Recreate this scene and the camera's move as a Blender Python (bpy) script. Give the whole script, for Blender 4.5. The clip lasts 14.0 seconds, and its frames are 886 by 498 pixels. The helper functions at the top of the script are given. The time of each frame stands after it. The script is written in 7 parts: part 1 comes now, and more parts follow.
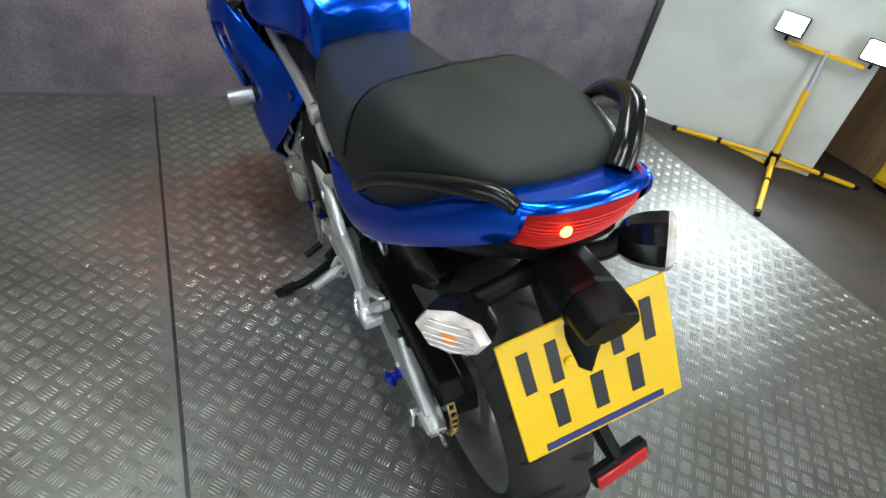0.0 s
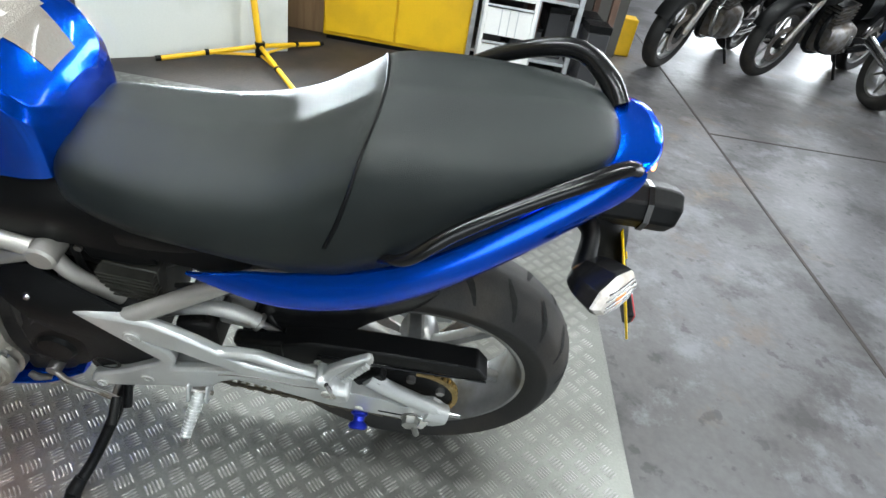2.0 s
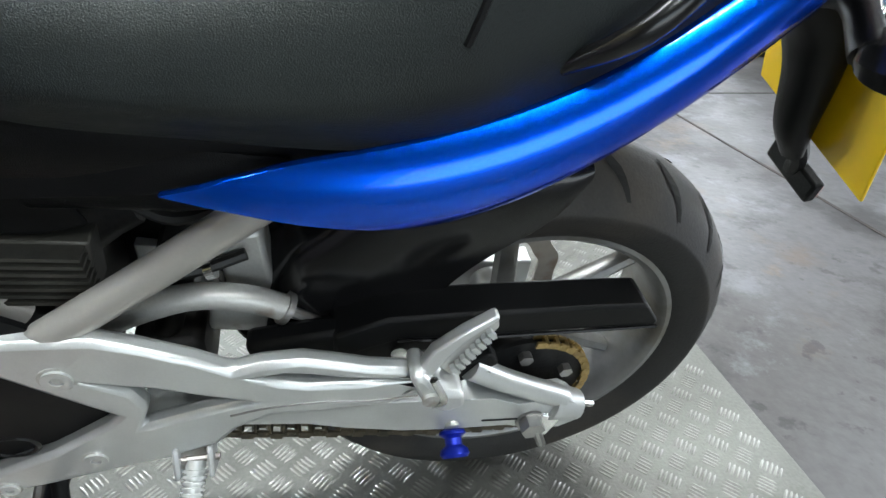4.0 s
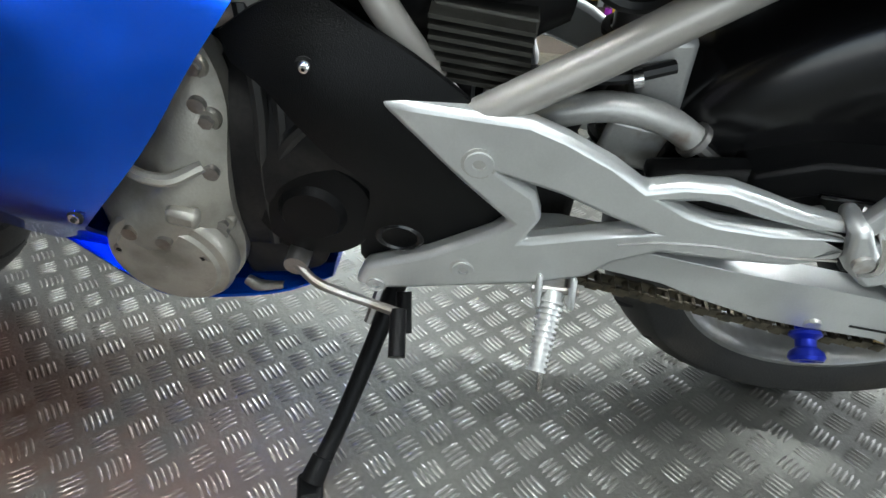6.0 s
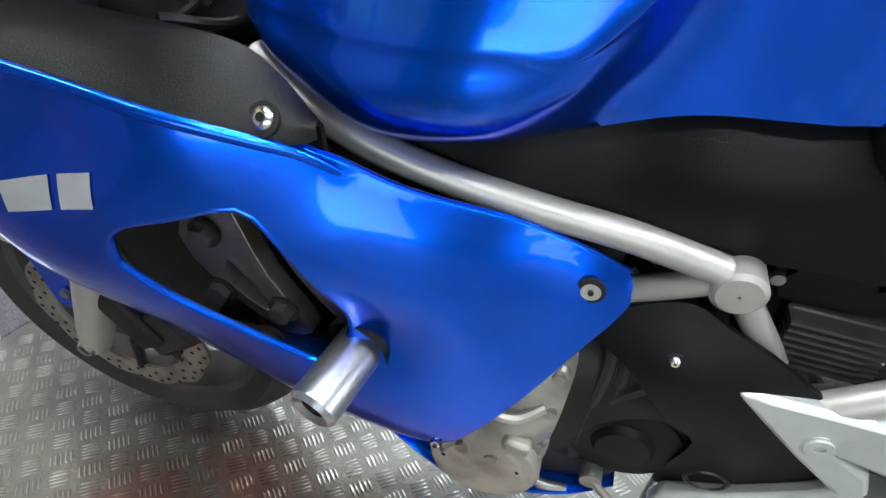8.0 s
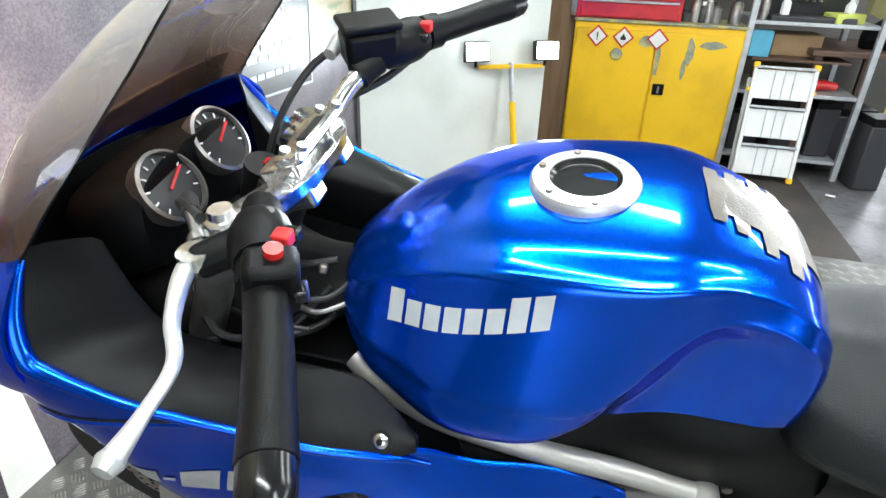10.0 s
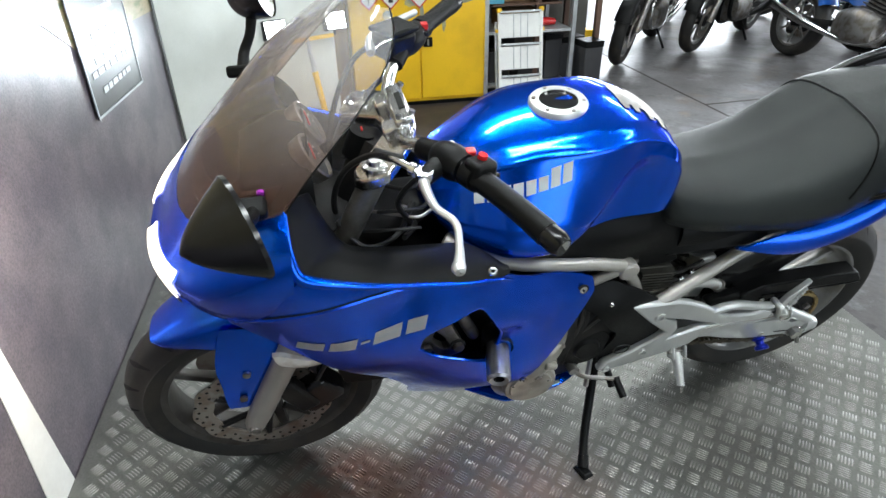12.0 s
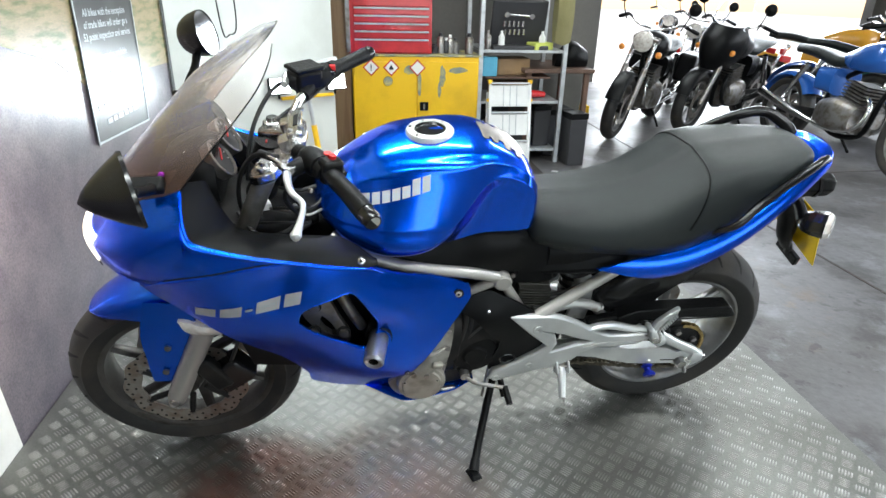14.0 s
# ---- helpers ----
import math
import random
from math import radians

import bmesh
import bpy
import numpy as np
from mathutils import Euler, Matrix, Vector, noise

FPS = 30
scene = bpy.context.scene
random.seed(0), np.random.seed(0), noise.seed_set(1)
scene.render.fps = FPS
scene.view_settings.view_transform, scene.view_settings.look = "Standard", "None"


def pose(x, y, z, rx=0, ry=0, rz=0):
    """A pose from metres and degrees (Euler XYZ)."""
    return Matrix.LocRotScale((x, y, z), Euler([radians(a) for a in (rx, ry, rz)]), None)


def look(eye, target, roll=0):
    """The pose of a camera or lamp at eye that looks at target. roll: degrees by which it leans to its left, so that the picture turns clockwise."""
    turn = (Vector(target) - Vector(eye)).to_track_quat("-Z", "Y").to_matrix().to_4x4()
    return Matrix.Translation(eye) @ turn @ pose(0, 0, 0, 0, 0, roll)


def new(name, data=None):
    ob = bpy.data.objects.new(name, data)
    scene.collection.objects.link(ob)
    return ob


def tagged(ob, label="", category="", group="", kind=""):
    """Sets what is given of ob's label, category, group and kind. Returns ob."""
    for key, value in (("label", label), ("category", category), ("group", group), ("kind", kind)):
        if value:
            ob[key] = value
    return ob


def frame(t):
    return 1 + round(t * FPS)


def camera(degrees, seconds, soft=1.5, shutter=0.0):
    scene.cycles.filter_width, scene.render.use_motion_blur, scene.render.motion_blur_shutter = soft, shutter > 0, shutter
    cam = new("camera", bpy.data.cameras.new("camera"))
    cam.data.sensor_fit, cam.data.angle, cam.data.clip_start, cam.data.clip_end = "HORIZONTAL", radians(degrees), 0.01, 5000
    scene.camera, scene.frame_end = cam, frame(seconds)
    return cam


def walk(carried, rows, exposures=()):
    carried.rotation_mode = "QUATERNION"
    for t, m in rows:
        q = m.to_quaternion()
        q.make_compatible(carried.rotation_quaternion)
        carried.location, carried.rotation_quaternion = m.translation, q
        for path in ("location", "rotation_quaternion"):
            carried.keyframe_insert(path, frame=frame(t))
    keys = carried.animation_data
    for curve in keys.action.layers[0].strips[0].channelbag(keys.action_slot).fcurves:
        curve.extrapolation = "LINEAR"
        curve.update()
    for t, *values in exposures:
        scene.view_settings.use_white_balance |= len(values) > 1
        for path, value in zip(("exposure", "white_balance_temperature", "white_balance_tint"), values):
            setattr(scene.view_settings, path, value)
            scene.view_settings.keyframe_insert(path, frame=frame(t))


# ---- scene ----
from mathutils.bvhtree import BVHTree
from mathutils.geometry import delaunay_2d_cdt



















cam = camera(74.0, 14.0)
PATH = [
    (0, (-0.672, -0.577, 1.173), (0.28, 0.725, -0.01), 14.3),
    (0.5, (-0.875, -0.449, 1.183), (0.35, 0.588, -0.009), 11.9),
    (1, (-0.963, -0.223, 1.178), (0.498, 0.475, 0.005), 11.2),
    (1.5, (-1.014, -0.047, 1.171), (0.626, 0.2, 0.053), 11.3),
    (2, (-0.957, 0.082, 1.158), (0.684, -0.095, 0.029), 10.6),
    (2.2, (-0.898, 0.123, 1.141), (0.721, -0.166, 0.003), 10.3),
    (4.3, (-0.698, 0.272, 0.737), (0.985, -0.207, -0.231), 3.4),
    (4.5, (-0.692, 0.271, 0.71), (0.981, -0.186, -0.287), 3.6),
    (5, (-0.685, 0.322, 0.66), (0.966, -0.018, -0.417), 4.6),
    (5.5, (-0.696, 0.404, 0.646), (0.964, 0.261, -0.461), 3.6),
    (6, (-0.708, 0.496, 0.64), (0.959, 0.514, -0.464), 4.3),
    (6.5, (-0.718, 0.586, 0.643), (0.956, 0.772, -0.437), 4.6),
    (7, (-0.732, 0.688, 0.67), (0.958, 1.001, -0.354), 4.1),
    (7.5, (-0.731, 0.738, 0.734), (0.98, 1.11, -0.231), 4.0),
    (8, (-0.709, 0.729, 0.823), (1.008, 1.107, -0.131), 2.7),
    (8.5, (-0.686, 0.701, 0.904), (1.004, 1.116, -0.082), 1.9),
    (9, (-0.696, 0.686, 0.995), (0.994, 1.121, 0.018), 2.1),
    (9.2, (-0.721, 0.694, 1.033), (0.987, 1.113, 0.08), 2.5),
    (11.3, (-0.921, 1.165, 1.216), (0.789, 0.879, 0.218), 0.9),
    (11.5, (-0.99, 1.218, 1.225), (0.677, 0.78, 0.211), 2.2),
    (12, (-1.152, 1.24, 1.248), (0.507, 0.768, 0.236), -1.1),
    (12.5, (-1.286, 1.135, 1.255), (0.408, 0.78, 0.253), 0.8),
    (13, (-1.392, 1.051, 1.263), (0.349, 0.703, 0.343), 1.4),
    (13.5, (-1.443, 1.018, 1.247), (0.333, 0.647, 0.404), 1.1),
    (14, (-1.471, 1.016, 1.22), (0.314, 0.599, 0.419), 1.4),
]
DOOR_W, YARD_W, WEST_W, TUBE_W, LED_W, HEAD_W = 335.0, 290.0, 44.0, 33.0, 15.0, 18.0
EXPO = [(0, -0.15), (0.6, 0.0), (1.1, 0.25), (2.2, 0.5), (4.3, 0.55), (5.6, 0.45), (7.5, 0.85), (9, 0.88), (11.3, 0.03), (12.3, 0.25), (13, 0.42), (14, 0.42)]
walk(cam, [(t, look(eye, target, roll)) for t, eye, target, roll in PATH], EXPO)

# ---- light ----
ROOM = pose(0, 0, 0, 0, 0, -5)
world = bpy.data.worlds.new("sky")
scene.world = world
world.use_nodes = True
wn = world.node_tree.nodes
sky = wn.new("ShaderNodeTexSky")
sky.sky_type, sky.sun_disc = "NISHITA", False
sky.sun_elevation, sky.sun_rotation = radians(40), radians(120)
wn["Background"].inputs["Strength"].default_value = 0.15
world.node_tree.links.new(sky.outputs["Color"], wn["Background"].inputs["Color"])
sun = new("sun", bpy.data.lights.new("sun", "SUN"))
sun.data.energy, sun.data.angle, sun.data.color = 5.0, radians(0.5), (1, 0.95, 0.88)
sun.matrix_world = ROOM @ look((12, -9, 10), (9, -6, 0))


def area(name, m, w, h, power, color=(1, 1, 1), spread=180):
    ob = new(name, bpy.data.lights.new(name, "AREA"))
    ob.data.shape, ob.data.size, ob.data.size_y = "RECTANGLE", w, h
    ob.data.energy, ob.data.color, ob.data.spread = power, color, radians(spread)
    ob.matrix_world = m
    return ob


# daylight through the wide shop door
area("door_daylight", ROOM @ look((7.3, -5.0, 1.5), (0, 0.5, 0.4)), 4.2, 2.6, DOOR_W, (0.86, 0.93, 1.0))
# daylight through the long open front of the shop
area("front_daylight", ROOM @ look((1.5, -7.75, 1.4), (0.5, 0.5, 0.7)), 6.0, 2.4, YARD_W, (0.88, 0.94, 1.0))
# added light from an assumed, unseen side opening, to brighten the bike's near flank
area("side_daylight", ROOM @ look((-4.95, -1.3, 1.0), (0.0, -0.9, 0.9)), 4.0, 1.6, WEST_W, (0.86, 0.95, 1.0))
# strip lights under the ceiling
TUBES = [(-2.3, -0.3, 2.75), (-0.9, 0.9, 2.75), (0.7, 0.9, 2.75), (-0.9, -1.6, 2.75), (1.6, -1.6, 2.75), (4.2, -1.6, 2.75)]
for p, q, z in TUBES:
    area("tube_light", ROOM @ pose(p, q, z - 0.075), 0.14, 1.5, TUBE_W, (0.915, 0.985, 1.0))

# ---- materials ----


def mat(name, col, rough=0.5, metal=0.0, vary=0.08, scale=6.0, bump=0.0, bscale=80.0, coat=0.0, col2=None, mix=(0.45, 0.65), spec=0.5, rvary=0.08, aniso=None, rand=0.0):
    """A procedural surface: broad stains between col and col2, fine grain, and relief."""
    m = bpy.data.materials.new(name)
    m.use_nodes = True
    nt = m.node_tree
    nd, lk = nt.nodes, nt.links.new
    b = nd["Principled BSDF"]
    tc = nd.new("ShaderNodeTexCoord")
    mp = nd.new("ShaderNodeMapping")
    lk(tc.outputs["Object"], mp.inputs["Vector"])
    if aniso:
        mp.inputs["Scale"].default_value = aniso
    n1, n2 = nd.new("ShaderNodeTexNoise"), nd.new("ShaderNodeTexNoise")
    for n, s, d in ((n1, scale, 5), (n2, bscale, 3)):
        n.inputs["Scale"].default_value, n.inputs["Detail"].default_value = s, d
        lk(mp.outputs["Vector"], n.inputs["Vector"])
    ramp = nd.new("ShaderNodeMapRange")
    ramp.inputs["From Min"].default_value, ramp.inputs["From Max"].default_value = mix
    lk(n1.outputs["Fac"], ramp.inputs["Value"])
    mx = nd.new("ShaderNodeMix")
    mx.data_type = "RGBA"
    c2 = col2 or tuple(c * (1 - 2 * vary) for c in col)
    mx.inputs["A"].default_value, mx.inputs["B"].default_value = (*col, 1), (*c2, 1)
    lk(ramp.outputs["Result"], mx.inputs["Factor"])
    hv = nd.new("ShaderNodeHueSaturation")
    lk(mx.outputs["Result"], hv.inputs["Color"])
    gr = nd.new("ShaderNodeMapRange")
    gr.inputs["To Min"].default_value, gr.inputs["To Max"].default_value = 1 - vary, 1 + vary
    lk(n2.outputs["Fac"], gr.inputs["Value"])
    val = gr.outputs["Result"]
    if rand:
        oi, ra, mu = nd.new("ShaderNodeObjectInfo"), nd.new("ShaderNodeMapRange"), nd.new("ShaderNodeMath")
        ra.inputs["To Min"].default_value, ra.inputs["To Max"].default_value = 1 - rand, 1 + rand
        mu.operation = "MULTIPLY"
        lk(oi.outputs["Random"], ra.inputs["Value"])
        lk(ra.outputs["Result"], mu.inputs[0])
        lk(val, mu.inputs[1])
        val = mu.outputs["Value"]
    lk(val, hv.inputs["Value"])
    lk(hv.outputs["Color"], b.inputs["Base Color"])
    rr = nd.new("ShaderNodeMapRange")
    rr.inputs["To Min"].default_value, rr.inputs["To Max"].default_value = max(0.02, rough - rvary), min(1, rough + rvary)
    lk(n1.outputs["Fac"], rr.inputs["Value"])
    lk(rr.outputs["Result"], b.inputs["Roughness"])
    b.inputs["Metallic"].default_value = metal
    b.inputs["Specular IOR Level"].default_value = spec
    if coat:
        b.inputs["Coat Weight"].default_value, b.inputs["Coat Roughness"].default_value = coat, 0.025
    if bump:
        bp = nd.new("ShaderNodeBump")
        bp.inputs["Strength"].default_value, bp.inputs["Distance"].default_value = bump, 0.002
        lk(n2.outputs["Fac"], bp.inputs["Height"])
        lk(bp.outputs["Normal"], b.inputs["Normal"])
    return m


def glow(name, col, strength):
    m = bpy.data.materials.new(name)
    m.use_nodes = True
    b = m.node_tree.nodes["Principled BSDF"]
    b.inputs["Base Color"].default_value = (*col, 1)
    b.inputs["Emission Color"].default_value, b.inputs["Emission Strength"].default_value = (*col, 1), strength
    return m


def clear(name, tint, gloss_rough=0.02, base=0.05, haze=0.0):
    """Thin plastic or glass: tinted see-through with a Fresnel gloss, and a little scatter set by haze."""
    m = bpy.data.materials.new(name)
    m.use_nodes = True
    nd, lk = m.node_tree.nodes, m.node_tree.links.new
    nd.remove(nd["Principled BSDF"])
    tr, gl, mx, fr = (nd.new("ShaderNode" + k) for k in ("BsdfTransparent", "BsdfGlossy", "MixShader", "Fresnel"))
    tr.inputs["Color"].default_value = (*tint, 1)
    gl.inputs["Roughness"].default_value = gloss_rough
    fr.inputs["IOR"].default_value = 1.5
    lk(fr.outputs["Fac"], mx.inputs["Fac"])
    lk(tr.outputs["BSDF"], mx.inputs[1])
    lk(gl.outputs["BSDF"], mx.inputs[2])
    end = mx
    if haze:
        tl, df, a, b = (nd.new("ShaderNode" + k) for k in ("BsdfTranslucent", "BsdfDiffuse", "AddShader", "MixShader"))
        for n in (tl, df):
            n.inputs["Color"].default_value = (*tint, 1)
            lk(n.outputs["BSDF"], a.inputs[0 if n is tl else 1])
        b.inputs["Fac"].default_value = haze
        lk(mx.outputs["Shader"], b.inputs[1])
        lk(a.outputs["Shader"], b.inputs[2])
        end = b
    lk(end.outputs["Shader"], nd["Material Output"].inputs["Surface"])
    return m


M_BLUE = mat("blue_metallic_paint", (0.0, 0.100, 0.79), 0.225, 0.9, 0.05, 3, 0.02, 1500, 0.8, col2=(0.0, 0.086, 0.72), spec=0.15, rvary=0.03)
M_BLUE.node_tree.nodes["Principled BSDF"].inputs["Specular Tint"].default_value = (0.1, 0.35, 1.0, 1)
M_BLUE.node_tree.nodes["Principled BSDF"].inputs["Coat IOR"].default_value = 1.35
M_VINYL = mat("black_seat_vinyl", (0.0085, 0.0115, 0.0115), 0.42, 0, 0.15, 5, 0.4, 900, col2=(0.015, 0.019, 0.0185), spec=0.3)
M_BLACK = mat("satin_black_plastic", (0.0035, 0.0037, 0.004), 0.38, 0, 0.2, 6, 0.25, 900, col2=(0.005, 0.0052, 0.0056), spec=0.14)
M_GLOSSBLACK = mat("gloss_black_plastic", (0.006, 0.006, 0.0065), 0.2, 0, 0.1, 6, spec=0.4)
M_RUBBER = mat("tyre_rubber", (0.020, 0.0195, 0.019), 0.62, 0, 0.25, 9, 0.2, 300, col2=(0.038, 0.033, 0.028), spec=0.3)
# near-black for grooves and joints; also painted shade of bolt wells, sockets, drillings
M_RECESS = mat("recess_black", (0.006, 0.006, 0.006), 0.9)
M_ALU = mat("silver_painted_aluminium", (0.60, 0.615, 0.61), 0.36, 0.6, 0.06, 7, 0.05, 400, col2=(0.50, 0.51, 0.505), rvary=0.1)
M_FRAME = mat("silver_frame_tube_paint", (0.40, 0.385, 0.355), 0.42, 0.5, 0.05, 10, 0.02, 300, 0.15)
M_RIM = mat("wheel_silver", (0.25, 0.25, 0.25), 0.36, 0.65, 0.15, 12, col2=(0.18, 0.165, 0.14))
M_FINS = mat("grey_cast_fins", (0.055, 0.054, 0.047), 0.5, 0.4, 0.2, 20, 0.1, 200, col2=(0.035, 0.034, 0.03))
M_RUSTALU = mat("marked_silver_bracket", (0.5, 0.5, 0.48), 0.42, 0.5, 0.12, 22, 0.15, 300, col2=(0.24, 0.17, 0.12), mix=(0.58, 0.72))
M_DARKRIM = mat("grimy_wheel_paint", (0.075, 0.07, 0.065), 0.42, 0.5, 0.2, 12, col2=(0.04, 0.034, 0.028))
M_CHROME = mat("bright_metal", (0.75, 0.75, 0.74), 0.2, 1.0, 0.05, 20, 0.02, 300)
M_STEEL = mat("dull_steel", (0.32, 0.31, 0.3), 0.4, 0.9, 0.15, 20, 0.1, 300, col2=(0.2, 0.17, 0.14))
M_ENGINE = mat("beige_engine_paint", (0.35, 0.335, 0.295), 0.36, 0.5, 0.1, 14, 0.12, 400, col2=(0.19, 0.18, 0.155))
M_DARKENG = mat("dark_engine_metal", (0.012, 0.012, 0.0125), 0.5, 0.3, 0.3, 14, 0.2, 200, col2=(0.028, 0.026, 0.024), spec=0.2)
M_DISC = mat("brake_disc_steel", (0.4, 0.37, 0.34), 0.35, 0.9, 0.1, 30, col2=(0.3, 0.24, 0.2))
M_CHAIN = mat("oily_chain", (0.1, 0.085, 0.06), 0.45, 0.8, 0.3, 60, col2=(0.05, 0.045, 0.035))
M_GOLD = mat("gold_sprocket_chain", (0.42, 0.3, 0.12), 0.4, 0.8, 0.2, 60)
M_RED = mat("red_plastic", (0.55, 0.02, 0.02), 0.3)
M_TAIL = glow("lit_red_lens", (0.42, 0.004, 0.003), 0.14)
M_TAILRIB = glow("lit_red_lens_rib", (0.6, 0.012, 0.006), 0.2)
M_BRAKE = glow("lit_tail_bulb", (1.0, 0.25, 0.06), 10)
M_ORANGE = mat("amber_bulb", (0.85, 0.3, 0.05), 0.3)
M_LENS = mat("clear_lens_plastic", (0.66, 0.63, 0.59), 0.12, 0, 0.25, 40, 0.5, 60, 0.6, col2=(0.5, 0.44, 0.39))
M_HEAD = glow("lit_headlight", (1.0, 0.88, 0.74), 2.4)
M_YELLOW = mat("yellow_plate", (0.86, 0.55, 0.0), 0.35, 0, 0.03, 8)
M_INK = mat("black_print", (0.012, 0.012, 0.014), 0.4)
M_BLUEINK = mat("dark_blue_print", (0.02, 0.03, 0.16), 0.4)
M_WHITEPRINT = mat("silver_white_print", (0.42, 0.45, 0.47), 0.45)
M_GREYPRINT = mat("silver_grey_print", (0.42, 0.43, 0.44), 0.35, 0.3, 0.06, 30)
M_BOLT = mat("bolt_metal", (0.42, 0.42, 0.41), 0.3, 1.0, 0.1, 40)
M_PAD = mat("carbon_tank_pad", (0.17, 0.15, 0.128), 0.36, 0.3, 0.25, 8, 0.5, 500, 0.25, col2=(0.12, 0.108, 0.095))
# the haze whitens the screen in place of glare
M_SCREEN = clear("smoked_screen", (0.76, 0.57, 0.47), 0.02, 0.05, 0.12)
nd, lk = M_SCREEN.node_tree.nodes, M_SCREEN.node_tree.links.new
tco, sep, fade, tint = (nd.new("ShaderNode" + k) for k in ("TexCoord", "SeparateXYZ", "MapRange", "Mix"))
tint.data_type = "RGBA"
tint.inputs["A"].default_value, tint.inputs["B"].default_value = (0.42, 0.25, 0.18, 1), (0.92, 0.91, 0.90, 1)
fade.inputs["From Min"].default_value, fade.inputs["From Max"].default_value = 0.97, 1.15
lk(tco.outputs["Object"], sep.inputs["Vector"])
lk(sep.outputs["Z"], fade.inputs["Value"])
lk(fade.outputs["Result"], tint.inputs["Factor"])
for n in list(nd):
    if n.bl_idname in ("ShaderNodeBsdfTransparent", "ShaderNodeBsdfTranslucent", "ShaderNodeBsdfDiffuse"):
        lk(tint.outputs["Result"], n.inputs["Color"])
M_DOTS = clear("screen_dots", (0.42, 0.30, 0.24), 0.1, 0.05, 0.12)
M_MIRROR = mat("mirror_glass", (0.85, 0.87, 0.9), 0.03, 1.0, 0.0)
M_BOBBIN = mat("machined_alloy", (0.42, 0.43, 0.46), 0.33, 0.9, 0.12, 30, 0.1, 200, aniso=(1, 1, 1))
M_BLUEANOD = mat("blue_anodised", (0.01, 0.03, 0.45), 0.3, 0.6)
M_PURPLE = mat("purple_anodised", (0.45, 0.05, 0.55), 0.25, 0.7)
M_CABLE = mat("black_cable", (0.012, 0.012, 0.012), 0.5)
M_GUNMETAL = mat("grey_fork_tube", (0.27, 0.265, 0.25), 0.38, 0.7, 0.12, 14, 0.1, 200, col2=(0.14, 0.13, 0.115))
M_TREAD = mat("tread_plate_aluminium", (0.205, 0.207, 0.192), 0.46, 0.78, 0.22, 2.2, 0.25, 160, col2=(0.115, 0.112, 0.099), rvary=0.14, mix=(0.4, 0.7))
M_BARS = mat("tread_bar_aluminium", (0.31, 0.31, 0.29), 0.35, 0.86, 0.15, 2.2, 0.15, 200, col2=(0.16, 0.156, 0.14), rvary=0.12, mix=(0.4, 0.7))
M_CONC = mat("worn_concrete", (0.128, 0.126, 0.132), 0.44, 0, 0.3, 0.9, 0.7, 38, col2=(0.082, 0.077, 0.077), rvary=0.28, mix=(0.40, 0.62), spec=0.4)


def stain_or_glow(m, colour, scale, lo, hi, amount, spot=None, rough=0.6, stretch=(1, 1, 1)):
    """Lays dirt, or a painted pool of light, with a ragged outline over a surface; spot (x, y, radius) keeps it to one
    place of the floor.
    """
    nt = m.node_tree
    nd, lk = nt.nodes, nt.links.new
    b = nd["Principled BSDF"]
    geo, mp, n, r, mx = (nd.new("ShaderNode" + k) for k in ("NewGeometry", "Mapping", "TexNoise", "MapRange", "Mix"))
    mp.inputs["Scale"].default_value = stretch
    lk(geo.outputs["Position"], mp.inputs["Vector"])
    lk(mp.outputs["Vector"], n.inputs["Vector"])
    n.inputs["Scale"].default_value, n.inputs["Detail"].default_value, n.inputs["Roughness"].default_value = scale, 9, rough
    r.inputs["From Min"].default_value, r.inputs["From Max"].default_value = lo, hi
    r.inputs["To Max"].default_value = amount
    lk(n.outputs["Fac"], r.inputs["Value"])
    fac = r.outputs["Result"]
    if spot:
        d, f, mu = nd.new("ShaderNodeVectorMath"), nd.new("ShaderNodeMapRange"), nd.new("ShaderNodeMath")
        d.operation, mu.operation = "DISTANCE", "MULTIPLY"
        d.inputs[1].default_value = (spot[0], spot[1], 0)
        lk(geo.outputs["Position"], d.inputs[0])
        f.interpolation_type = "SMOOTHSTEP"
        f.inputs["From Min"].default_value, f.inputs["From Max"].default_value = spot[2], spot[2] * 0.3
        lk(d.outputs["Value"], f.inputs["Value"])
        lk(f.outputs["Result"], mu.inputs[0])
        lk(fac, mu.inputs[1])
        fac = mu.outputs["Value"]
    mx.data_type = "RGBA"
    old = b.inputs["Base Color"].links[0].from_socket
    lk(old, mx.inputs["A"])
    mx.inputs["B"].default_value = (*colour, 1)
    lk(fac, mx.inputs["Factor"])
    lk(mx.outputs["Result"], b.inputs["Base Color"])


stain_or_glow(M_CONC, (0.035, 0.032, 0.032), 1.7, 0.52, 0.60, 0.75, rough=0.68)
stain_or_glow(M_CONC, (0.12, 0.085, 0.06), 2.3, 0.56, 0.66, 0.6, rough=0.7)
stain_or_glow(M_CONC, (0.22, 0.225, 0.245), 3.0, 0.54, 0.64, 0.5, rough=0.74)
stain_or_glow(M_CONC, (0.20, 0.14, 0.085), 2.6, 0.62, 0.70, 0.5, rough=0.7)
stain_or_glow(M_CONC, (0.03, 0.028, 0.028), 14.0, 0.60, 0.66, 0.6, rough=0.6)
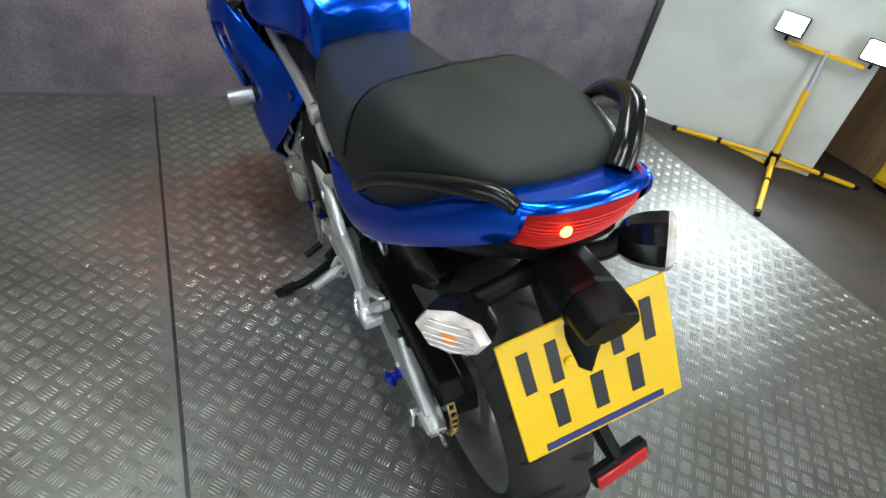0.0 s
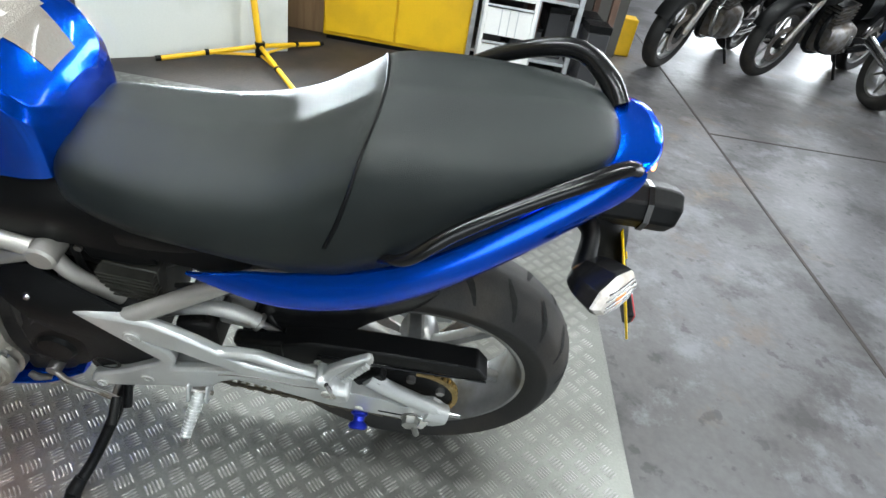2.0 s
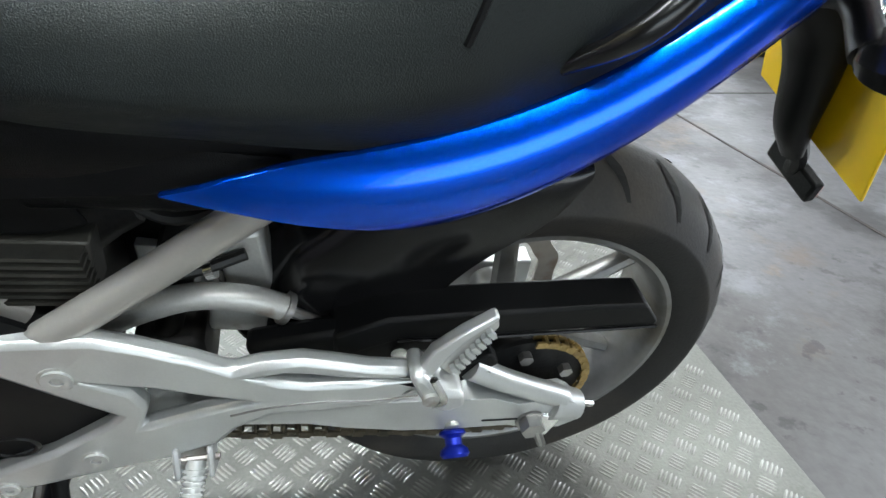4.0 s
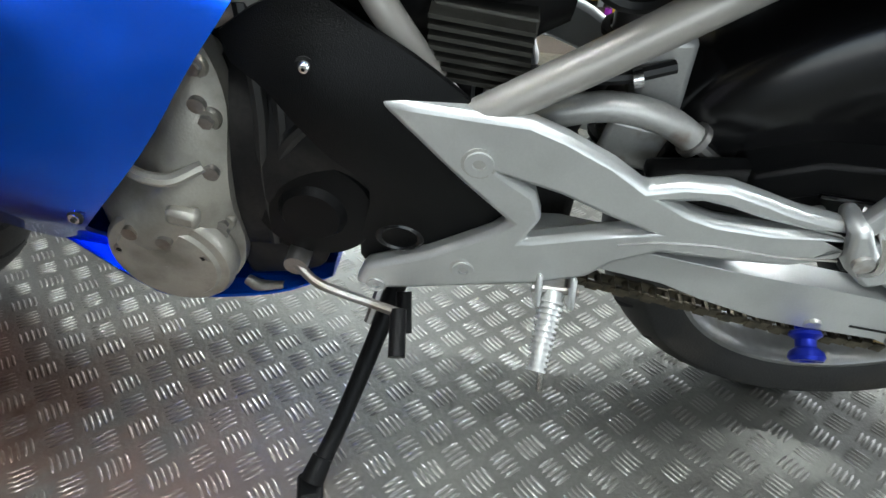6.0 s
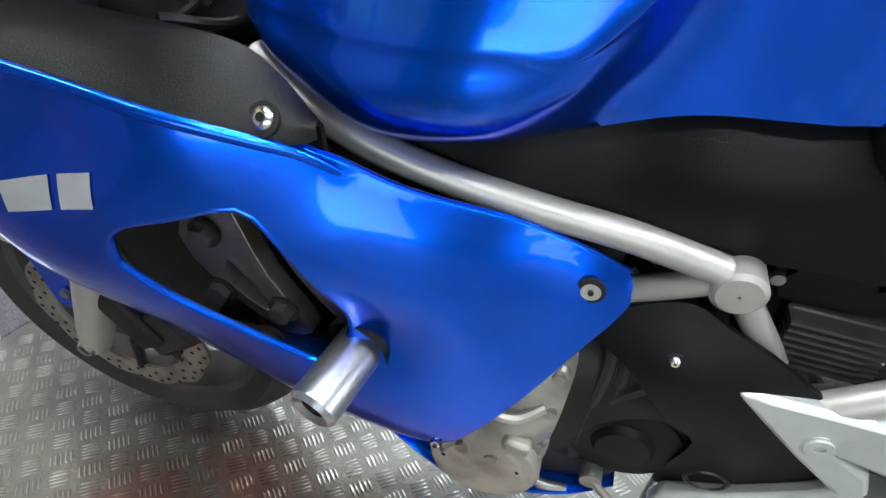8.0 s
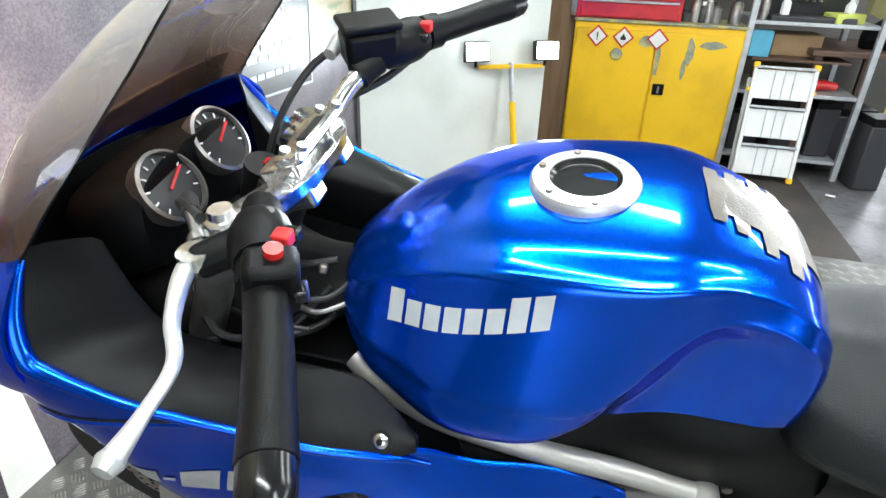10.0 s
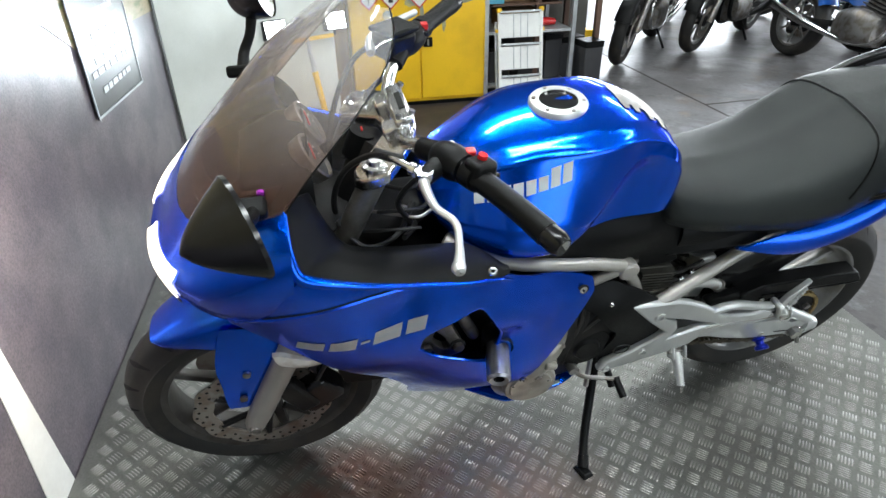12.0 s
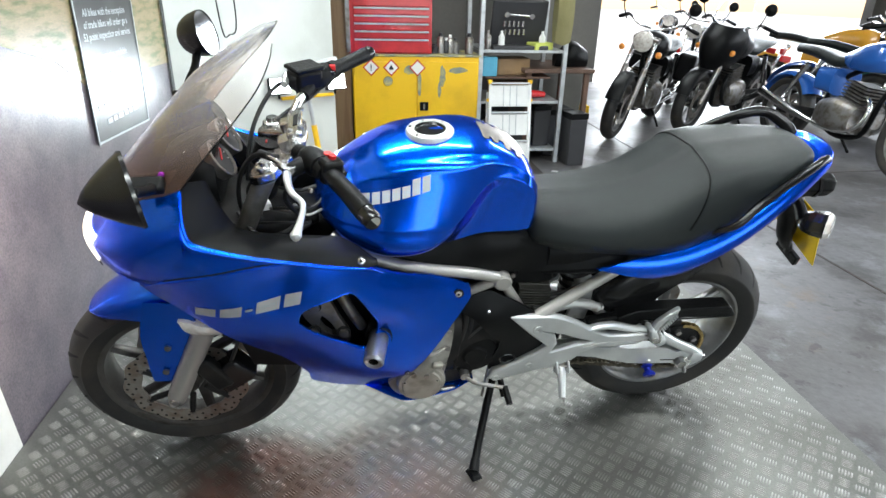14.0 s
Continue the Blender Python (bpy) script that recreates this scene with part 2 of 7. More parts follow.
for m in (M_TREAD, M_BARS):
    # pool of warm light beside the bike, painted into the plate colour
    stain_or_glow(m, (0.32, 0.20, 0.155), 5.0, 0.32, 0.54, 0.75, (-0.44, 0.98, 0.50), 0.65)
    stain_or_glow(m, (0.24, 0.095, 0.06), 6.0, 0.38, 0.56, 0.8, (-0.18, 1.24, 0.24), 0.65)
    stain_or_glow(m, (0.11, 0.06, 0.04), 5.0, 0.38, 0.56, 0.8, (-0.27, 1.08, 0.24), 0.65)
    stain_or_glow(m, (0.10, 0.095, 0.09), 3.0, 0.46, 0.74, 0.55, rough=0.7)
M_MAT = mat("dark_brown_floor_mat", (0.045, 0.035, 0.03), 0.7, 0, 0.3, 4, 0.5, 80, col2=(0.03, 0.026, 0.024))
M_SLATE = mat("printed_slate_backdrop", (0.126, 0.107, 0.122), 0.36, 0, 0.75, 7, 0.25, 170, col2=(0.080, 0.070, 0.087), mix=(0.38, 0.62), rvary=0.04)
M_VERGE = mat("printed_grass_verge", (0.25, 0.19, 0.10), 0.38, 0, 0.3, 10, 0.1, 60, col2=(0.10, 0.12, 0.04), aniso=(1, 1, 4))
M_BOARDWHITE = mat("white_painted_board", (0.62, 0.64, 0.6), 0.55, 0, 0.05, 2.5, 0.05, 120, col2=(0.52, 0.54, 0.5))
M_WOOD = mat("brown_wood_panel", (0.33, 0.21, 0.11), 0.5, 0, 0.12, 3, 0.1, 60, col2=(0.25, 0.15, 0.075), aniso=(8, 8, 0.6))
M_CABYEL = mat("worn_yellow_cabinet_paint", (0.82, 0.50, 0.01), 0.4, 0, 0.06, 4, 0.05, 90, col2=(0.7, 0.42, 0.01))
M_SMEAR = mat("grey_paint_smears", (0.22, 0.24, 0.2), 0.6, 0, 0.4, 14, col2=(0.5, 0.42, 0.15))
M_TRIPOD = mat("yellow_tripod_paint", (0.85, 0.5, 0.01), 0.4)
M_LED = glow("lit_led_panel", (0.86, 0.95, 1.0), 40)
M_TOOLRED = mat("red_tool_chest_paint", (0.55, 0.02, 0.025), 0.3, 0, 0.1, 8, coat=0.4, col2=(0.42, 0.015, 0.02))
M_GALV = mat("galvanised_steel", (0.5, 0.52, 0.53), 0.4, 0.6, 0.15, 20, col2=(0.4, 0.41, 0.42))
M_WHITE = mat("white_plastic", (0.75, 0.75, 0.73), 0.4, 0, 0.05)
M_CARD = mat("brown_cardboard", (0.36, 0.23, 0.12), 0.8, 0, 0.08, 10)
M_CYAN = mat("blue_packet", (0.08, 0.35, 0.5), 0.4)
M_TABLE = mat("dark_brown_table", (0.11, 0.06, 0.04), 0.5, 0, 0.15, 6, aniso=(6, 1, 1))
M_WALLPLASTER = mat("grubby_wall", (0.14, 0.132, 0.12), 0.8, 0, 0.1, 1.5, 0.2, 40, col2=(0.09, 0.087, 0.08))
M_CEIL = mat("dusty_ceiling", (0.13, 0.13, 0.126), 0.9, 0, 0.1, 2)
M_OUT = mat("pale_yard_concrete", (0.66, 0.65, 0.63), 0.8, 0, 0.1, 1)
M_SPARE = mat("amber_tank_paint", (0.75, 0.35, 0.02), 0.3, 0, 0.05, 5, coat=0.8)
M_RAG = mat("yellow_green_cloth", (0.6, 0.65, 0.15), 0.9)
M_DARKTUB = mat("dark_grey_tub", (0.03, 0.03, 0.033), 0.5)
M_TUBELIGHT = glow("lit_tube", (0.93, 1.0, 0.97), 18)

# ---- shape tools ----


def cr(points, n):
    """Catmull-Rom samples, n to a span, through an array of points of any shape."""
    P = np.array(points, float)
    P = np.concatenate([[2 * P[0] - P[1]], P, [2 * P[-1] - P[-2]]])
    out = []
    for i in range(1, len(P) - 2):
        a, b, c, d = P[i - 1:i + 3]
        for k in range(n):
            s = k / n
            out.append(0.5 * (2 * b + (c - a) * s + (2 * a - 5 * b + 4 * c - d) * s ** 2 + (3 * b - a - 3 * c + d) * s ** 3))
    out.append(P[-2])
    return np.array(out)


def thing(name, label, category, m=Matrix(), group="", kind=""):
    ob = new(name)
    ob.empty_display_size = 0.05
    ob.matrix_world = m
    return tagged(ob, label, category, group, kind)


def part(name, bm, material, parent=None, label="", smooth=40, bevel=0.0, flip=False):
    """Links a bmesh as one mesh object under a thing or a part."""
    bmesh.ops.recalc_face_normals(bm, faces=bm.faces)
    me = bpy.data.meshes.new(name)
    bm.to_mesh(me)
    bm.free()
    mats = material if isinstance(material, (list, tuple)) else [material]
    for x in mats:
        me.materials.append(x)
    if smooth:
        me.shade_smooth()
        me.set_sharp_from_angle(angle=radians(smooth))
    ob = new(name, me)
    ob.parent = parent
    if bevel:
        bv = ob.modifiers.new("bevel", "BEVEL")
        bv.width, bv.segments, bv.limit_method, bv.angle_limit = bevel, 2, "ANGLE", radians(40)
        bv.harden_normals = False
    if label:
        ob["label"] = label
    return ob


def bm_from(verts, faces):
    bm = bmesh.new()
    vs = [bm.verts.new(v) for v in verts]
    for f in faces:
        try:
            bm.faces.new([vs[i] for i in f])
        except ValueError:
            pass
    return bm


def box(sx, sy, sz, m=Matrix(), bm=None, taper=1.0):
    """A box of that size, centred on m; taper narrows its top."""
    bm = bm or bmesh.new()
    c = []
    for z in (-0.5, 0.5):
        k = taper if z > 0 else 1
        for x, y in ((-0.5, -0.5), (0.5, -0.5), (0.5, 0.5), (-0.5, 0.5)):
            c.append(bm.verts.new(m @ Vector((x * sx * k, y * sy * k, z * sz))))
    for f in ((3, 2, 1, 0), (4, 5, 6, 7), (0, 1, 5, 4), (1, 2, 6, 5), (2, 3, 7, 6), (3, 0, 4, 7)):
        bm.faces.new([c[i] for i in f])
    return bm


def grid(rows, closed=False, caps=False, bm=None):
    """Quads between rows of points; closed rows are rings."""
    bm = bm or bmesh.new()
    vs = [[bm.verts.new(p) for p in r] for r in rows]
    n = len(rows[0])
    for a, b in zip(vs, vs[1:]):
        for i in range(n if closed else n - 1):
            j = (i + 1) % n
            bm.faces.new((a[i], a[j], b[j], b[i]))
    if caps:
        bm.faces.new(vs[0])
        bm.faces.new(list(reversed(vs[-1])))
    return bm


def tube(points, r, seg=12, n=6, bm=None, flat=1.0, caps=True):
    """A round bar along a smooth line; r may be a list, one to a point; flat squashes it sideways."""
    P = np.array(points, float)
    R = np.array(r if hasattr(r, "__len__") else [r] * len(P), float)
    if n > 1 and len(P) > 2:
        P, R = cr(P, n), cr(R.reshape(-1, 1), n)[:, 0]
    rows, up = [], None
    for i, p in enumerate(P):
        d = Vector(P[min(i + 1, len(P) - 1)] - P[max(i - 1, 0)]).normalized()
        if up is None:
            up = Vector((0, 0, 1)) if abs(d.z) < 0.9 else Vector((1, 0, 0))
        side = d.cross(up).normalized()
        up = side.cross(d).normalized()
        rows.append([Vector(p) + float(R[i]) * (math.cos(a) * side * flat + math.sin(a) * up) for a in np.linspace(0, 2 * math.pi, seg, endpoint=False)])
    return grid(rows, True, caps, bm)


def rod(a, b, r, seg=12, bm=None):
    return tube([a, b], r, seg, 1, bm)


def spin(profile, m=Matrix(), seg=32, bm=None, closed=False, arc=(0, 2 * math.pi)):
    """A turned body: profile of (radius, x) about the x axis of m."""
    full = abs(arc[1] - arc[0] - 2 * math.pi) < 1e-6
    prof = list(profile) + ([profile[0]] if closed else [])
    angs = np.linspace(arc[0], arc[1], seg, endpoint=not full)
    rows = [[m @ Vector((x, max(r, 1e-5) * math.cos(a), max(r, 1e-5) * math.sin(a))) for a in angs] for r, x in prof]
    bm = grid(rows, full, False, bm)
    bmesh.ops.remove_doubles(bm, verts=bm.verts, dist=1e-6)
    return bm


def disc(c, axis, r, depth, seg=24, bm=None, hole=0.0):
    """A short cylinder from c along the axis."""
    m = Matrix.Translation(c) @ Vector(axis).to_track_quat("X", "Z").to_matrix().to_4x4()
    return spin([(hole, 0), (r, 0), (r, depth), (hole, depth)] + ([(hole, 0)] if hole else []), m, seg, bm)


def tps(ctrl):
    """A smooth height u over (v, w) through control points (v, w, u)."""
    C = np.array(ctrl, float)
    X, n = C[:, :2], len(C)

    def phi(d2):
        return 0.5 * d2 * np.log(d2 + 1e-12)
    K = phi(((X[:, None] - X[None]) ** 2).sum(-1)) + 1e-5 * np.eye(n)
    Pm = np.c_[np.ones(n), X]
    S = np.linalg.solve(np.block([[K, Pm], [Pm.T, np.zeros((3, 3))]]), np.r_[C[:, 2], np.zeros(3)])

    def f(v, w):
        d2 = ((X - (v, w)) ** 2).sum(-1)
        return float(phi(d2) @ S[:n] + S[n] + S[n + 1] * v + S[n + 2] * w)
    return f


def inside(p, poly):
    c, n = False, len(poly)
    for i in range(n):
        (x1, y1), (x2, y2) = poly[i], poly[i - 1]
        if (y1 > p[1]) != (y2 > p[1]) and p[0] < (x2 - x1) * (p[1] - y1) / (y2 - y1) + x1:
            c = not c
    return c


def sheet(outline, ufun, thick=0.004, step=0.02, holes=(), soft=3, mirror=False):
    """A formed panel: an outline in (v, w), filled, set to the depth u = ufun(v, w), with thickness and rolled-in edges."""
    loops = [[tuple(p) for p in cr(list(o) + [o[0]], soft)[:-1]] if soft > 1 else list(o) for o in (outline, *holes)]
    pts, edges = [], []
    for lp in loops:
        s = len(pts)
        pts += lp
        edges += [(s + i, s + (i + 1) % len(lp)) for i in range(len(lp))]
    out = np.array(loops[0])
    lo, hi = out.min(0), out.max(0)
    allp = np.array(pts)
    for x in np.arange(lo[0] + step / 2, hi[0], step):
        for y in np.arange(lo[1] + step / 2, hi[1], step):
            if inside((x, y), loops[0]) and not any(inside((x, y), h) for h in loops[1:]) and ((allp - (x, y)) ** 2).sum(1).min() > (0.4 * step) ** 2:
                pts.append((x, y))
    vs, es, fs, *_ = delaunay_2d_cdt([Vector(p) for p in pts], edges, [], 0, 1e-6)
    keep = []
    for f in fs:
        c = sum((vs[i] for i in f), Vector((0, 0))) / len(f)
        if inside(c, loops[0]) and not any(inside(c, h) for h in loops[1:]):
            keep.append(tuple(f))
    k = -1 if mirror else 1
    A = [(k * ufun(v.x, v.y), v.x, v.y) for v in vs]
    B = [(a + k * (thick if not callable(thick) else thick(y, z)), y, z) for a, y, z in A]
    n = len(A)
    count = {}
    for f in keep:
        for i in range(len(f)):
            e = (f[i], f[(i + 1) % len(f)])
            count[frozenset(e)] = count.get(frozenset(e), []) + [e]
    faces = [f for f in keep] + [tuple(i + n for i in reversed(f)) for f in keep]
    for e in count.values():
        if len(e) == 1:
            a, b = e[0]
            faces.append((b, a, a + n, b + n))
    bm = bm_from(A + B, faces)
    for v in [v for v in bm.verts if not v.link_faces]:
        bm.verts.remove(v)
    return bm


def loft(stations, n_ring=5, n_long=4):
    """A body that is alike on both sides: stations (v, half-profile from its low edge up to the middle of its top)."""
    prof = np.array([[(u, v, w) for u, w in pr] for v, pr in stations])
    prof = cr(prof, n_long)
    rows = []
    for p in prof:
        h = cr(p, n_ring)
        rows.append([(-u, v, w) for u, v, w in h] + [(u, v, w) for u, v, w in h[::-1][1:]])
    return grid(rows, True, True)


def wrap(levels, k=2.4, n=28, part_of=(-1, 1), n_up=4, out=0.0):
    """A shell that wraps round a nose: levels (w, half width, v at its sides, v at its tip); part_of picks a share of the sweep."""
    L = cr(levels, n_up)
    rows = []
    for w, b, v0, v1 in L:
        row = []
        for a in np.linspace(part_of[0], part_of[1], n):
            s, c = math.sin(a * math.pi / 2), math.cos(a * math.pi / 2)
            su, cv = math.copysign(abs(s) ** (2 / k), s), abs(c) ** (2 / k)
            row.append((su * (b + out), v0 + cv * (v1 - v0 + math.copysign(out, v1 - v0)), w))
        rows.append(row)
    return grid(rows)


def thicken(bm, t):
    bmesh.ops.recalc_face_normals(bm, faces=bm.faces)
    bmesh.ops.solidify(bm, geom=bm.faces[:], thickness=t)
    return bm


def flipped(bm):
    bmesh.ops.scale(bm, vec=(-1, 1, 1), verts=bm.verts)
    return bm


def moved(bm, m):
    bmesh.ops.transform(bm, matrix=m, verts=bm.verts)
    return bm


def polar(r, a, c=(0, 0)):
    return c[0] + r * math.cos(a), c[1] + r * math.sin(a)

# ---- the shop ----
RZ = ROOM


def slab(name, p0, p1, q0, q1, z0, z1, material, label, cat="", kind="structure", parent=None, bevel=0.0):
    bm = box(p1 - p0, q1 - q0, z1 - z0, Matrix.Translation(((p0 + p1) / 2, (q0 + q1) / 2, (z0 + z1) / 2)))
    ob = part(name, bm, material, parent, smooth=0, bevel=bevel)
    if parent is None:
        ob.matrix_world = RZ
        tagged(ob, label, cat, kind=kind)
    return ob


slab("floor", -5, 7.5, -8, 4.2, -0.2, -0.012, M_CONC, "grey worn concrete workshop floor with stains", "floor")
slab("ground", 7.5, 60, -40, 30, -0.25, -0.03, M_OUT, "pale sunlit concrete yard outside the door", "ground")
slab("ceiling", -5, 7.7, -8, 4.2, 3.0, 3.12, M_CEIL, "dusty pale workshop ceiling", "ceiling")
# the gap in this unseen wall is assumed, made for the added side light
slab("wall_west_a", -5.2, -5, -8, -3.4, -0.2, 3.1, M_WALLPLASTER, "grubby plain plaster wall", "wall")
slab("wall_west_b", -5.2, -5, 0.9, 4.2, -0.2, 3.1, M_WALLPLASTER, "grubby plain plaster wall", "wall")
slab("wall_west_c", -5.2, -5, -3.4, 0.9, 2.0, 3.1, M_WALLPLASTER, "wall over an assumed, unseen side opening", "wall")
slab("wall_south_a", -5, -1.6, -8.2, -8, -0.2, 3.1, M_WALLPLASTER, "grubby wall beside the open shop front", "wall")
slab("wall_south_b", 4.8, 7.7, -8.2, -8, -0.2, 3.1, M_WALLPLASTER, "grubby wall beside the open shop front", "wall")
slab("wall_south_c", -1.6, 4.8, -8.2, -8, 2.7, 3.1, M_WALLPLASTER, "lintel over the open shop front", "wall")
slab("ground_west", -40, -5.2, -8.0, 30, -0.25, -0.03, M_OUT, "assumed, unseen pale concrete yard beside the shop", "ground")
slab("ground_south", -40, 7.5, -50, -8.0, -0.25, -0.03, M_OUT, "pale sunlit concrete yard before the open front", "ground")
slab("wall_north", -5, 7.7, 4.2, 4.4, -0.2, 3.1, M_WALLPLASTER, "grubby plain plaster wall", "wall")
slab("wall_east_a", 7.5, 7.7, -2.7, 4.2, -0.2, 3.1, M_WALLPLASTER, "grubby wall beside the wide shop door", "wall")
slab("wall_east_b", 7.5, 7.7, -8.0, -7.2, -0.2, 3.1, M_WALLPLASTER, "grubby wall beside the wide shop door", "wall")
slab("wall_east_c", 7.5, 7.7, -7.2, -2.7, 2.75, 3.1, M_WALLPLASTER, "lintel over the wide open shop door", "wall")
slab("wall_back", 3.75, 3.9, -1.12, 4.2, -0.2, 3.0, M_WALLPLASTER, "dim partition wall behind the shelving", "wall")

# printed backdrop behind the motorcycle
backdrop = slab("backdrop_wall", -2.7, 1.84, 1.88, 1.95, -0.012, 2.7, M_SLATE, "dark slate-grey printed backdrop wall with glossy finish", "backdrop wall")


def wallpatch(name, pts, material, y=1.877, parent=backdrop, label="", z=0.0):
    n = len(pts)
    bm = bm_from([(p, y, h) for p, h in pts] + [(p, y + 0.002, h) for p, h in pts], [tuple(range(n)), tuple(range(2 * n - 1, n - 1, -1))] + [(i, (i + 1) % n, n + (i + 1) % n, n + i) for i in range(n)])
    return part(name, bm, material, parent, label, smooth=0)


wallpatch("road_line", [(-0.21, 0.0), (-0.09, 0.0), (-0.12, 0.5), (-0.17, 0.95), (-0.19, 0.95), (-0.18, 0.4)], M_WHITE, label="white printed road line")
wallpatch("verge_print", [(-2.6, 1.15), (-0.4, 1.12), (0.3, 1.06), (0.62, 0.98), (0.80, 0.88), (1.83, 0.85), (1.83, 2.65), (-2.6, 2.65)], M_VERGE, label="printed brown and green grass verge")
sign = tagged(new("info_sign"), "black information sign with white-edged border and rows of white print", "sign")
sign.matrix_world = RZ
S = np.array([(0.79, 0.66), (1.36, 0.64), (1.44, 1.9), (0.83, 1.9)])
bm = wallpatch("sign_board", S, M_INK, 1.871, sign)
for i, (a, b) in enumerate(zip(S, np.roll(S, -1, 0))):
    wallpatch("sign_border", [a, b, b + (0.008 if i in (0, 3) else -0.006, 0.008 if i < 2 else -0.008), a + (0.008 if i in (0, 3) else -0.006, 0.008 if i < 2 else -0.008)], M_WHITEPRINT, 1.867, sign)


def print_line(words, x, z, size, material):
    """One row of raised print on the sign."""
    cu = bpy.data.curves.new("print_line", "FONT")
    cu.body, cu.size, cu.align_x, cu.resolution_u, cu.offset = words, size, "CENTER", 2, 0.0006
    tmp = bpy.data.objects.new("print_line", cu)
    me = bpy.data.meshes.new_from_object(tmp)
    bpy.data.objects.remove(tmp)
    me.materials.append(material)
    ob = new("print_line", me)
    ob.parent = sign
    ob.matrix_local = pose(x, 1.8665, z, 90, 0, 0)
    return ob


for words, z in (("All bikes with the exception", 1.110), ("of trade bikes will under go a", 1.068), ("52 point inspection and service.", 1.026), ("Warranties available", 0.953), ("from 3 months to 3 years.", 0.916)):
    print_line(words, 1.08, z, 0.037, M_WHITEPRINT)
for k, (z, c) in enumerate(((0.882, 0.28), (0.846, 0.25), (0.810, 0.34), (0.775, 0.46), (0.715, 0.34))):
    x0 = 1.08 - c / 2
    rnd = random.Random(k)
    while x0 < 1.08 + c / 2 - 0.02:
        w = rnd.uniform(0.035, 0.085)
        wallpatch("print_bar", [(x0, z), (x0 + w, z), (x0 + w, z + 0.02), (x0, z + 0.02)], M_WHITEPRINT, 1.868, sign)
        x0 += w + 0.012
wallpatch("frame_edge", [(1.80, 0.0), (1.84, 0.0), (1.84, 2.65), (1.80, 2.65)], M_INK, 1.868, label="black edging strip")

# white board set across the corner, wood panel beside it
wb = part("white_board", box(1.06, 0.03, 2.5, pose(2.19, 1.475, 1.24, 0, 0, -51)), M_BOARDWHITE, None, smooth=0, bevel=0.004)
wb.matrix_world = RZ
tagged(wb, "tall pale grey-white painted board standing across the corner", "board", kind="structure")
wp = part("wood_panel", box(0.03, 1.1, 2.5, Matrix.Translation((3.02, 1.5, 1.24))), M_WOOD, None, smooth=0, bevel=0.003)
wp.matrix_world = RZ
tagged(wp, "brown wooden panel standing behind the white board", "panel", kind="structure")
fm = part("floor_mat", box(1.35, 3.15, 0.008, Matrix.Translation((2.44, 1.125, -0.0075))), M_MAT, None, smooth=0, bevel=0.003)
fm.matrix_world = RZ
tagged(fm, "dark brown rubber floor matting beside the platform", "mat", kind="structure")

# hanging cable on the white board
cab = part("hanging_cable", tube([(1.93, 1.66, 2.3), (1.95, 1.645, 1.5), (1.97, 1.62, 1.02), (2.0, 1.585, 0.98), (2.03, 1.55, 1.05), (2.02, 1.56, 1.5), (2.03, 1.55, 2.3)], 0.004, 8, 6), M_CABLE, None)
cab.matrix_world = RZ
tagged(cab, "thin black cable hanging in a loop on the board", "cable")

# strip lights
for p, q, z in TUBES:
    t = thing("strip_light", "white ceiling strip light with a lit tube", "ceiling light", RZ @ Matrix.Translation((p, q, z)), "strip lights under the ceiling")
    part("housing", box(0.16, 1.6, 0.05, Matrix.Translation((0, 0, 0.055))), M_WHITE, t, bevel=0.008)
    part("tube", tube([(0, -0.75, 0), (0, 0.75, 0)], 0.02, 12, 1), M_TUBELIGHT, t, "lit fluorescent tube")
    part("chain", rod((0, 0.5, 0.07), (0, 0.5, 0.26), 0.006), M_STEEL, t)
    part("chain", rod((0, -0.5, 0.07), (0, -0.5, 0.26), 0.006), M_STEEL, t)

# ---- tripod work light ----
tri = thing("tripod_work_light", "yellow folding tripod with two lit LED work lamps", "work light", RZ @ Matrix.Translation((2.28, 1.14, -0.004)))
for x, y in ((-0.47, -0.36), (-0.27, 0.43), (0.43, -0.22)):
    d = Vector((x, y, 0)).normalized()
    part("leg", tube([(d.x * 0.02, d.y * 0.02, 0.075), (x, y, 0.014)], 0.013, 10, 1), M_TRIPOD, tri, bevel=0)
    part("leg_foot", tube([(x, y, 0.013), (x + d.x * 0.03, y + d.y * 0.03, 0.011)], 0.015, 10, 1), M_BLACK, tri, "black rubber foot")
    part("brace", tube([(d.x * 0.02, d.y * 0.02, 0.03), (d.x * 0.26, d.y * 0.26, 0.042)], 0.008, 8, 1), M_TRIPOD, tri)
    part("leg_band", disc((d.x * 0.27, d.y * 0.27, 0.045), d, 0.017, 0.02, 12), M_BLACK, tri)
part("hub", disc((0, 0, 0.02), (0, 0, 1), 0.028, 0.08, 16), M_BLACK, tri)
part("pole", rod((0, 0, 0.05), (0.03, 0.05, 0.42), 0.018), M_TRIPOD, tri)
part("inner_pole", rod((0.03, 0.05, 0.42), (0.045, 0.075, 0.62), 0.013), M_GALV, tri)
part("cross_bar", box(0.36, 0.025, 0.02, pose(0.045, 0.075, 0.60, 0, 0, -58)), M_TRIPOD, tri, bevel=0.003)
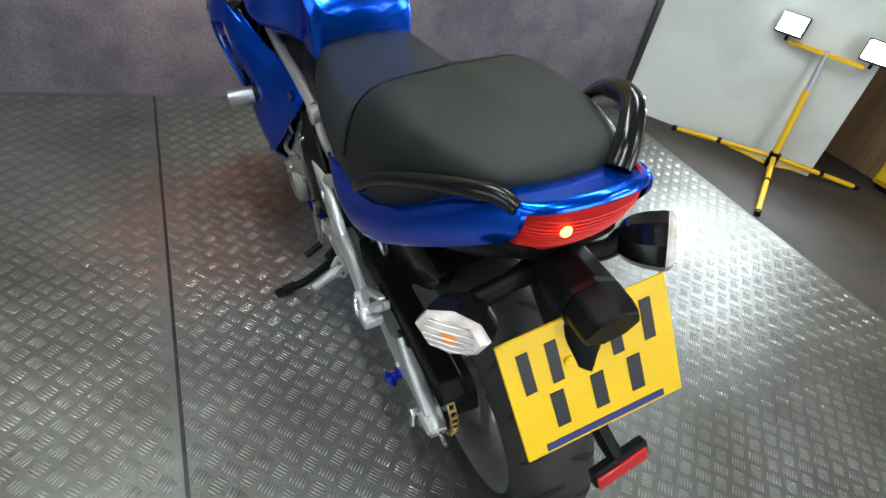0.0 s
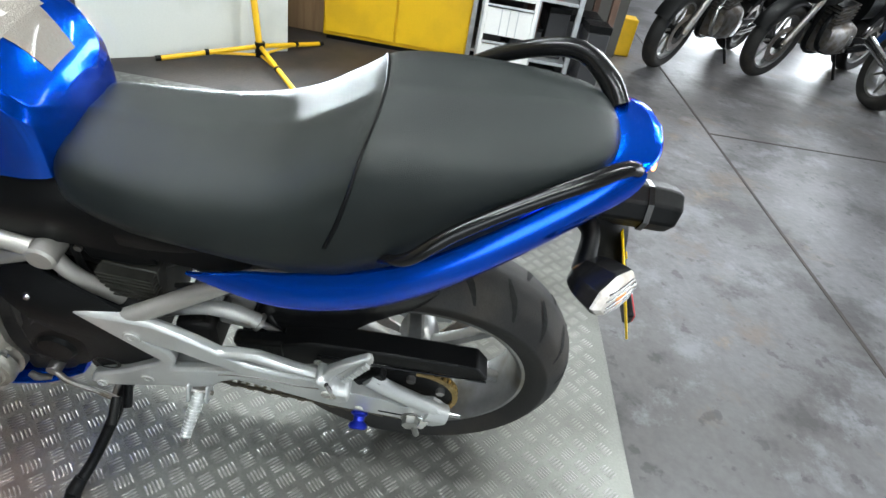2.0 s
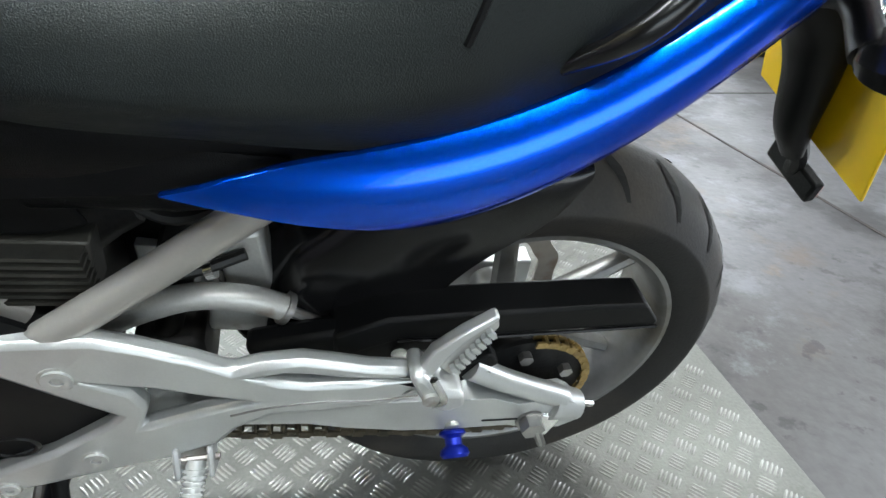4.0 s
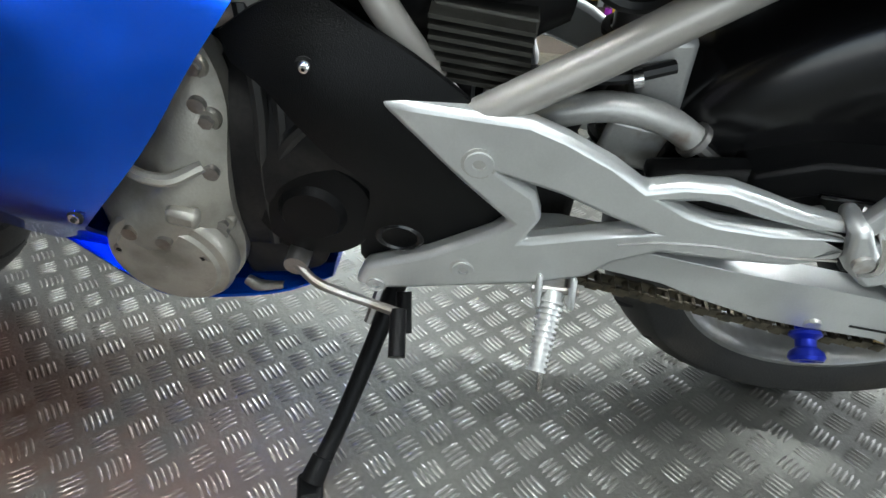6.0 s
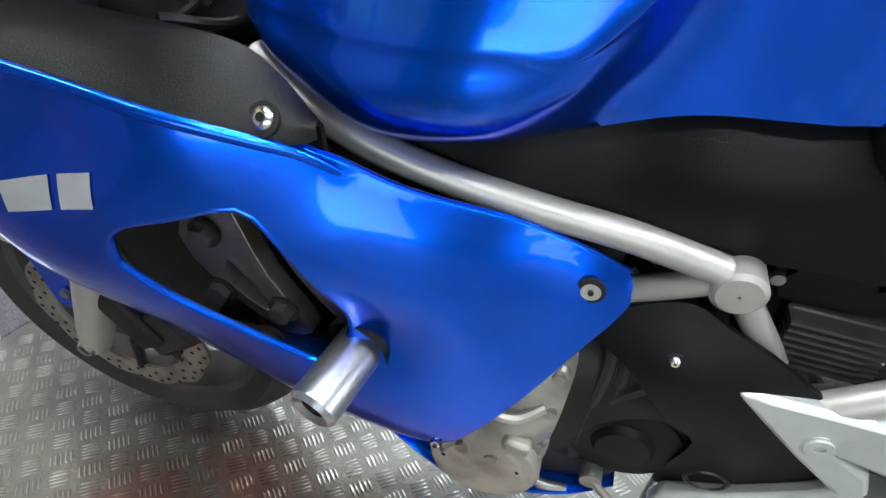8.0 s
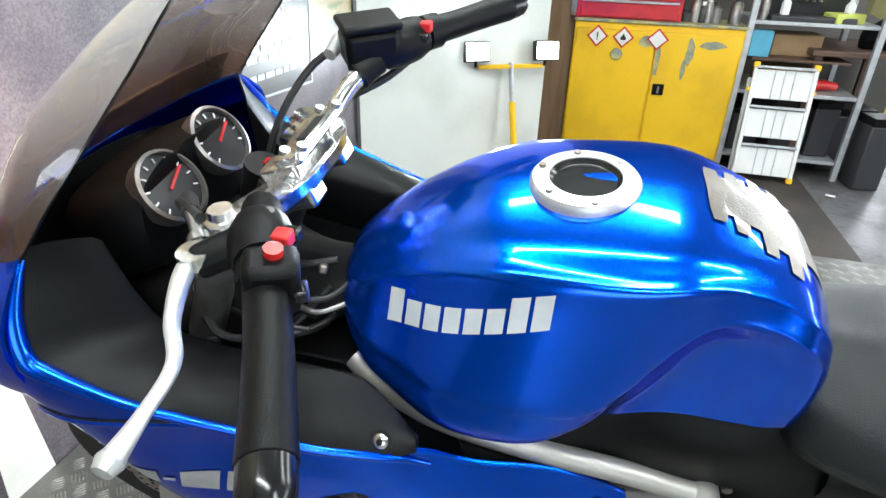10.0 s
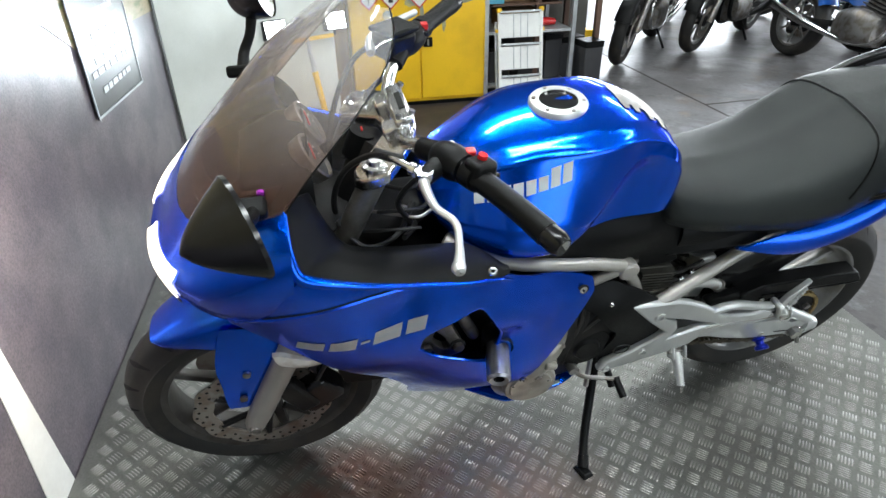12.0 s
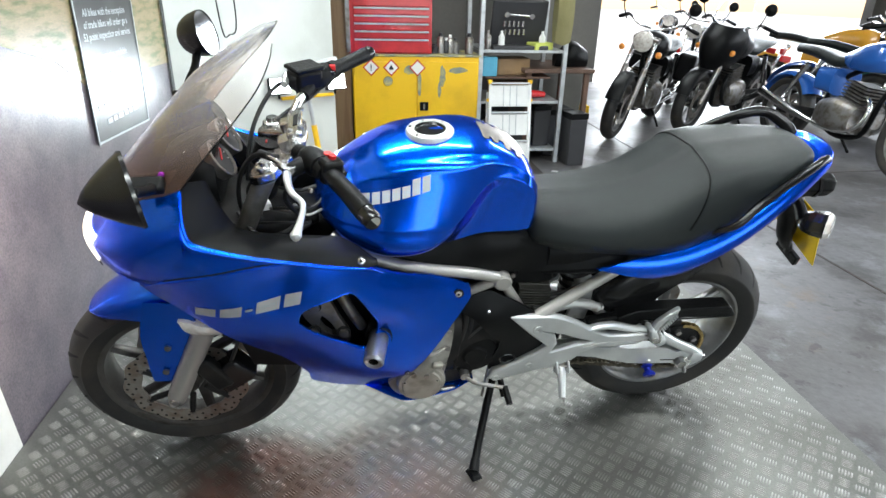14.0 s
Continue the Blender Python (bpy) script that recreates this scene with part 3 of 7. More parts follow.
for sgn in (-1, 1):
    lm = pose(0.045 + 0.105 * sgn, 0.075 - 0.165 * sgn, 0.675, 12, 0, 118)
    lp = part("lamp_head", box(0.13, 0.05, 0.10, lm), M_BLACK, tri, "black LED lamp head", bevel=0.006)
    part("led_panel", box(0.115, 0.004, 0.085, lm @ Matrix.Translation((0, 0.0275, 0))), M_LED, lp, "lit white LED panel")
    area("led_light", RZ @ Matrix.Translation((2.28, 1.14, 0)) @ lm @ pose(0, 0.034, 0, 90, 0, 0) , 0.11, 0.08, LED_W, (0.82, 0.93, 1.0))
    part("lamp_bracket", rod((0.045 + 0.105 * sgn, 0.075 - 0.165 * sgn, 0.6), (0.045 + 0.105 * sgn, 0.075 - 0.165 * sgn, 0.64), 0.008), M_BLACK, tri)

# ---- yellow cabinet and tool chest ----
CABP = 2.88
cb = thing("hazard_cabinet", "worn yellow steel hazard cabinet with two doors and paint smears", "cabinet", RZ @ Matrix.Translation((CABP, 0.475, -0.003)))
part("body", box(0.44, 0.93, 0.76, Matrix.Translation((0.225, 0, 0.41))), M_CABYEL, cb, bevel=0.006)
part("base", box(0.40, 0.89, 0.03, Matrix.Translation((0.225, 0, 0.015))), M_BLACK, cb)
part("top", box(0.46, 0.945, 0.014, Matrix.Translation((0.225, 0, 0.797))), M_SMEAR, cb, "paint-smeared grey-green top", bevel=0.003)
for s in (-1, 1):
    dr = part("door", box(0.016, 0.445, 0.70, Matrix.Translation((-0.003, s * 0.228, 0.405))), M_CABYEL, cb, bevel=0.004)
    part("hinge", rod((-0.008, s * 0.452, 0.15), (-0.008, s * 0.452, 0.66), 0.006, 8), M_CABYEL, dr)
part("lock", box(0.016, 0.062, 0.062, Matrix.Translation((-0.018, -0.055, 0.44))), M_BLACK, cb, "black recessed latch", bevel=0.004)
part("latch_bar", box(0.01, 0.012, 0.04, Matrix.Translation((-0.028, -0.055, 0.44))), M_STEEL, cb)
part("vent", spin([(0.001, 0), (0.034, 0), (0.03, 0.012), (0.001, 0.014)], pose(-0.012, 0.21, 0.62, 0, 0, 180), 16), M_SMEAR, cb, "grey smeared oval patch")
for y, z, w, h in ((-0.19, 0.66, 0.05, 0.16), (0.05, 0.70, 0.10, 0.07), (-0.30, 0.70, 0.16, 0.05), (-0.02, 0.60, 0.03, 0.2), (0.33, 0.72, 0.12, 0.035), (-0.17, 0.56, 0.03, 0.12)):
    rnd = random.Random(int(1000 * (y + z)))
    ring = [(y + w / 2 * math.cos(a) * rnd.uniform(0.7, 1.1), z + h / 2 * math.sin(a) * rnd.uniform(0.7, 1.1)) for a in np.linspace(0, 6.28, 14, endpoint=False)]
    part("paint_smear", bm_from([(-0.0125, a, b) for a, b in ring], [tuple(range(14))]), M_SMEAR, cb, "smeared grey-green paint", smooth=0)
for y in (0.33, 0.185, -0.005):
    st = part("hazard_label", box(0.003, 0.085, 0.085, pose(-0.0135, y, 0.715, 45, 0, 0)), M_RED, cb, "red-edged white hazard diamond", smooth=0)
    part("label_field", box(0.003, 0.068, 0.068, pose(-0.0155, y, 0.715, 45, 0, 0)), M_WHITE, st, smooth=0)
    if y > 0.3:
        part("label_mark", box(0.003, 0.008, 0.03, Matrix.Translation((-0.0175, y, 0.722))), M_INK, st, smooth=0)
        part("label_mark", box(0.003, 0.008, 0.008, Matrix.Translation((-0.0175, y, 0.697))), M_INK, st, smooth=0)
    elif y > 0.1:
        part("label_mark", bm_from([(-0.0175, y + a, 0.70 + b) for a, b in ((-0.014, 0), (0.014, 0), (0.016, 0.012), (0.008, 0.022), (0, 0.038), (-0.009, 0.02), (-0.016, 0.012))], [tuple(range(7))]), M_INK, st, "black flame mark", smooth=0)

tc = thing("tool_chest", "red steel tool chest with silver-edged drawers on the cabinet", "tool chest", RZ @ Matrix.Translation((CABP + 0.05, 0.66, 0.801)))
part("body", box(0.30, 0.60, 0.42, Matrix.Translation((0.16, 0, 0.21))), M_TOOLRED, tc, bevel=0.006)
part("side_rail", box(0.02, 0.03, 0.4, Matrix.Translation((0.0, 0.30, 0.21))), M_STEEL, tc)
for i, (z, h) in enumerate(((0.055, 0.09), (0.132, 0.045), (0.184, 0.045), (0.236, 0.045), (0.288, 0.045), (0.35, 0.06))):
    dr = part("drawer", box(0.014, 0.54, h, Matrix.Translation((0.004, -0.01, z))), M_TOOLRED, tc, bevel=0.003)
    part("drawer_pull", box(0.014, 0.53, 0.012, Matrix.Translation((-0.008, -0.01, z + h / 2 - 0.004))), M_GALV, dr, "silver drawer edge", bevel=0.002)
for y, r, h, m in ((0.285, 0.03, 0.13, M_STEEL), (0.215, 0.026, 0.12, M_STEEL), (0.245, 0.025, 0.1, M_DARKTUB), (0.175, 0.03, 0.1, M_STEEL), (0.07, 0.033, 0.13, M_STEEL), (0.33, 0.045, 0.06, M_DARKTUB)):
    cn = thing("spray_can", "used metal spray can standing on the cabinet top", "can", RZ @ Matrix.Translation((CABP + 0.10 + r, y, 0.801)), "cans on the cabinet")
    part("can", spin([(0.001, 0), (r, 0), (r, h * 0.8), (r * 0.6, h * 0.92), (0.001, h * 0.92)], pose(0, 0, 0, 0, -90, 0), 16), m, cn)
    part("cap", spin([(0.001, h * 0.92), (r * 0.5, h * 0.92), (r * 0.45, h * 1.1), (0.001, h * 1.1)], pose(0, 0, 0, 0, -90, 0), 14), M_WHITE if r < 0.03 else M_DARKTUB, cn)

# ---- folded step ladder ----
ld = thing("step_ladder", "small folded white step ladder with yellow corner caps", "step ladder", RZ @ pose(2.72, -0.215, 0.0, 0, 9, 0))
for s in (-1, 1):
    part("rail", box(0.022, 0.02, 0.63, Matrix.Translation((0, s * 0.15, 0.315))), M_WHITE, ld, bevel=0.003)
    part("rear_rail", box(0.016, 0.018, 0.56, Matrix.Translation((0.035, s * 0.165, 0.28))), M_GALV, ld, bevel=0.003)
    part("corner_cap", box(0.03, 0.03, 0.03, Matrix.Translation((0, s * 0.15, 0.63))), M_TRIPOD, ld, "yellow plastic cap", bevel=0.004)
    part("corner_cap", box(0.03, 0.03, 0.03, Matrix.Translation((0, s * 0.15, 0.015))), M_TRIPOD, ld, "yellow plastic foot", bevel=0.004)
    part("hinge", box(0.03, 0.022, 0.022, Matrix.Translation((0.01, s * 0.163, 0.50))), M_TRIPOD, ld, "yellow hinge", bevel=0.003)
for z in (0.11, 0.32, 0.53):
    st = part("tread", box(0.016, 0.28, 0.155, Matrix.Translation((0.005, 0, z))), M_WHITE, ld, bevel=0.003)
    for y in (-0.05, 0.0, 0.05):
        part("tread_rib", box(0.004, 0.006, 0.15, Matrix.Translation((-0.005, y, z))), M_GALV, st, smooth=0)
    part("cross_rail", box(0.014, 0.29, 0.014, Matrix.Translation((-0.012, 0, z + 0.09))), M_GALV, ld, bevel=0.002)

# ---- steel shelving ----
sh = thing("steel_shelving", "galvanised steel workshop shelving full of tools and boxes", "shelving", RZ)
for p, q in ((2.90, -0.64), (2.90, 0.0), (3.45, -0.64), (3.45, 0.0)):
    part("post", box(0.032, 0.032, 1.9, Matrix.Translation((p, q, 0.938))), M_GALV, sh, bevel=0.003)
for z in (0.09, 0.46, 0.83, 1.45):
    part("shelf", box(0.56, 0.62, 0.02, Matrix.Translation((3.175, -0.32, z))), M_GALV, sh, bevel=0.002)


def boxthing(name, label, cat, p, q, z, sx, sy, sz, m, rz=0, group="", lid=None):
    t = thing(name, label, cat, RZ @ pose(p, q, z, 0, 0, rz), group)
    part("body", box(sx, sy, sz, Matrix.Translation((0, 0, sz / 2))), m, t, bevel=min(sx, sy, sz) * 0.06)
    if lid:
        part("lid", box(sx * 1.03, sy * 1.03, sz * 0.12, Matrix.Translation((0, 0, sz * 1.06))), lid, t, bevel=0.002)
    return t


boxthing("cardboard_box", "brown cardboard box with a printed line on a shelf", "box", 3.12, -0.28, 0.471, 0.24, 0.30, 0.10, M_CARD, lid=M_CARD)
boxthing("cardboard_box", "brown cardboard box on the middle shelf", "box", 3.12, -0.28, 0.647, 0.2, 0.26, 0.12, M_CARD, 3)
boxthing("blue_packet", "blue and white packet standing on the shelf", "packet", 2.96, -0.08, 0.647, 0.06, 0.11, 0.14, M_CYAN)
part("shelf_inner", box(0.5, 0.5, 0.012, Matrix.Translation((3.16, -0.30, 0.64))), M_TABLE, sh, "dark wooden inner shelf")
sk = thing("socket_case", "open black socket case holding bright sockets and a spanner", "tool case", RZ @ pose(3.04, -0.30, 0.84, 0, -14, 0))
part("lid_tray", box(0.03, 0.42, 0.34, Matrix.Translation((0.03, 0, 0.17))), M_DARKTUB, sk, bevel=0.01)
part("base_tray", box(0.16, 0.42, 0.05, pose(-0.06, 0, 0.02, 0, 14, 0)), M_DARKTUB, sk, bevel=0.01)
for r in range(2):
    for i in range(5):
        part("socket", rod((0.008, 0.10 - i * 0.035 + r * 0.01, 0.10 + r * 0.06), (0.008, 0.10 - i * 0.035 + r * 0.01, 0.142 + r * 0.06), 0.009, 10), M_CHROME, sk)
part("spanner", tube([(0.006, 0.09, 0.245), (0.006, -0.08, 0.235)], 0.009, 8, 1, flat=0.5), M_CHROME, sk, "bright combination spanner")
for y in (0.1, -0.09):
    part("spanner_end", disc((0.0, y, 0.245 if y > 0 else 0.234), (1, 0, 0), 0.02, 0.012, 14), M_CHROME, sk)
boxthing("yellow_rag", "crumpled yellow-green cloth on the shelf", "cloth", 2.97, -0.46, 0.841, 0.12, 0.16, 0.05, M_RAG, 20)
bt = thing("coat", "olive work jacket hanging at the end of the shelving", "jacket", RZ @ pose(2.90, -0.60, 0.90))
part("cloth", loft([(-0.06, [(0.03, 0.0), (0.06, 0.15), (0.05, 0.3), (0.0, 0.42)]), (0, [(0.05, -0.02), (0.08, 0.15), (0.07, 0.32), (0.0, 0.46)]), (0.06, [(0.03, 0.0), (0.06, 0.15), (0.05, 0.3), (0.0, 0.42)])]), mat("olive_cloth", (0.2, 0.18, 0.08), 0.9), bt)
for q, m in ((-0.06, M_STEEL), (-0.47, M_WHITE), (-0.16, M_WHITE)):
    cn = thing("bottle", "small workshop bottle standing on the shelf", "bottle", RZ @ Matrix.Translation((2.95, q, 0.84)), "bottles on the shelf")
    part("bottle_body", spin([(0.001, 0), (0.024, 0), (0.024, 0.09), (0.01, 0.11), (0.01, 0.13), (0.001, 0.13)], pose(0, 0, 0, 0, -90, 0), 14), m, cn)
rt = thing("red_grinder", "red hand tool lying on the lower shelf", "power tool", RZ @ pose(2.98, -0.42, 0.47, 0, 0, 20))
part("tool_body", tube([(0, -0.13, 0.03), (0, 0, 0.04), (0, 0.12, 0.035)], [0.022, 0.032, 0.028], 12, 5), M_RED, rt)
part("tool_head", disc((0, 0.14, 0.0), (0, 0, 1), 0.05, 0.02, 20), M_BLACK, rt)
for i, (p, q, sx, sy, sz) in enumerate(((3.06, -0.12, 0.2, 0.16, 0.22), (3.04, -0.34, 0.2, 0.2, 0.16), (3.08, -0.52, 0.2, 0.14, 0.28), (3.3, -0.2, 0.2, 0.2, 0.3))):
    boxthing("tool_box", "dark grey plastic tool case on the low shelf", "case", p, q, 0.101, sx, sy, sz, M_DARKTUB, 5 * i, "cases on the low shelf", M_BLACK)
boxthing("dark_tub", "black plastic tub standing by the table leg", "tub", 2.86, -0.76, -0.011, 0.16, 0.14, 0.36, M_DARKTUB, 8, lid=M_BLACK)
boxthing("dark_tub", "dark plastic tub beside the shelving", "tub", 3.2, -0.70, -0.011, 0.22, 0.24, 0.34, M_DARKTUB, 3, lid=M_BLACK)
tb = thing("work_table", "dark brown wooden work table behind the shelving", "table", RZ @ Matrix.Translation((3.26, -0.62, -0.012)))
part("tabletop", box(0.7, 0.55, 0.03, Matrix.Translation((0, 0, 0.70))), M_TABLE, tb, bevel=0.004)
for p in (-0.3, 0.3):
    for q in (-0.23, 0.23):
        part("leg", box(0.04, 0.04, 0.685, Matrix.Translation((p, q, 0.3425))), M_TABLE, tb, bevel=0.003)
boxthing("jerry_can", "yellow plastic can on the floor beyond the table", "can", 3.9, -1.15, -0.011, 0.14, 0.2, 0.28, M_TRIPOD)
bj = thing("black_bag", "limp black bag lying on the table", "bag", RZ @ pose(3.12, -0.76, 0.705))
part("bag", loft([(-0.13, [(0.03, 0.0), (0.05, 0.05), (0.03, 0.10), (0.0, 0.12)]), (0, [(0.07, 0.0), (0.1, 0.08), (0.07, 0.16), (0.0, 0.19)]), (0.13, [(0.03, 0.0), (0.05, 0.05), (0.03, 0.09), (0.0, 0.10)])]), M_BLACK, bj)

# litter on the floor
for p, q, r in ((2.3, -0.25, 20), (2.6, -0.55, 70), (2.15, 0.1, 40)):
    lt = part("paper_scrap", box(0.05, 0.03, 0.003, pose(p, q, -0.002 if -1.2 < q else -0.01, 0, 0, r)), M_WHITE, None, smooth=0)
    lt.matrix_world = RZ
    tagged(lt, "scrap of white paper lying on the floor matting", "litter", "scraps on the floor")
pc = thing("purple_cap", "small purple cap lying by the ladder", "cap", RZ @ Matrix.Translation((2.66, -0.02, -0.003)))
part("cap", disc((0, 0, 0), (0, 0, 1), 0.022, 0.035, 16), M_PURPLE, pc)

# floor joints
for a, b in (((-4.9, -1.50), (7.4, -1.48)), ((2.42, -1.50), (2.72, -7.9))):
    d = Vector((b[0] - a[0], b[1] - a[1], 0))
    cj = part("floor_joint", box(d.length, 0.014, 0.003, pose((a[0] + b[0]) / 2, (a[1] + b[1]) / 2, -0.0115, 0, 0, math.degrees(math.atan2(d.y, d.x)))), M_MAT, None, smooth=0)
    cj.matrix_world = RZ
    tagged(cj, "dark dirty joint in the concrete floor", "floor joint", kind="structure")

# ---- tread plate platform ----
for name, p0, p1 in (("platform_plate", -0.627, 1.76), ("platform_plate", -2.65, -0.635)):
    slab(name, p0, p1, -0.555, 1.876, -0.0115, 0.0, M_TREAD, "scuffed aluminium five-bar tread plate forming the platform", "tread plate", bevel=0.001)
slab("platform_seam", -0.636, -0.626, -0.55, 1.87, -0.0117, -0.004, M_INK, "black gap between two tread plates", "seam")
pitch, bl, bw, bh = 0.0445, 0.033, 0.0048, 0.0013
V, Fc = [], []
ca = math.cos(radians(45))
for i in range(-70, 70):
    for j in range(-70, 70):
        cx, cy = (i - j) * pitch * ca + 0.4, (i + j) * pitch * ca + 0.6
        if not (-1.5 < cx < 1.74 and -0.53 < cy < 1.85) or abs(cx + 0.631) < 0.018:
            continue
        a = radians(45 + (90 if (i + j) % 2 else 0))
        dx, dy = math.cos(a), math.sin(a)
        for k in range(-2, 3):
            ox, oy = cx - dy * k * 0.0076, cy + dx * k * 0.0076
            n = len(V)
            l2 = bl / 2 * (1 - 0.06 * abs(k))
            for s, t, z in ((-1, 0, 0), (-0.6, -1, 0), (0.6, -1, 0), (1, 0, 0), (0.6, 1, 0), (-0.6, 1, 0), (-0.85, 0, bh), (0.85, 0, bh)):
                V.append((ox + dx * s * l2 - dy * t * bw / 2, oy + dy * s * l2 + dx * t * bw / 2, z - 0.0001))
            Fc += [(n, n + 1, n + 6), (n + 1, n + 2, n + 7, n + 6), (n + 2, n + 3, n + 7), (n + 3, n + 4, n + 7), (n + 4, n + 5, n + 6, n + 7), (n + 5, n, n + 6)]
me = bpy.data.meshes.new("tread_bars")
me.from_pydata(V, [], Fc)
me.materials.append(M_BARS)
me.shade_smooth()
bars = new("tread_bars", me)
bars.matrix_world = RZ
tagged(bars, "raised five-bar tread pattern pressed into the plates", "tread pattern", kind="stuff")

# ---- the motorcycle ----
bike = thing("motorcycle", "blue faired sports touring motorcycle leaning on its side stand, lights on", "motorcycle", pose(-0.03, 0, 0, 0, -13, -2.4))


def both(name, fn, material, parent=bike, label="", **kw):
    """A part on the near side and its mirror image on the far side."""
    a = part(name, fn(), material, parent, label, **kw)
    b = part(name, flipped(fn()), material, parent, label, **kw)
    return a, b


def formed(obs, f):
    """Gives the faces of a near and a far panel the true slope of their surface u = f(v, w)."""
    for ob, k in zip(obs, (1, -1)):
        me, face, slope = ob.data, {}, {}
        for p in me.vertices:
            u, v, w = p.co
            if abs(u - k * f(v, w)) < 2e-5:
                d = 0.002
                slope[p.index] = Vector((-k, (f(v + d, w) - f(v - d, w)) / (2 * d), (f(v, w + d) - f(v, w - d)) / (2 * d))).normalized()
        own = [Vector((0, 0, 0))] * len(me.loops)
        for q in me.polygons:
            if all(i in slope for i in q.vertices):
                for i in q.loop_indices:
                    own[i] = slope[me.loops[i].vertex_index]
        me.normals_split_custom_set(own)
    return obs


def cup(c, ahead, long_axis, a, b_, depth, seg=26, tip=0.8):
    """Half an egg: an oval rim round c, its round back towards ahead."""
    x = Vector(ahead).normalized()
    y = Vector(long_axis)
    y = (y - x * y.dot(x)).normalized()
    m = Matrix((x, y, x.cross(y))).transposed().to_4x4()
    m.translation = c
    m = m @ Matrix.Diagonal((1, a, b_, 1))
    if tip > 1:
        prof = [(1.0, -0.006), (1.02, 0.0)] + [((1 - t) ** 0.7, depth * t) for t in np.linspace(0.06, 0.995, 9)]
        return m, spin(prof, m, seg)
    prof = [(1.0, -0.006), (1.02, 0.0)] + [(math.cos(k) ** tip, depth * math.sin(k)) for k in np.linspace(0.12, 1.52, 9)]
    return m, spin(prof, m, seg)


# wheels, set a little deeper under the body
LOW, FORE = pose(0.032, 0, 0, 0, -2.1, 0), pose(0.017, 0, 0, 0, -1.2, 0)


def wheel(name, v, w, R, hw, rim_r, label, spokes, tread, paint):
    wh = new(name)
    wh.parent = bike
    wh["label"] = label
    wh.matrix_local = FORE if v > 1 else LOW
    m = Matrix.Translation((0, v, w))
    prof = [(rim_r - 0.008, -hw * 0.72), (rim_r + 0.012, -hw * 0.90), (rim_r + (R - rim_r) * 0.42, -hw), (R - 0.040, -hw * 0.94), (R - 0.016, -hw * 0.66), (R - 0.004, -hw * 0.32), (R, 0)]
    half = cr(prof, 4)
    full = [tuple(p) for p in half] + [(r, -x) for r, x in half[::-1][1:]]
    part("tyre", spin(full, m, 72), M_RUBBER, wh, "worn black road tyre")
    rp = [(rim_r, -hw * 0.74), (rim_r + 0.004, -hw * 0.80), (rim_r - 0.006, -hw * 0.80), (rim_r - 0.014, -hw * 0.70), (rim_r - 0.018, -hw * 0.35), (rim_r - 0.022, 0)]
    rim = part("rim", spin(rp + [(r, -x) for r, x in rp[::-1][1:]], m, 64), paint, wh, "silver cast wheel rim with road grime")
    part("hub", spin([(0.001, -0.075), (0.03, -0.075), (0.04, -0.05), (0.045, 0), (0.04, 0.05), (0.03, 0.075), (0.001, 0.075)], m, 28), paint, wh)
    for i in range(spokes):
        a0 = 2 * math.pi * i / spokes + 0.3
        p0, p1 = polar(0.036, a0, (v, w)), polar(rim_r - 0.016, a0 + 0.12, (v, w))
        part("spoke", tube([(0, *p0), (0, *p1)], [0.014, 0.0105], 8, 1, flat=1.3), paint, wh)
    g = bmesh.new()
    for i in range(tread):
        for s in (-1, 1):
            rows = []
            for k, x in enumerate(np.linspace(0.12, 0.86, 7)):
                r = np.interp(x * hw, -half[::-1, 1][:16], half[::-1, 0][:16]) + 0.0012
                a = 2 * math.pi * (i + (0.5 if s > 0 else 0)) / tread + 0.16 * x ** 1.3
                wd = 0.0085 * (1 - abs(k - 3) / 4.5)
                rows.append([(s * x * hw, *polar(r, a - wd / R, (v, w))), (s * x * hw, *polar(r, a + wd / R, (v, w)))])
            grid(rows, bm=g)
    tagged(part("tread_groove", g, M_RECESS, wh, "dark curved tread grooves", smooth=0), kind="stuff")
    return wh


FW, RW = (1.366, 0.293), (0.000, 0.308)
front = wheel("front_wheel", *FW, 0.291, 0.058, 0.216, "grimy dark six-spoke front wheel with twin petal discs", 6, 22, M_DARKRIM)
rear = wheel("rear_wheel", *RW, 0.306, 0.078, 0.218, "silver cast rear wheel with worn road tyre", 6, 22, M_RIM)


def petal(c, r, x, n=11, depth=0.005, holes=True):
    """A wave-edged brake disc with drillings."""
    N = n * 10
    outer = [polar(r * (1 + 0.022 * math.cos(n * a)), a) for a in np.linspace(0, 2 * math.pi, N, endpoint=False)]
    inner = [polar(r * 0.72 * (1 + 0.02 * math.cos(n * a)), a) for a in np.linspace(0, 2 * math.pi, N, endpoint=False)]
    rows = [[(x + d, c[0] + p[0], c[1] + p[1]) for p in ring] for d, ring in ((0, inner), (0, outer), (depth, outer), (depth, inner), (0, inner))]
    return grid(rows, True)


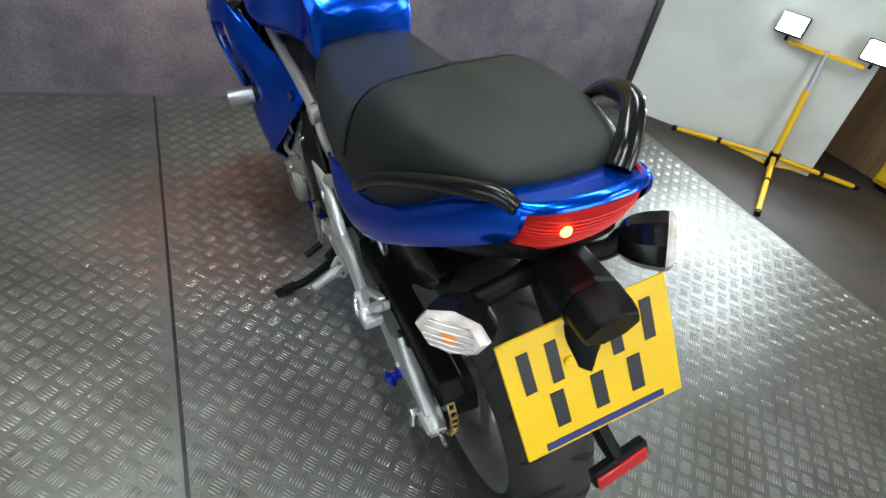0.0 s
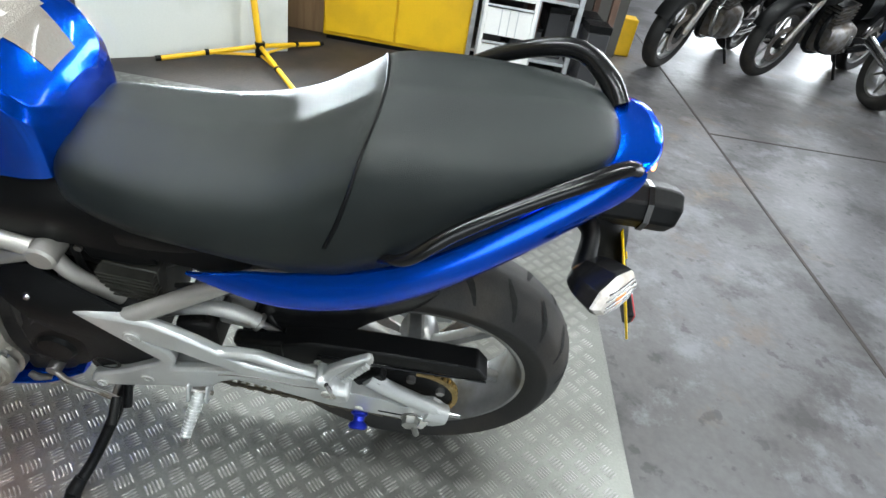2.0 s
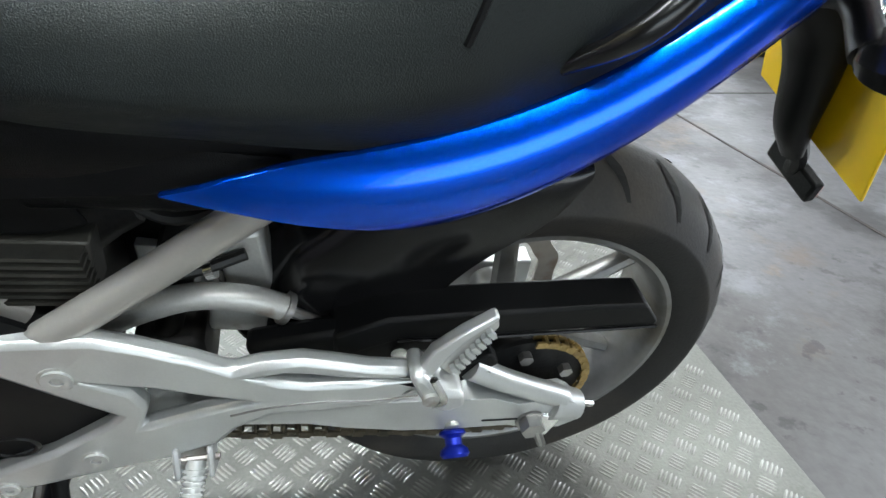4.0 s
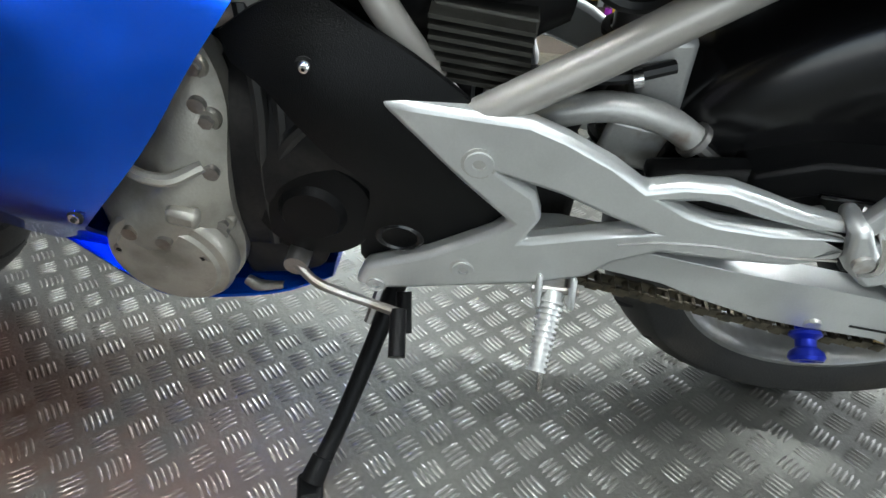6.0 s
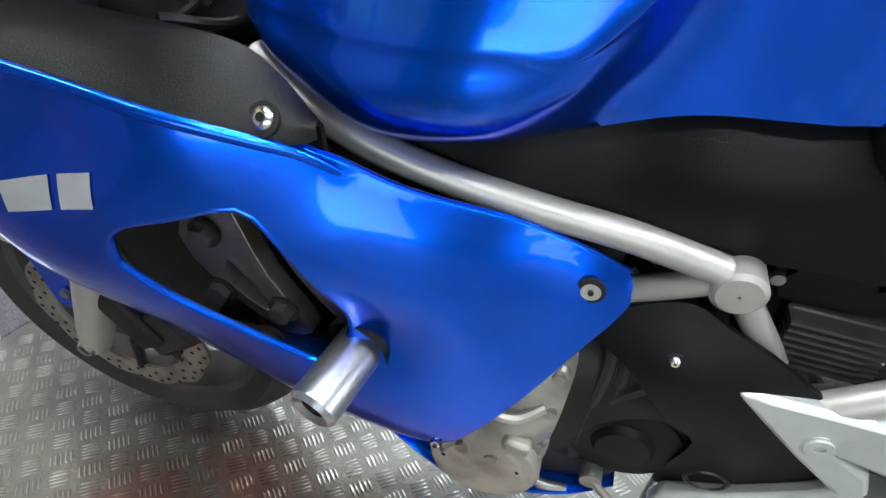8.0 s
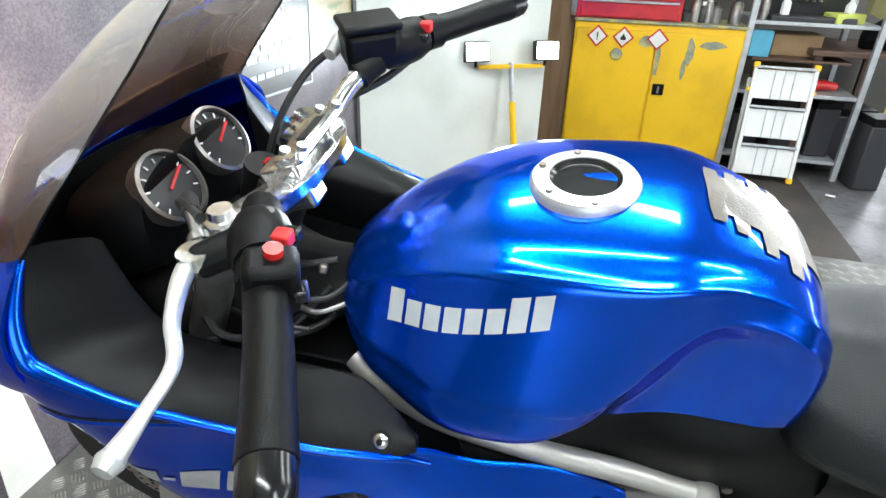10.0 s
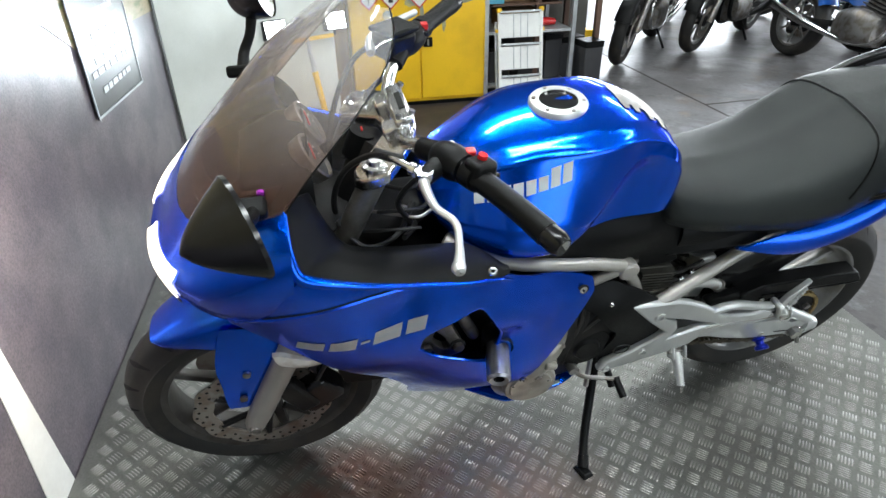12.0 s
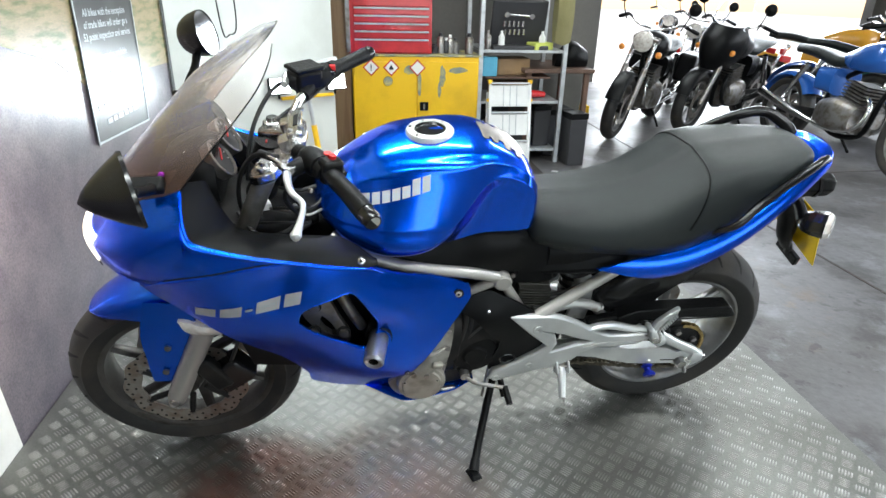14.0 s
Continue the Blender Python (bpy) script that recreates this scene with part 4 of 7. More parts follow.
for s in (-1, 1):
    d = part("brake_disc", petal(FW, 0.15, s * 0.072 - 0.0025), M_DISC, front, "drilled wave-edge brake disc")
    for i in range(6):
        a = i * math.pi / 3 + 0.4
        part("disc_arm", rod((s * 0.068, *polar(0.045, a, FW)), (s * 0.071, *polar(0.113, a + 0.18, FW)), 0.008, 8), M_DARKENG, front)
        part("disc_button", disc((s * 0.072 - 0.004, *polar(0.113, a + 0.18, FW)), (1, 0, 0), 0.009, 0.008, 12), M_STEEL, front)
    hb = bmesh.new()
    for i in range(44):
        for rr in ((0.138,) if i % 2 else (0.124, 0.145)):
            disc((s * 0.072 + s * 0.0028, *polar(rr, i * math.pi / 22, FW)), (s, 0, 0), 0.0036, 0.0005, 8, hb)
    part("drilled_ring", hb, M_RECESS, front, "rows of small drilled holes", smooth=0)
part("rear_disc", petal(RW, 0.11, 0.085), M_DISC, rear)
part("sprocket", spin([(0.04, -0.102), (0.082, -0.102), (0.082, -0.096), (0.04, -0.096), (0.04, -0.102)], Matrix.Translation((0, *RW)), 44), M_DARKENG, rear, "dark rear sprocket")
part("cush_drive", spin([(0.001, -0.10), (0.05, -0.10), (0.058, -0.08), (0.06, -0.04)], Matrix.Translation((0, *RW)), 28), M_DARKENG, rear)
for i in range(5):
    part("sprocket_bolt", disc((-0.112, *polar(0.058, i * 1.2566 + 0.2, RW)), (1, 0, 0), 0.009, 0.012, 6), M_STEEL, rear)

# chain: a run under the swingarm and the wrap round the sprocket
ch = bmesh.new()
line = [(-0.108, 0.44, 0.332), (-0.108, 0.33, 0.305), (-0.106, 0.216, 0.281), (-0.102, 0.092, 0.252), (-0.094, -0.02, 0.234)]
L_ = cr(line, 10)
acc = np.r_[0, np.cumsum(np.linalg.norm(np.diff(L_, axis=0), axis=1))]
for i, s in enumerate(np.arange(0, acc[-1], 0.0158)):
    p = [np.interp(s, acc, L_[:, k]) for k in range(3)]
    for o in (-0.006, 0.006):
        box(0.003, 0.0135, 0.011, pose(p[0] + o + (0.002 if i % 2 else 0) * (1 if o > 0 else -1), p[1], p[2], 14), ch)
    rod((p[0] - 0.009, p[1] + 0.008, p[2] + 0.002), (p[0] + 0.009, p[1] + 0.008, p[2] + 0.002), 0.004, 6, ch)
part("chain", ch, M_CHAIN, bike, "oily drive chain", smooth=30)
cg = bmesh.new()
for a in np.arange(math.radians(95), math.radians(262), 0.185):
    y, z = polar(0.084, a, RW)
    for o in (-0.108, -0.096):
        box(0.003, 0.0125, 0.010, pose(o, y, z, math.degrees(a) + 90), cg)
    rod((-0.11, *polar(0.084, a + 0.09, RW)), (-0.094, *polar(0.084, a + 0.09, RW)), 0.004, 6, cg)
part("chain_wrap", cg, M_GOLD, rear, "gold-coloured chain round the sprocket", smooth=30)

# swingarm
def plate(outline, u, thick, holes=()):
    return sheet(outline, lambda v, w: u, thick, 0.05, holes, 1)


ARM = [(0.44, 0.378), (0.38, 0.382), (0.30, 0.370), (0.232, 0.359), (0.167, 0.350), (0.113, 0.345), (0.05, 0.336), (0.018, 0.318), (-0.042, 0.321), (-0.058, 0.308), (-0.074, 0.288), (-0.069, 0.266), (-0.049, 0.255), (-0.016, 0.257), (0.025, 0.274), (0.104, 0.281), (0.156, 0.289), (0.222, 0.309), (0.267, 0.327), (0.47, 0.365)]
arm = part("swingarm", plate(ARM, -0.123, 0.030), M_ALU, bike, "silver box-section swingarm", bevel=0.010)
part("arm_brace", tube([(-0.110, 0.085, 0.388), (-0.112, 0.040, 0.357), (-0.112, -0.045, 0.307)], [0.016, 0.015, 0.015], 12, 5), M_ALU, arm, "silver brace over the swingarm end")
part("arm_end", tube([(-0.110, -0.03, 0.298), (-0.110, -0.07, 0.284)], [0.024, 0.020], 16, 1), M_ALU, arm)
part("adjuster_bolt", rod((-0.108, -0.07, 0.284), (-0.104, -0.099, 0.270), 0.0045, 8), M_CHROME, arm)
part("axle_washer", disc((-0.121, -0.004, 0.281), (-1, 0, 0), 0.019, 0.005, 20), M_STEEL, arm)
part("axle_nut", disc((-0.125, -0.004, 0.281), (-1, 0, 0), 0.0155, 0.016, 6), M_BOLT, arm)
part("adjuster_plate", box(0.007, 0.030, 0.044, pose(-0.126, -0.024, 0.272, 18)), M_CHROME, arm, bevel=0.003)
part("axle_pin", rod((-0.136, -0.010, 0.276), (-0.142, -0.020, 0.252), 0.006, 8), M_BOLT, arm)
part("slot_line", tube([(-0.1235, 0.06, 0.292), (-0.1235, 0.0, 0.285), (-0.1235, -0.04, 0.277)], 0.0014, 6, 4), M_RECESS, arm, "dark adjuster slot")
part("weld_rust", disc((-0.119, 0.097, 0.290), (-1, 0, -0.4), 0.009, 0.006, 14), M_RUSTALU, arm)
part("paddock_bobbin", spin([(0.001, -0.004), (0.010, -0.004), (0.010, 0.003), (0.0155, 0.005), (0.017, 0.009), (0.0105, 0.014), (0.0105, 0.022), (0.017, 0.027), (0.0185, 0.033), (0.016, 0.037), (0.008, 0.037), (0.007, 0.033), (0.001, 0.033)], pose(-0.115, 0.094, 0.272, 0, 152, 0), 22), M_BLUEANOD, arm, "blue anodised paddock stand bobbin")
part("swingarm_far", plate([(0.47, 0.40), (0.208, 0.362), (0.013, 0.335), (-0.07, 0.33), (-0.07, 0.28), (0.003, 0.27), (0.234, 0.335), (0.47, 0.36)], 0.110, 0.035), M_ALU, bike, bevel=0.008)
# dark metal colour stands in for the shade behind the foot plate opening
part("shaded_arm_cross", box(0.20, 0.07, 0.09, pose(0.02, 0.40, 0.385)), M_DARKENG, bike, bevel=0.01)
part("axle", rod((-0.11, 0, 0.29), (0.16, 0, 0.30), 0.011), M_STEEL, bike)

# chain guard and hugger
part("chain_guard", plate([(0.235, 0.470), (0.180, 0.490), (0.083, 0.488), (-0.03, 0.485), (-0.098, 0.481), (-0.121, 0.452), (-0.119, 0.444), (0.02, 0.451), (0.10, 0.452), (0.172, 0.457), (0.235, 0.435)], -0.121, 0.045), M_BLACK, bike, "flat black chain guard", bevel=0.005)
part("guard_flange", tube([(-0.122, 0.172, 0.458), (-0.122, 0.08, 0.4525), (-0.122, -0.119, 0.446)], 0.0022, 6, 4), M_GLOSSBLACK, bike)
rows = []
for a in np.linspace(radians(16), radians(92), 30):
    dg = math.degrees(a)
    r = np.interp(dg, [16, 40, 60, 92], [0.350, 0.362, 0.352, 0.330])
    hw = np.interp(dg, [16, 45, 75, 92], [0.094, 0.098, 0.094, 0.086])
    low = np.interp(dg, [16, 39, 55, 70, 82, 88, 92], [0.19, 0.195, 0.215, 0.236, 0.254, 0.272, 0.310])
    drop = r - low
    ring = [(-hw, low), (-hw * 1.02, r - drop * 0.6), (-hw * 0.96, r - drop * 0.28), (-hw * 0.72, r - drop * 0.07), (0, r), (hw * 0.72, r - drop * 0.07), (hw * 0.96, r - drop * 0.28), (hw * 1.02, r - drop * 0.6), (hw, low)]
    rows.append([(u, *polar(rr, a, RW)) for u, rr in cr(ring, 3)])
part("rear_hugger", thicken(grid(rows), 0.003), M_GLOSSBLACK, bike, "satin black hugger mudguard over the rear tyre", smooth=50).matrix_local = LOW
part("hugger_arm", plate([(0.32, 0.46), (0.20, 0.475), (0.13, 0.47), (0.12, 0.435), (0.2, 0.41), (0.30, 0.40)], -0.118, 0.03), M_BLACK, bike, bevel=0.008)
for y, z in ((0.170, 0.443), (0.069, 0.381)):
    part("guard_bolt", disc((-0.122 if y > 0.1 else -0.117, y, z), (-1, 0, 0), 0.0085, 0.004, 16), M_CHROME, bike)
part("undertail", loft([(-0.21, [(0.02, 0.82), (0.06, 0.83), (0.05, 0.85), (0, 0.86)]), (-0.1, [(0.05, 0.745), (0.10, 0.77), (0.10, 0.82), (0, 0.83)]), (0.1, [(0.06, 0.645), (0.11, 0.66), (0.12, 0.72), (0, 0.72)]), (0.3, [(0.06, 0.60), (0.10, 0.62), (0.11, 0.70), (0, 0.72)]), (0.46, [(0.05, 0.60), (0.09, 0.62), (0.1, 0.70), (0, 0.72)])]), M_BLACK, bike, "black plastic undertail")

block = part("arm_block", box(0.022, 0.060, 0.024, pose(-0.104, 0.083, 0.386, -33)), M_BLACK, bike, "black guard block on the swingarm", bevel=0.004)

# silver foot plates with their openings
ALU_OUT = [(0.553, 0.528), (0.520, 0.5255), (0.470, 0.522), (0.428, 0.521), (0.399, 0.511), (0.354, 0.490), (0.326, 0.472), (0.299, 0.481), (0.263, 0.484), (0.235, 0.477), (0.200, 0.467), (0.166, 0.462), (0.150, 0.447), (0.150, 0.428), (0.192, 0.407), (0.247, 0.402), (0.297, 0.401), (0.331, 0.381), (0.352, 0.356), (0.404, 0.333), (0.457, 0.319), (0.520, 0.303), (0.556, 0.297), (0.583, 0.302), (0.571, 0.331), (0.508, 0.358), (0.449, 0.397), (0.434, 0.413), (0.477, 0.450), (0.503, 0.476)]
ALU_H1 = [(0.434, 0.462), (0.395, 0.453), (0.351, 0.436), (0.316, 0.425), (0.360, 0.413), (0.410, 0.395), (0.418, 0.393), (0.405, 0.423), (0.415, 0.450)]
ALU_H2 = [(0.304, 0.461), (0.280, 0.466), (0.258, 0.463), (0.229, 0.456), (0.180, 0.449), (0.217, 0.445), (0.261, 0.446), (0.285, 0.452)]


def plate_u(v):
    """Outer face of the foot plates, standing out towards the pillion pegs."""
    return -0.146 - 0.019 * max(0.0, min(1.0, (0.47 - v) / 0.33))


def alu():
    return sheet(ALU_OUT, lambda v, w: plate_u(v), 0.020, 0.05, [ALU_H1, ALU_H2], 1)


near, far = both("foot_plate", alu, M_ALU, label="silver cast foot plate with two openings", bevel=0.006)
part("plate_line", tube([(plate_u(v) - 0.0004, v, w) for v, w in ((0.335, 0.406), (0.30, 0.416), (0.25, 0.421), (0.20, 0.419), (0.155, 0.424))], 0.0013, 6, 5), M_STEEL, near, "fine joint along the arm")
for v, w, r in ((0.466, 0.476, 0.0125), (0.471, 0.343, 0.011), (0.560, 0.306, 0.009)):
    part("bolt_well", disc((plate_u(v) + 0.002, v, w), (-1, 0, 0), r * 1.25, 0.0025, 20), M_RUSTALU, near)
    part("plate_bolt", disc((plate_u(v) + 0.002, v, w), (-1, 0, 0), r, 0.005, 18, hole=r * 0.45), M_ALU, near)
    part("bolt_socket", disc((plate_u(v) + 0.0025, v, w), (-1, 0, 0), r * 0.5, 0.002, 6), M_RECESS, near)

# black frame cover, engine covers
BLK = [(0.676, 0.562), (0.64, 0.585), (0.600, 0.593), (0.568, 0.580), (0.523, 0.557), (0.475, 0.522), (0.44, 0.49), (0.42, 0.41), (0.44, 0.38), (0.52, 0.335), (0.575, 0.318), (0.575, 0.36), (0.562, 0.43), (0.590, 0.465), (0.634, 0.522), (0.668, 0.542)]
both("frame_cover", lambda: sheet(BLK, tps([(0.66, 0.58, -0.118), (0.59, 0.6, -0.11), (0.5, 0.55, -0.128), (0.6, 0.55, -0.146), (0.57, 0.43, -0.140), (0.5, 0.45, -0.140), (0.44, 0.4, -0.13), (0.52, 0.34, -0.128), (0.58, 0.33, -0.125)]), 0.006, 0.015, (), 3), M_BLACK, label="satin black frame cover")
part("bolt_well", disc((-0.1405, 0.605, 0.549), (-1, 0.0, 0.15), 0.0078, 0.003, 16), M_RECESS, bike)
part("cover_bolt", spin([(0.0015, 0.0065), (0.0035, 0.0062), (0.0052, 0.004), (0.0055, 0.0)], Matrix.Translation((-0.1415, 0.605, 0.549)) @ pose(0, 0, 0, 0, 0, 180), 16), M_CHROME, bike, "small bright dome bolt")
part("engine_block", loft([(0.48, [(0.07, 0.33), (0.11, 0.36), (0.10, 0.48), (0, 0.50)]), (0.60, [(0.08, 0.30), (0.118, 0.34), (0.118, 0.50), (0, 0.54)]), (0.75, [(0.08, 0.30), (0.125, 0.34), (0.12, 0.50), (0, 0.55)]), (0.86, [(0.06, 0.34), (0.10, 0.38), (0.10, 0.55), (0, 0.60)])]), M_DARKENG, bike, "dark engine block")
part("cylinder_head", loft([(0.66, [(0.05, 0.52), (0.075, 0.54), (0.07, 0.62), (0, 0.64)]), (0.78, [(0.08, 0.5), (0.11, 0.54), (0.10, 0.63), (0, 0.66)]), (0.92, [(0.08, 0.5), (0.11, 0.54), (0.10, 0.62), (0, 0.64)])]), M_DARKENG, bike)
ENG = [(0.700, 0.560), (0.690, 0.535), (0.684, 0.496), (0.689, 0.449), (0.697, 0.385), (0.700, 0.328), (0.716, 0.285), (0.762, 0.260), (0.806, 0.258), (0.838, 0.280), (0.852, 0.324), (0.84, 0.40), (0.78, 0.45), (0.74, 0.51), (0.715, 0.56)]
engf = tps([(0.69, 0.55, -0.12), (0.67, 0.5, -0.118), (0.69, 0.37, -0.13), (0.70, 0.32, -0.13), (0.716, 0.285, -0.135), (0.762, 0.262, -0.138), (0.81, 0.262, -0.138), (0.838, 0.28, -0.132), (0.845, 0.34, -0.125), (0.77, 0.37, -0.176), (0.74, 0.40, -0.172), (0.80, 0.36, -0.168), (0.72, 0.48, -0.145), (0.75, 0.5, -0.13), (0.73, 0.42, -0.165), (0.78, 0.45, -0.13)])
ec = part("engine_cover", sheet(ENG, engf, 0.02, 0.014, (), 3), M_ENGINE, bike, "beige-silver cast engine cover with bolts")
for v, w in ((0.756, 0.369), (0.712, 0.362), (0.789, 0.374), (0.739, 0.318), (0.791, 0.318), (0.810, 0.346), (0.705, 0.500), (0.702, 0.440), (0.703, 0.532)):
    part("cover_screw", disc((engf(v, w) + 0.002, v, w), (-1, 0, 0), 0.0075, 0.006, 14), M_STEEL, ec)
part("clutch_dome", spin([(0.064, -0.150), (0.064, -0.166), (0.060, -0.1715), (0.052, -0.1725), (0.049, -0.1765), (0.020, -0.1795), (0.001, -0.180)], Matrix.Translation((0.006, 0.766, 0.331)), 36), M_ENGINE, ec, "round raised clutch cover")
for v, w in ((0.756, 0.371), (0.789, 0.372), (0.811, 0.346), (0.793, 0.312), (0.741, 0.312), (0.727, 0.345)):
    part("dome_screw", disc((-0.1655, v, w), (-1, 0, 0), 0.0058, 0.0055, 14), M_BOLT, ec)
    part("screw_socket", disc((-0.170, v, w), (-1, 0, 0), 0.003, 0.0014, 6), M_RECESS, ec)
for v, w, u in ((0.703, 0.530, -0.121), (0.699, 0.486, -0.131), (0.709, 0.372, -0.139)):
    part("bolt_lug", spin([(0.011, 0.03), (0.0115, -0.004), (0.010, -0.006), (0.001, -0.006)], Matrix.Translation((u, v, w)), 16), M_ENGINE, ec)
    part("lug_bolt", disc((u - 0.005, v, w), (-1, 0, 0), 0.0065, 0.006, 6), M_STEEL, ec)
part("casting_rib", tube([(-0.150, 0.708, 0.447), (-0.166, 0.735, 0.440), (-0.166, 0.765, 0.446), (-0.150, 0.785, 0.455)], 0.006, 8, 5), M_ENGINE, ec)
part("casting_boss", box(0.016, 0.030, 0.018, pose(-0.170, 0.730, 0.402, 12)), M_ENGINE, ec, bevel=0.005)
part("embossed_ring", spin([(0.014, -0.004), (0.0165, -0.0055), (0.019, -0.004)], Matrix.Translation((-0.1385, 0.535, 0.374)) @ Matrix.Diagonal((1, 1.25, 0.9, 1)), 24), M_GLOSSBLACK, bike, "small raised emblem ring")
part("sprocket_cover", spin([(0.001, -0.138), (0.028, -0.138), (0.034, -0.131), (0.06, -0.128), (0.067, -0.118), (0.07, -0.09)], Matrix.Translation((0, 0.622, 0.385)), 36), M_BLACK, bike, "round black sprocket cover")
for i, pts in enumerate(([(-0.11, 0.66, 0.58), (-0.125, 0.655, 0.50), (-0.125, 0.665, 0.42), (-0.12, 0.67, 0.33)], [(-0.10, 0.645, 0.56), (-0.122, 0.64, 0.48), (-0.12, 0.655, 0.40)], [(-0.12, 0.59, 0.50), (-0.126, 0.63, 0.47), (-0.12, 0.66, 0.42)])):
    part("engine_hose", tube(pts, 0.007, 8, 6), M_CABLE, bike)
part("sprocket_case", sheet([(0.697, 0.345), (0.694, 0.42), (0.665, 0.458), (0.60, 0.452), (0.560, 0.405), (0.566, 0.345), (0.615, 0.318), (0.66, 0.318)], lambda v, w: -0.121, 0.02, 0.03, (), 3), M_BLACK, bike, "black sprocket case", bevel=0.006)
part("sump_side", sheet([(0.715, 0.335), (0.712, 0.272), (0.688, 0.270), (0.645, 0.280), (0.622, 0.296), (0.618, 0.33), (0.66, 0.345)], lambda v, w: -0.117, 0.02, 0.03, (), 3), M_DARKENG, bike, "dark engine sump", bevel=0.006)
part("sump_pipe", tube([(-0.128, 0.712, 0.268), (-0.132, 0.695, 0.262), (-0.131, 0.668, 0.266)], [0.006, 0.008, 0.006], 10, 4), M_STEEL, bike)
part("gear_pivot", disc((-0.115, 0.645, 0.318), (-1, 0, 0), 0.0125, 0.03, 18), M_STEEL, bike)
part("gear_lever", tube([(-0.14, 0.645, 0.318), (-0.15, 0.62, 0.30), (-0.155, 0.57, 0.285), (-0.165, 0.53, 0.283)], 0.0055, 8, 5), M_STEEL, bike)
part("shift_peg", rod((-0.16, 0.535, 0.283), (-0.205, 0.53, 0.262), 0.009, 10), M_BLACK, bike)
rg = part("regulator", box(0.03, 0.085, 0.058, pose(-0.068, 0.475, 0.548, 6)), M_FINS, bike, "finned grey regulator", bevel=0.002)
for k in range(7):
    part("regulator_fin", box(0.022, 0.084, 0.0035, pose(-0.090, 0.475, 0.522 + 0.0085 * k, 6)), M_FINS, rg)
part("airbox_panel", sheet([(0.545, 0.628), (0.53, 0.585), (0.46, 0.582), (0.425, 0.59), (0.44, 0.635)], lambda v, w: -0.082, 0.006, 0.03, (), 1), M_BLACK, bike, bevel=0.004)
part("airbox_bolt", disc((-0.084, 0.537, 0.613), (-1, 0, 0), 0.006, 0.006, 12), M_STEEL, bike)
part("shock", rod((0.01, 0.31, 0.33), (0.01, 0.33, 0.56), 0.028, 18), M_STEEL, bike, "grey rear shock absorber")
for k in range(7):
    part("shock_coil", spin([(0.030, -0.004), (0.037, -0.003), (0.037, 0.003), (0.030, 0.004)], pose(0.011, 0.311 + 0.0028 * k, 0.36 + 0.028 * k, 0, -90, 8), 18), M_DARKENG, bike)
sb = part("shock_mount", box(0.05, 0.045, 0.13, pose(-0.035, 0.312, 0.490, -4)), M_RUSTALU, bike, "welded silver bracket with rust marks", bevel=0.006)
part("mount_plate", box(0.012, 0.06, 0.05, pose(-0.062, 0.325, 0.452, 10)), M_RUSTALU, sb, bevel=0.006)
part("frame_hoop", tube([(-0.080, 0.46, 0.462), (-0.085, 0.406, 0.491), (-0.086, 0.359, 0.504), (-0.086, 0.313, 0.497), (-0.084, 0.278, 0.477)], 0.0135, 12, 6), M_RUSTALU, bike, "bent silver frame hoop")
part("hoop_end", disc((-0.084, 0.281, 0.479), (-0.02, -0.75, -0.55), 0.017, 0.006, 16), M_STEEL, bike)
part("brake_line", tube([(-0.084, 0.275, 0.472), (-0.082, 0.22, 0.435), (-0.080, 0.15, 0.398)], 0.006, 8, 5), M_STEEL, bike)
for pts, r in (([(-0.07, 0.43, 0.50), (-0.075, 0.39, 0.52), (-0.072, 0.35, 0.525), (-0.065, 0.31, 0.535)], 0.006), ([(-0.06, 0.42, 0.515), (-0.066, 0.37, 0.535), (-0.06, 0.33, 0.548)], 0.005), ([(-0.07, 0.56, 0.60), (-0.078, 0.55, 0.55), (-0.07, 0.54, 0.50), (-0.06, 0.52, 0.47)], 0.006), ([(-0.075, 0.60, 0.59), (-0.082, 0.59, 0.54), (-0.08, 0.60, 0.50)], 0.005), ([(-0.06, 0.40, 0.60), (-0.07, 0.36, 0.585), (-0.065, 0.30, 0.60)], 0.007), ([(-0.09, 0.655, 0.60), (-0.10, 0.63, 0.57), (-0.098, 0.62, 0.53), (-0.10, 0.64, 0.49)], 0.006)):
    part("wiring_hose", tube(pts, r, 8, 5), M_CABLE, bike)
for v, w in ((0.395, 0.517), (0.345, 0.527), (0.372, 0.534)):
    part("hose_clip", disc((-0.078, v, w), (0, -0.9, 0.3), 0.0085, 0.008, 12), M_CHROME, bike)
part("rear_master_cylinder", rod((-0.055, 0.40, 0.43), (-0.055, 0.37, 0.52), 0.014, 14), M_DARKENG, bike)

# frame tubes
FT = [(-0.108, 0.975, 0.773), (-0.118, 0.955, 0.763), (-0.126, 0.926, 0.745), (-0.130, 0.875, 0.718), (-0.126, 0.808, 0.692), (-0.121, 0.735, 0.672), (-0.116, 0.66, 0.655), (-0.112, 0.585, 0.632)]
both("frame_tube", lambda: tube(FT, 0.0138, 16, 6), M_FRAME, label="silver frame tube")
both("frame_tube_low", lambda: tube([(-0.104, 0.570, 0.617), (-0.109, 0.552, 0.588), (-0.104, 0.530, 0.552), (-0.088, 0.50, 0.50)], 0.0130, 12, 5), M_FRAME)
both("frame_strut", lambda: tube([(-0.110, 0.585, 0.622), (-0.102, 0.65, 0.585), (-0.095, 0.72, 0.55)], 0.013, 12, 5), M_FRAME)
both("frame_cap", lambda: spin([(0.001, -0.1275), (0.018, -0.127), (0.0225, -0.123), (0.0225, -0.085)], Matrix.Translation((0, 0.572, 0.620)), 28), M_FRAME)
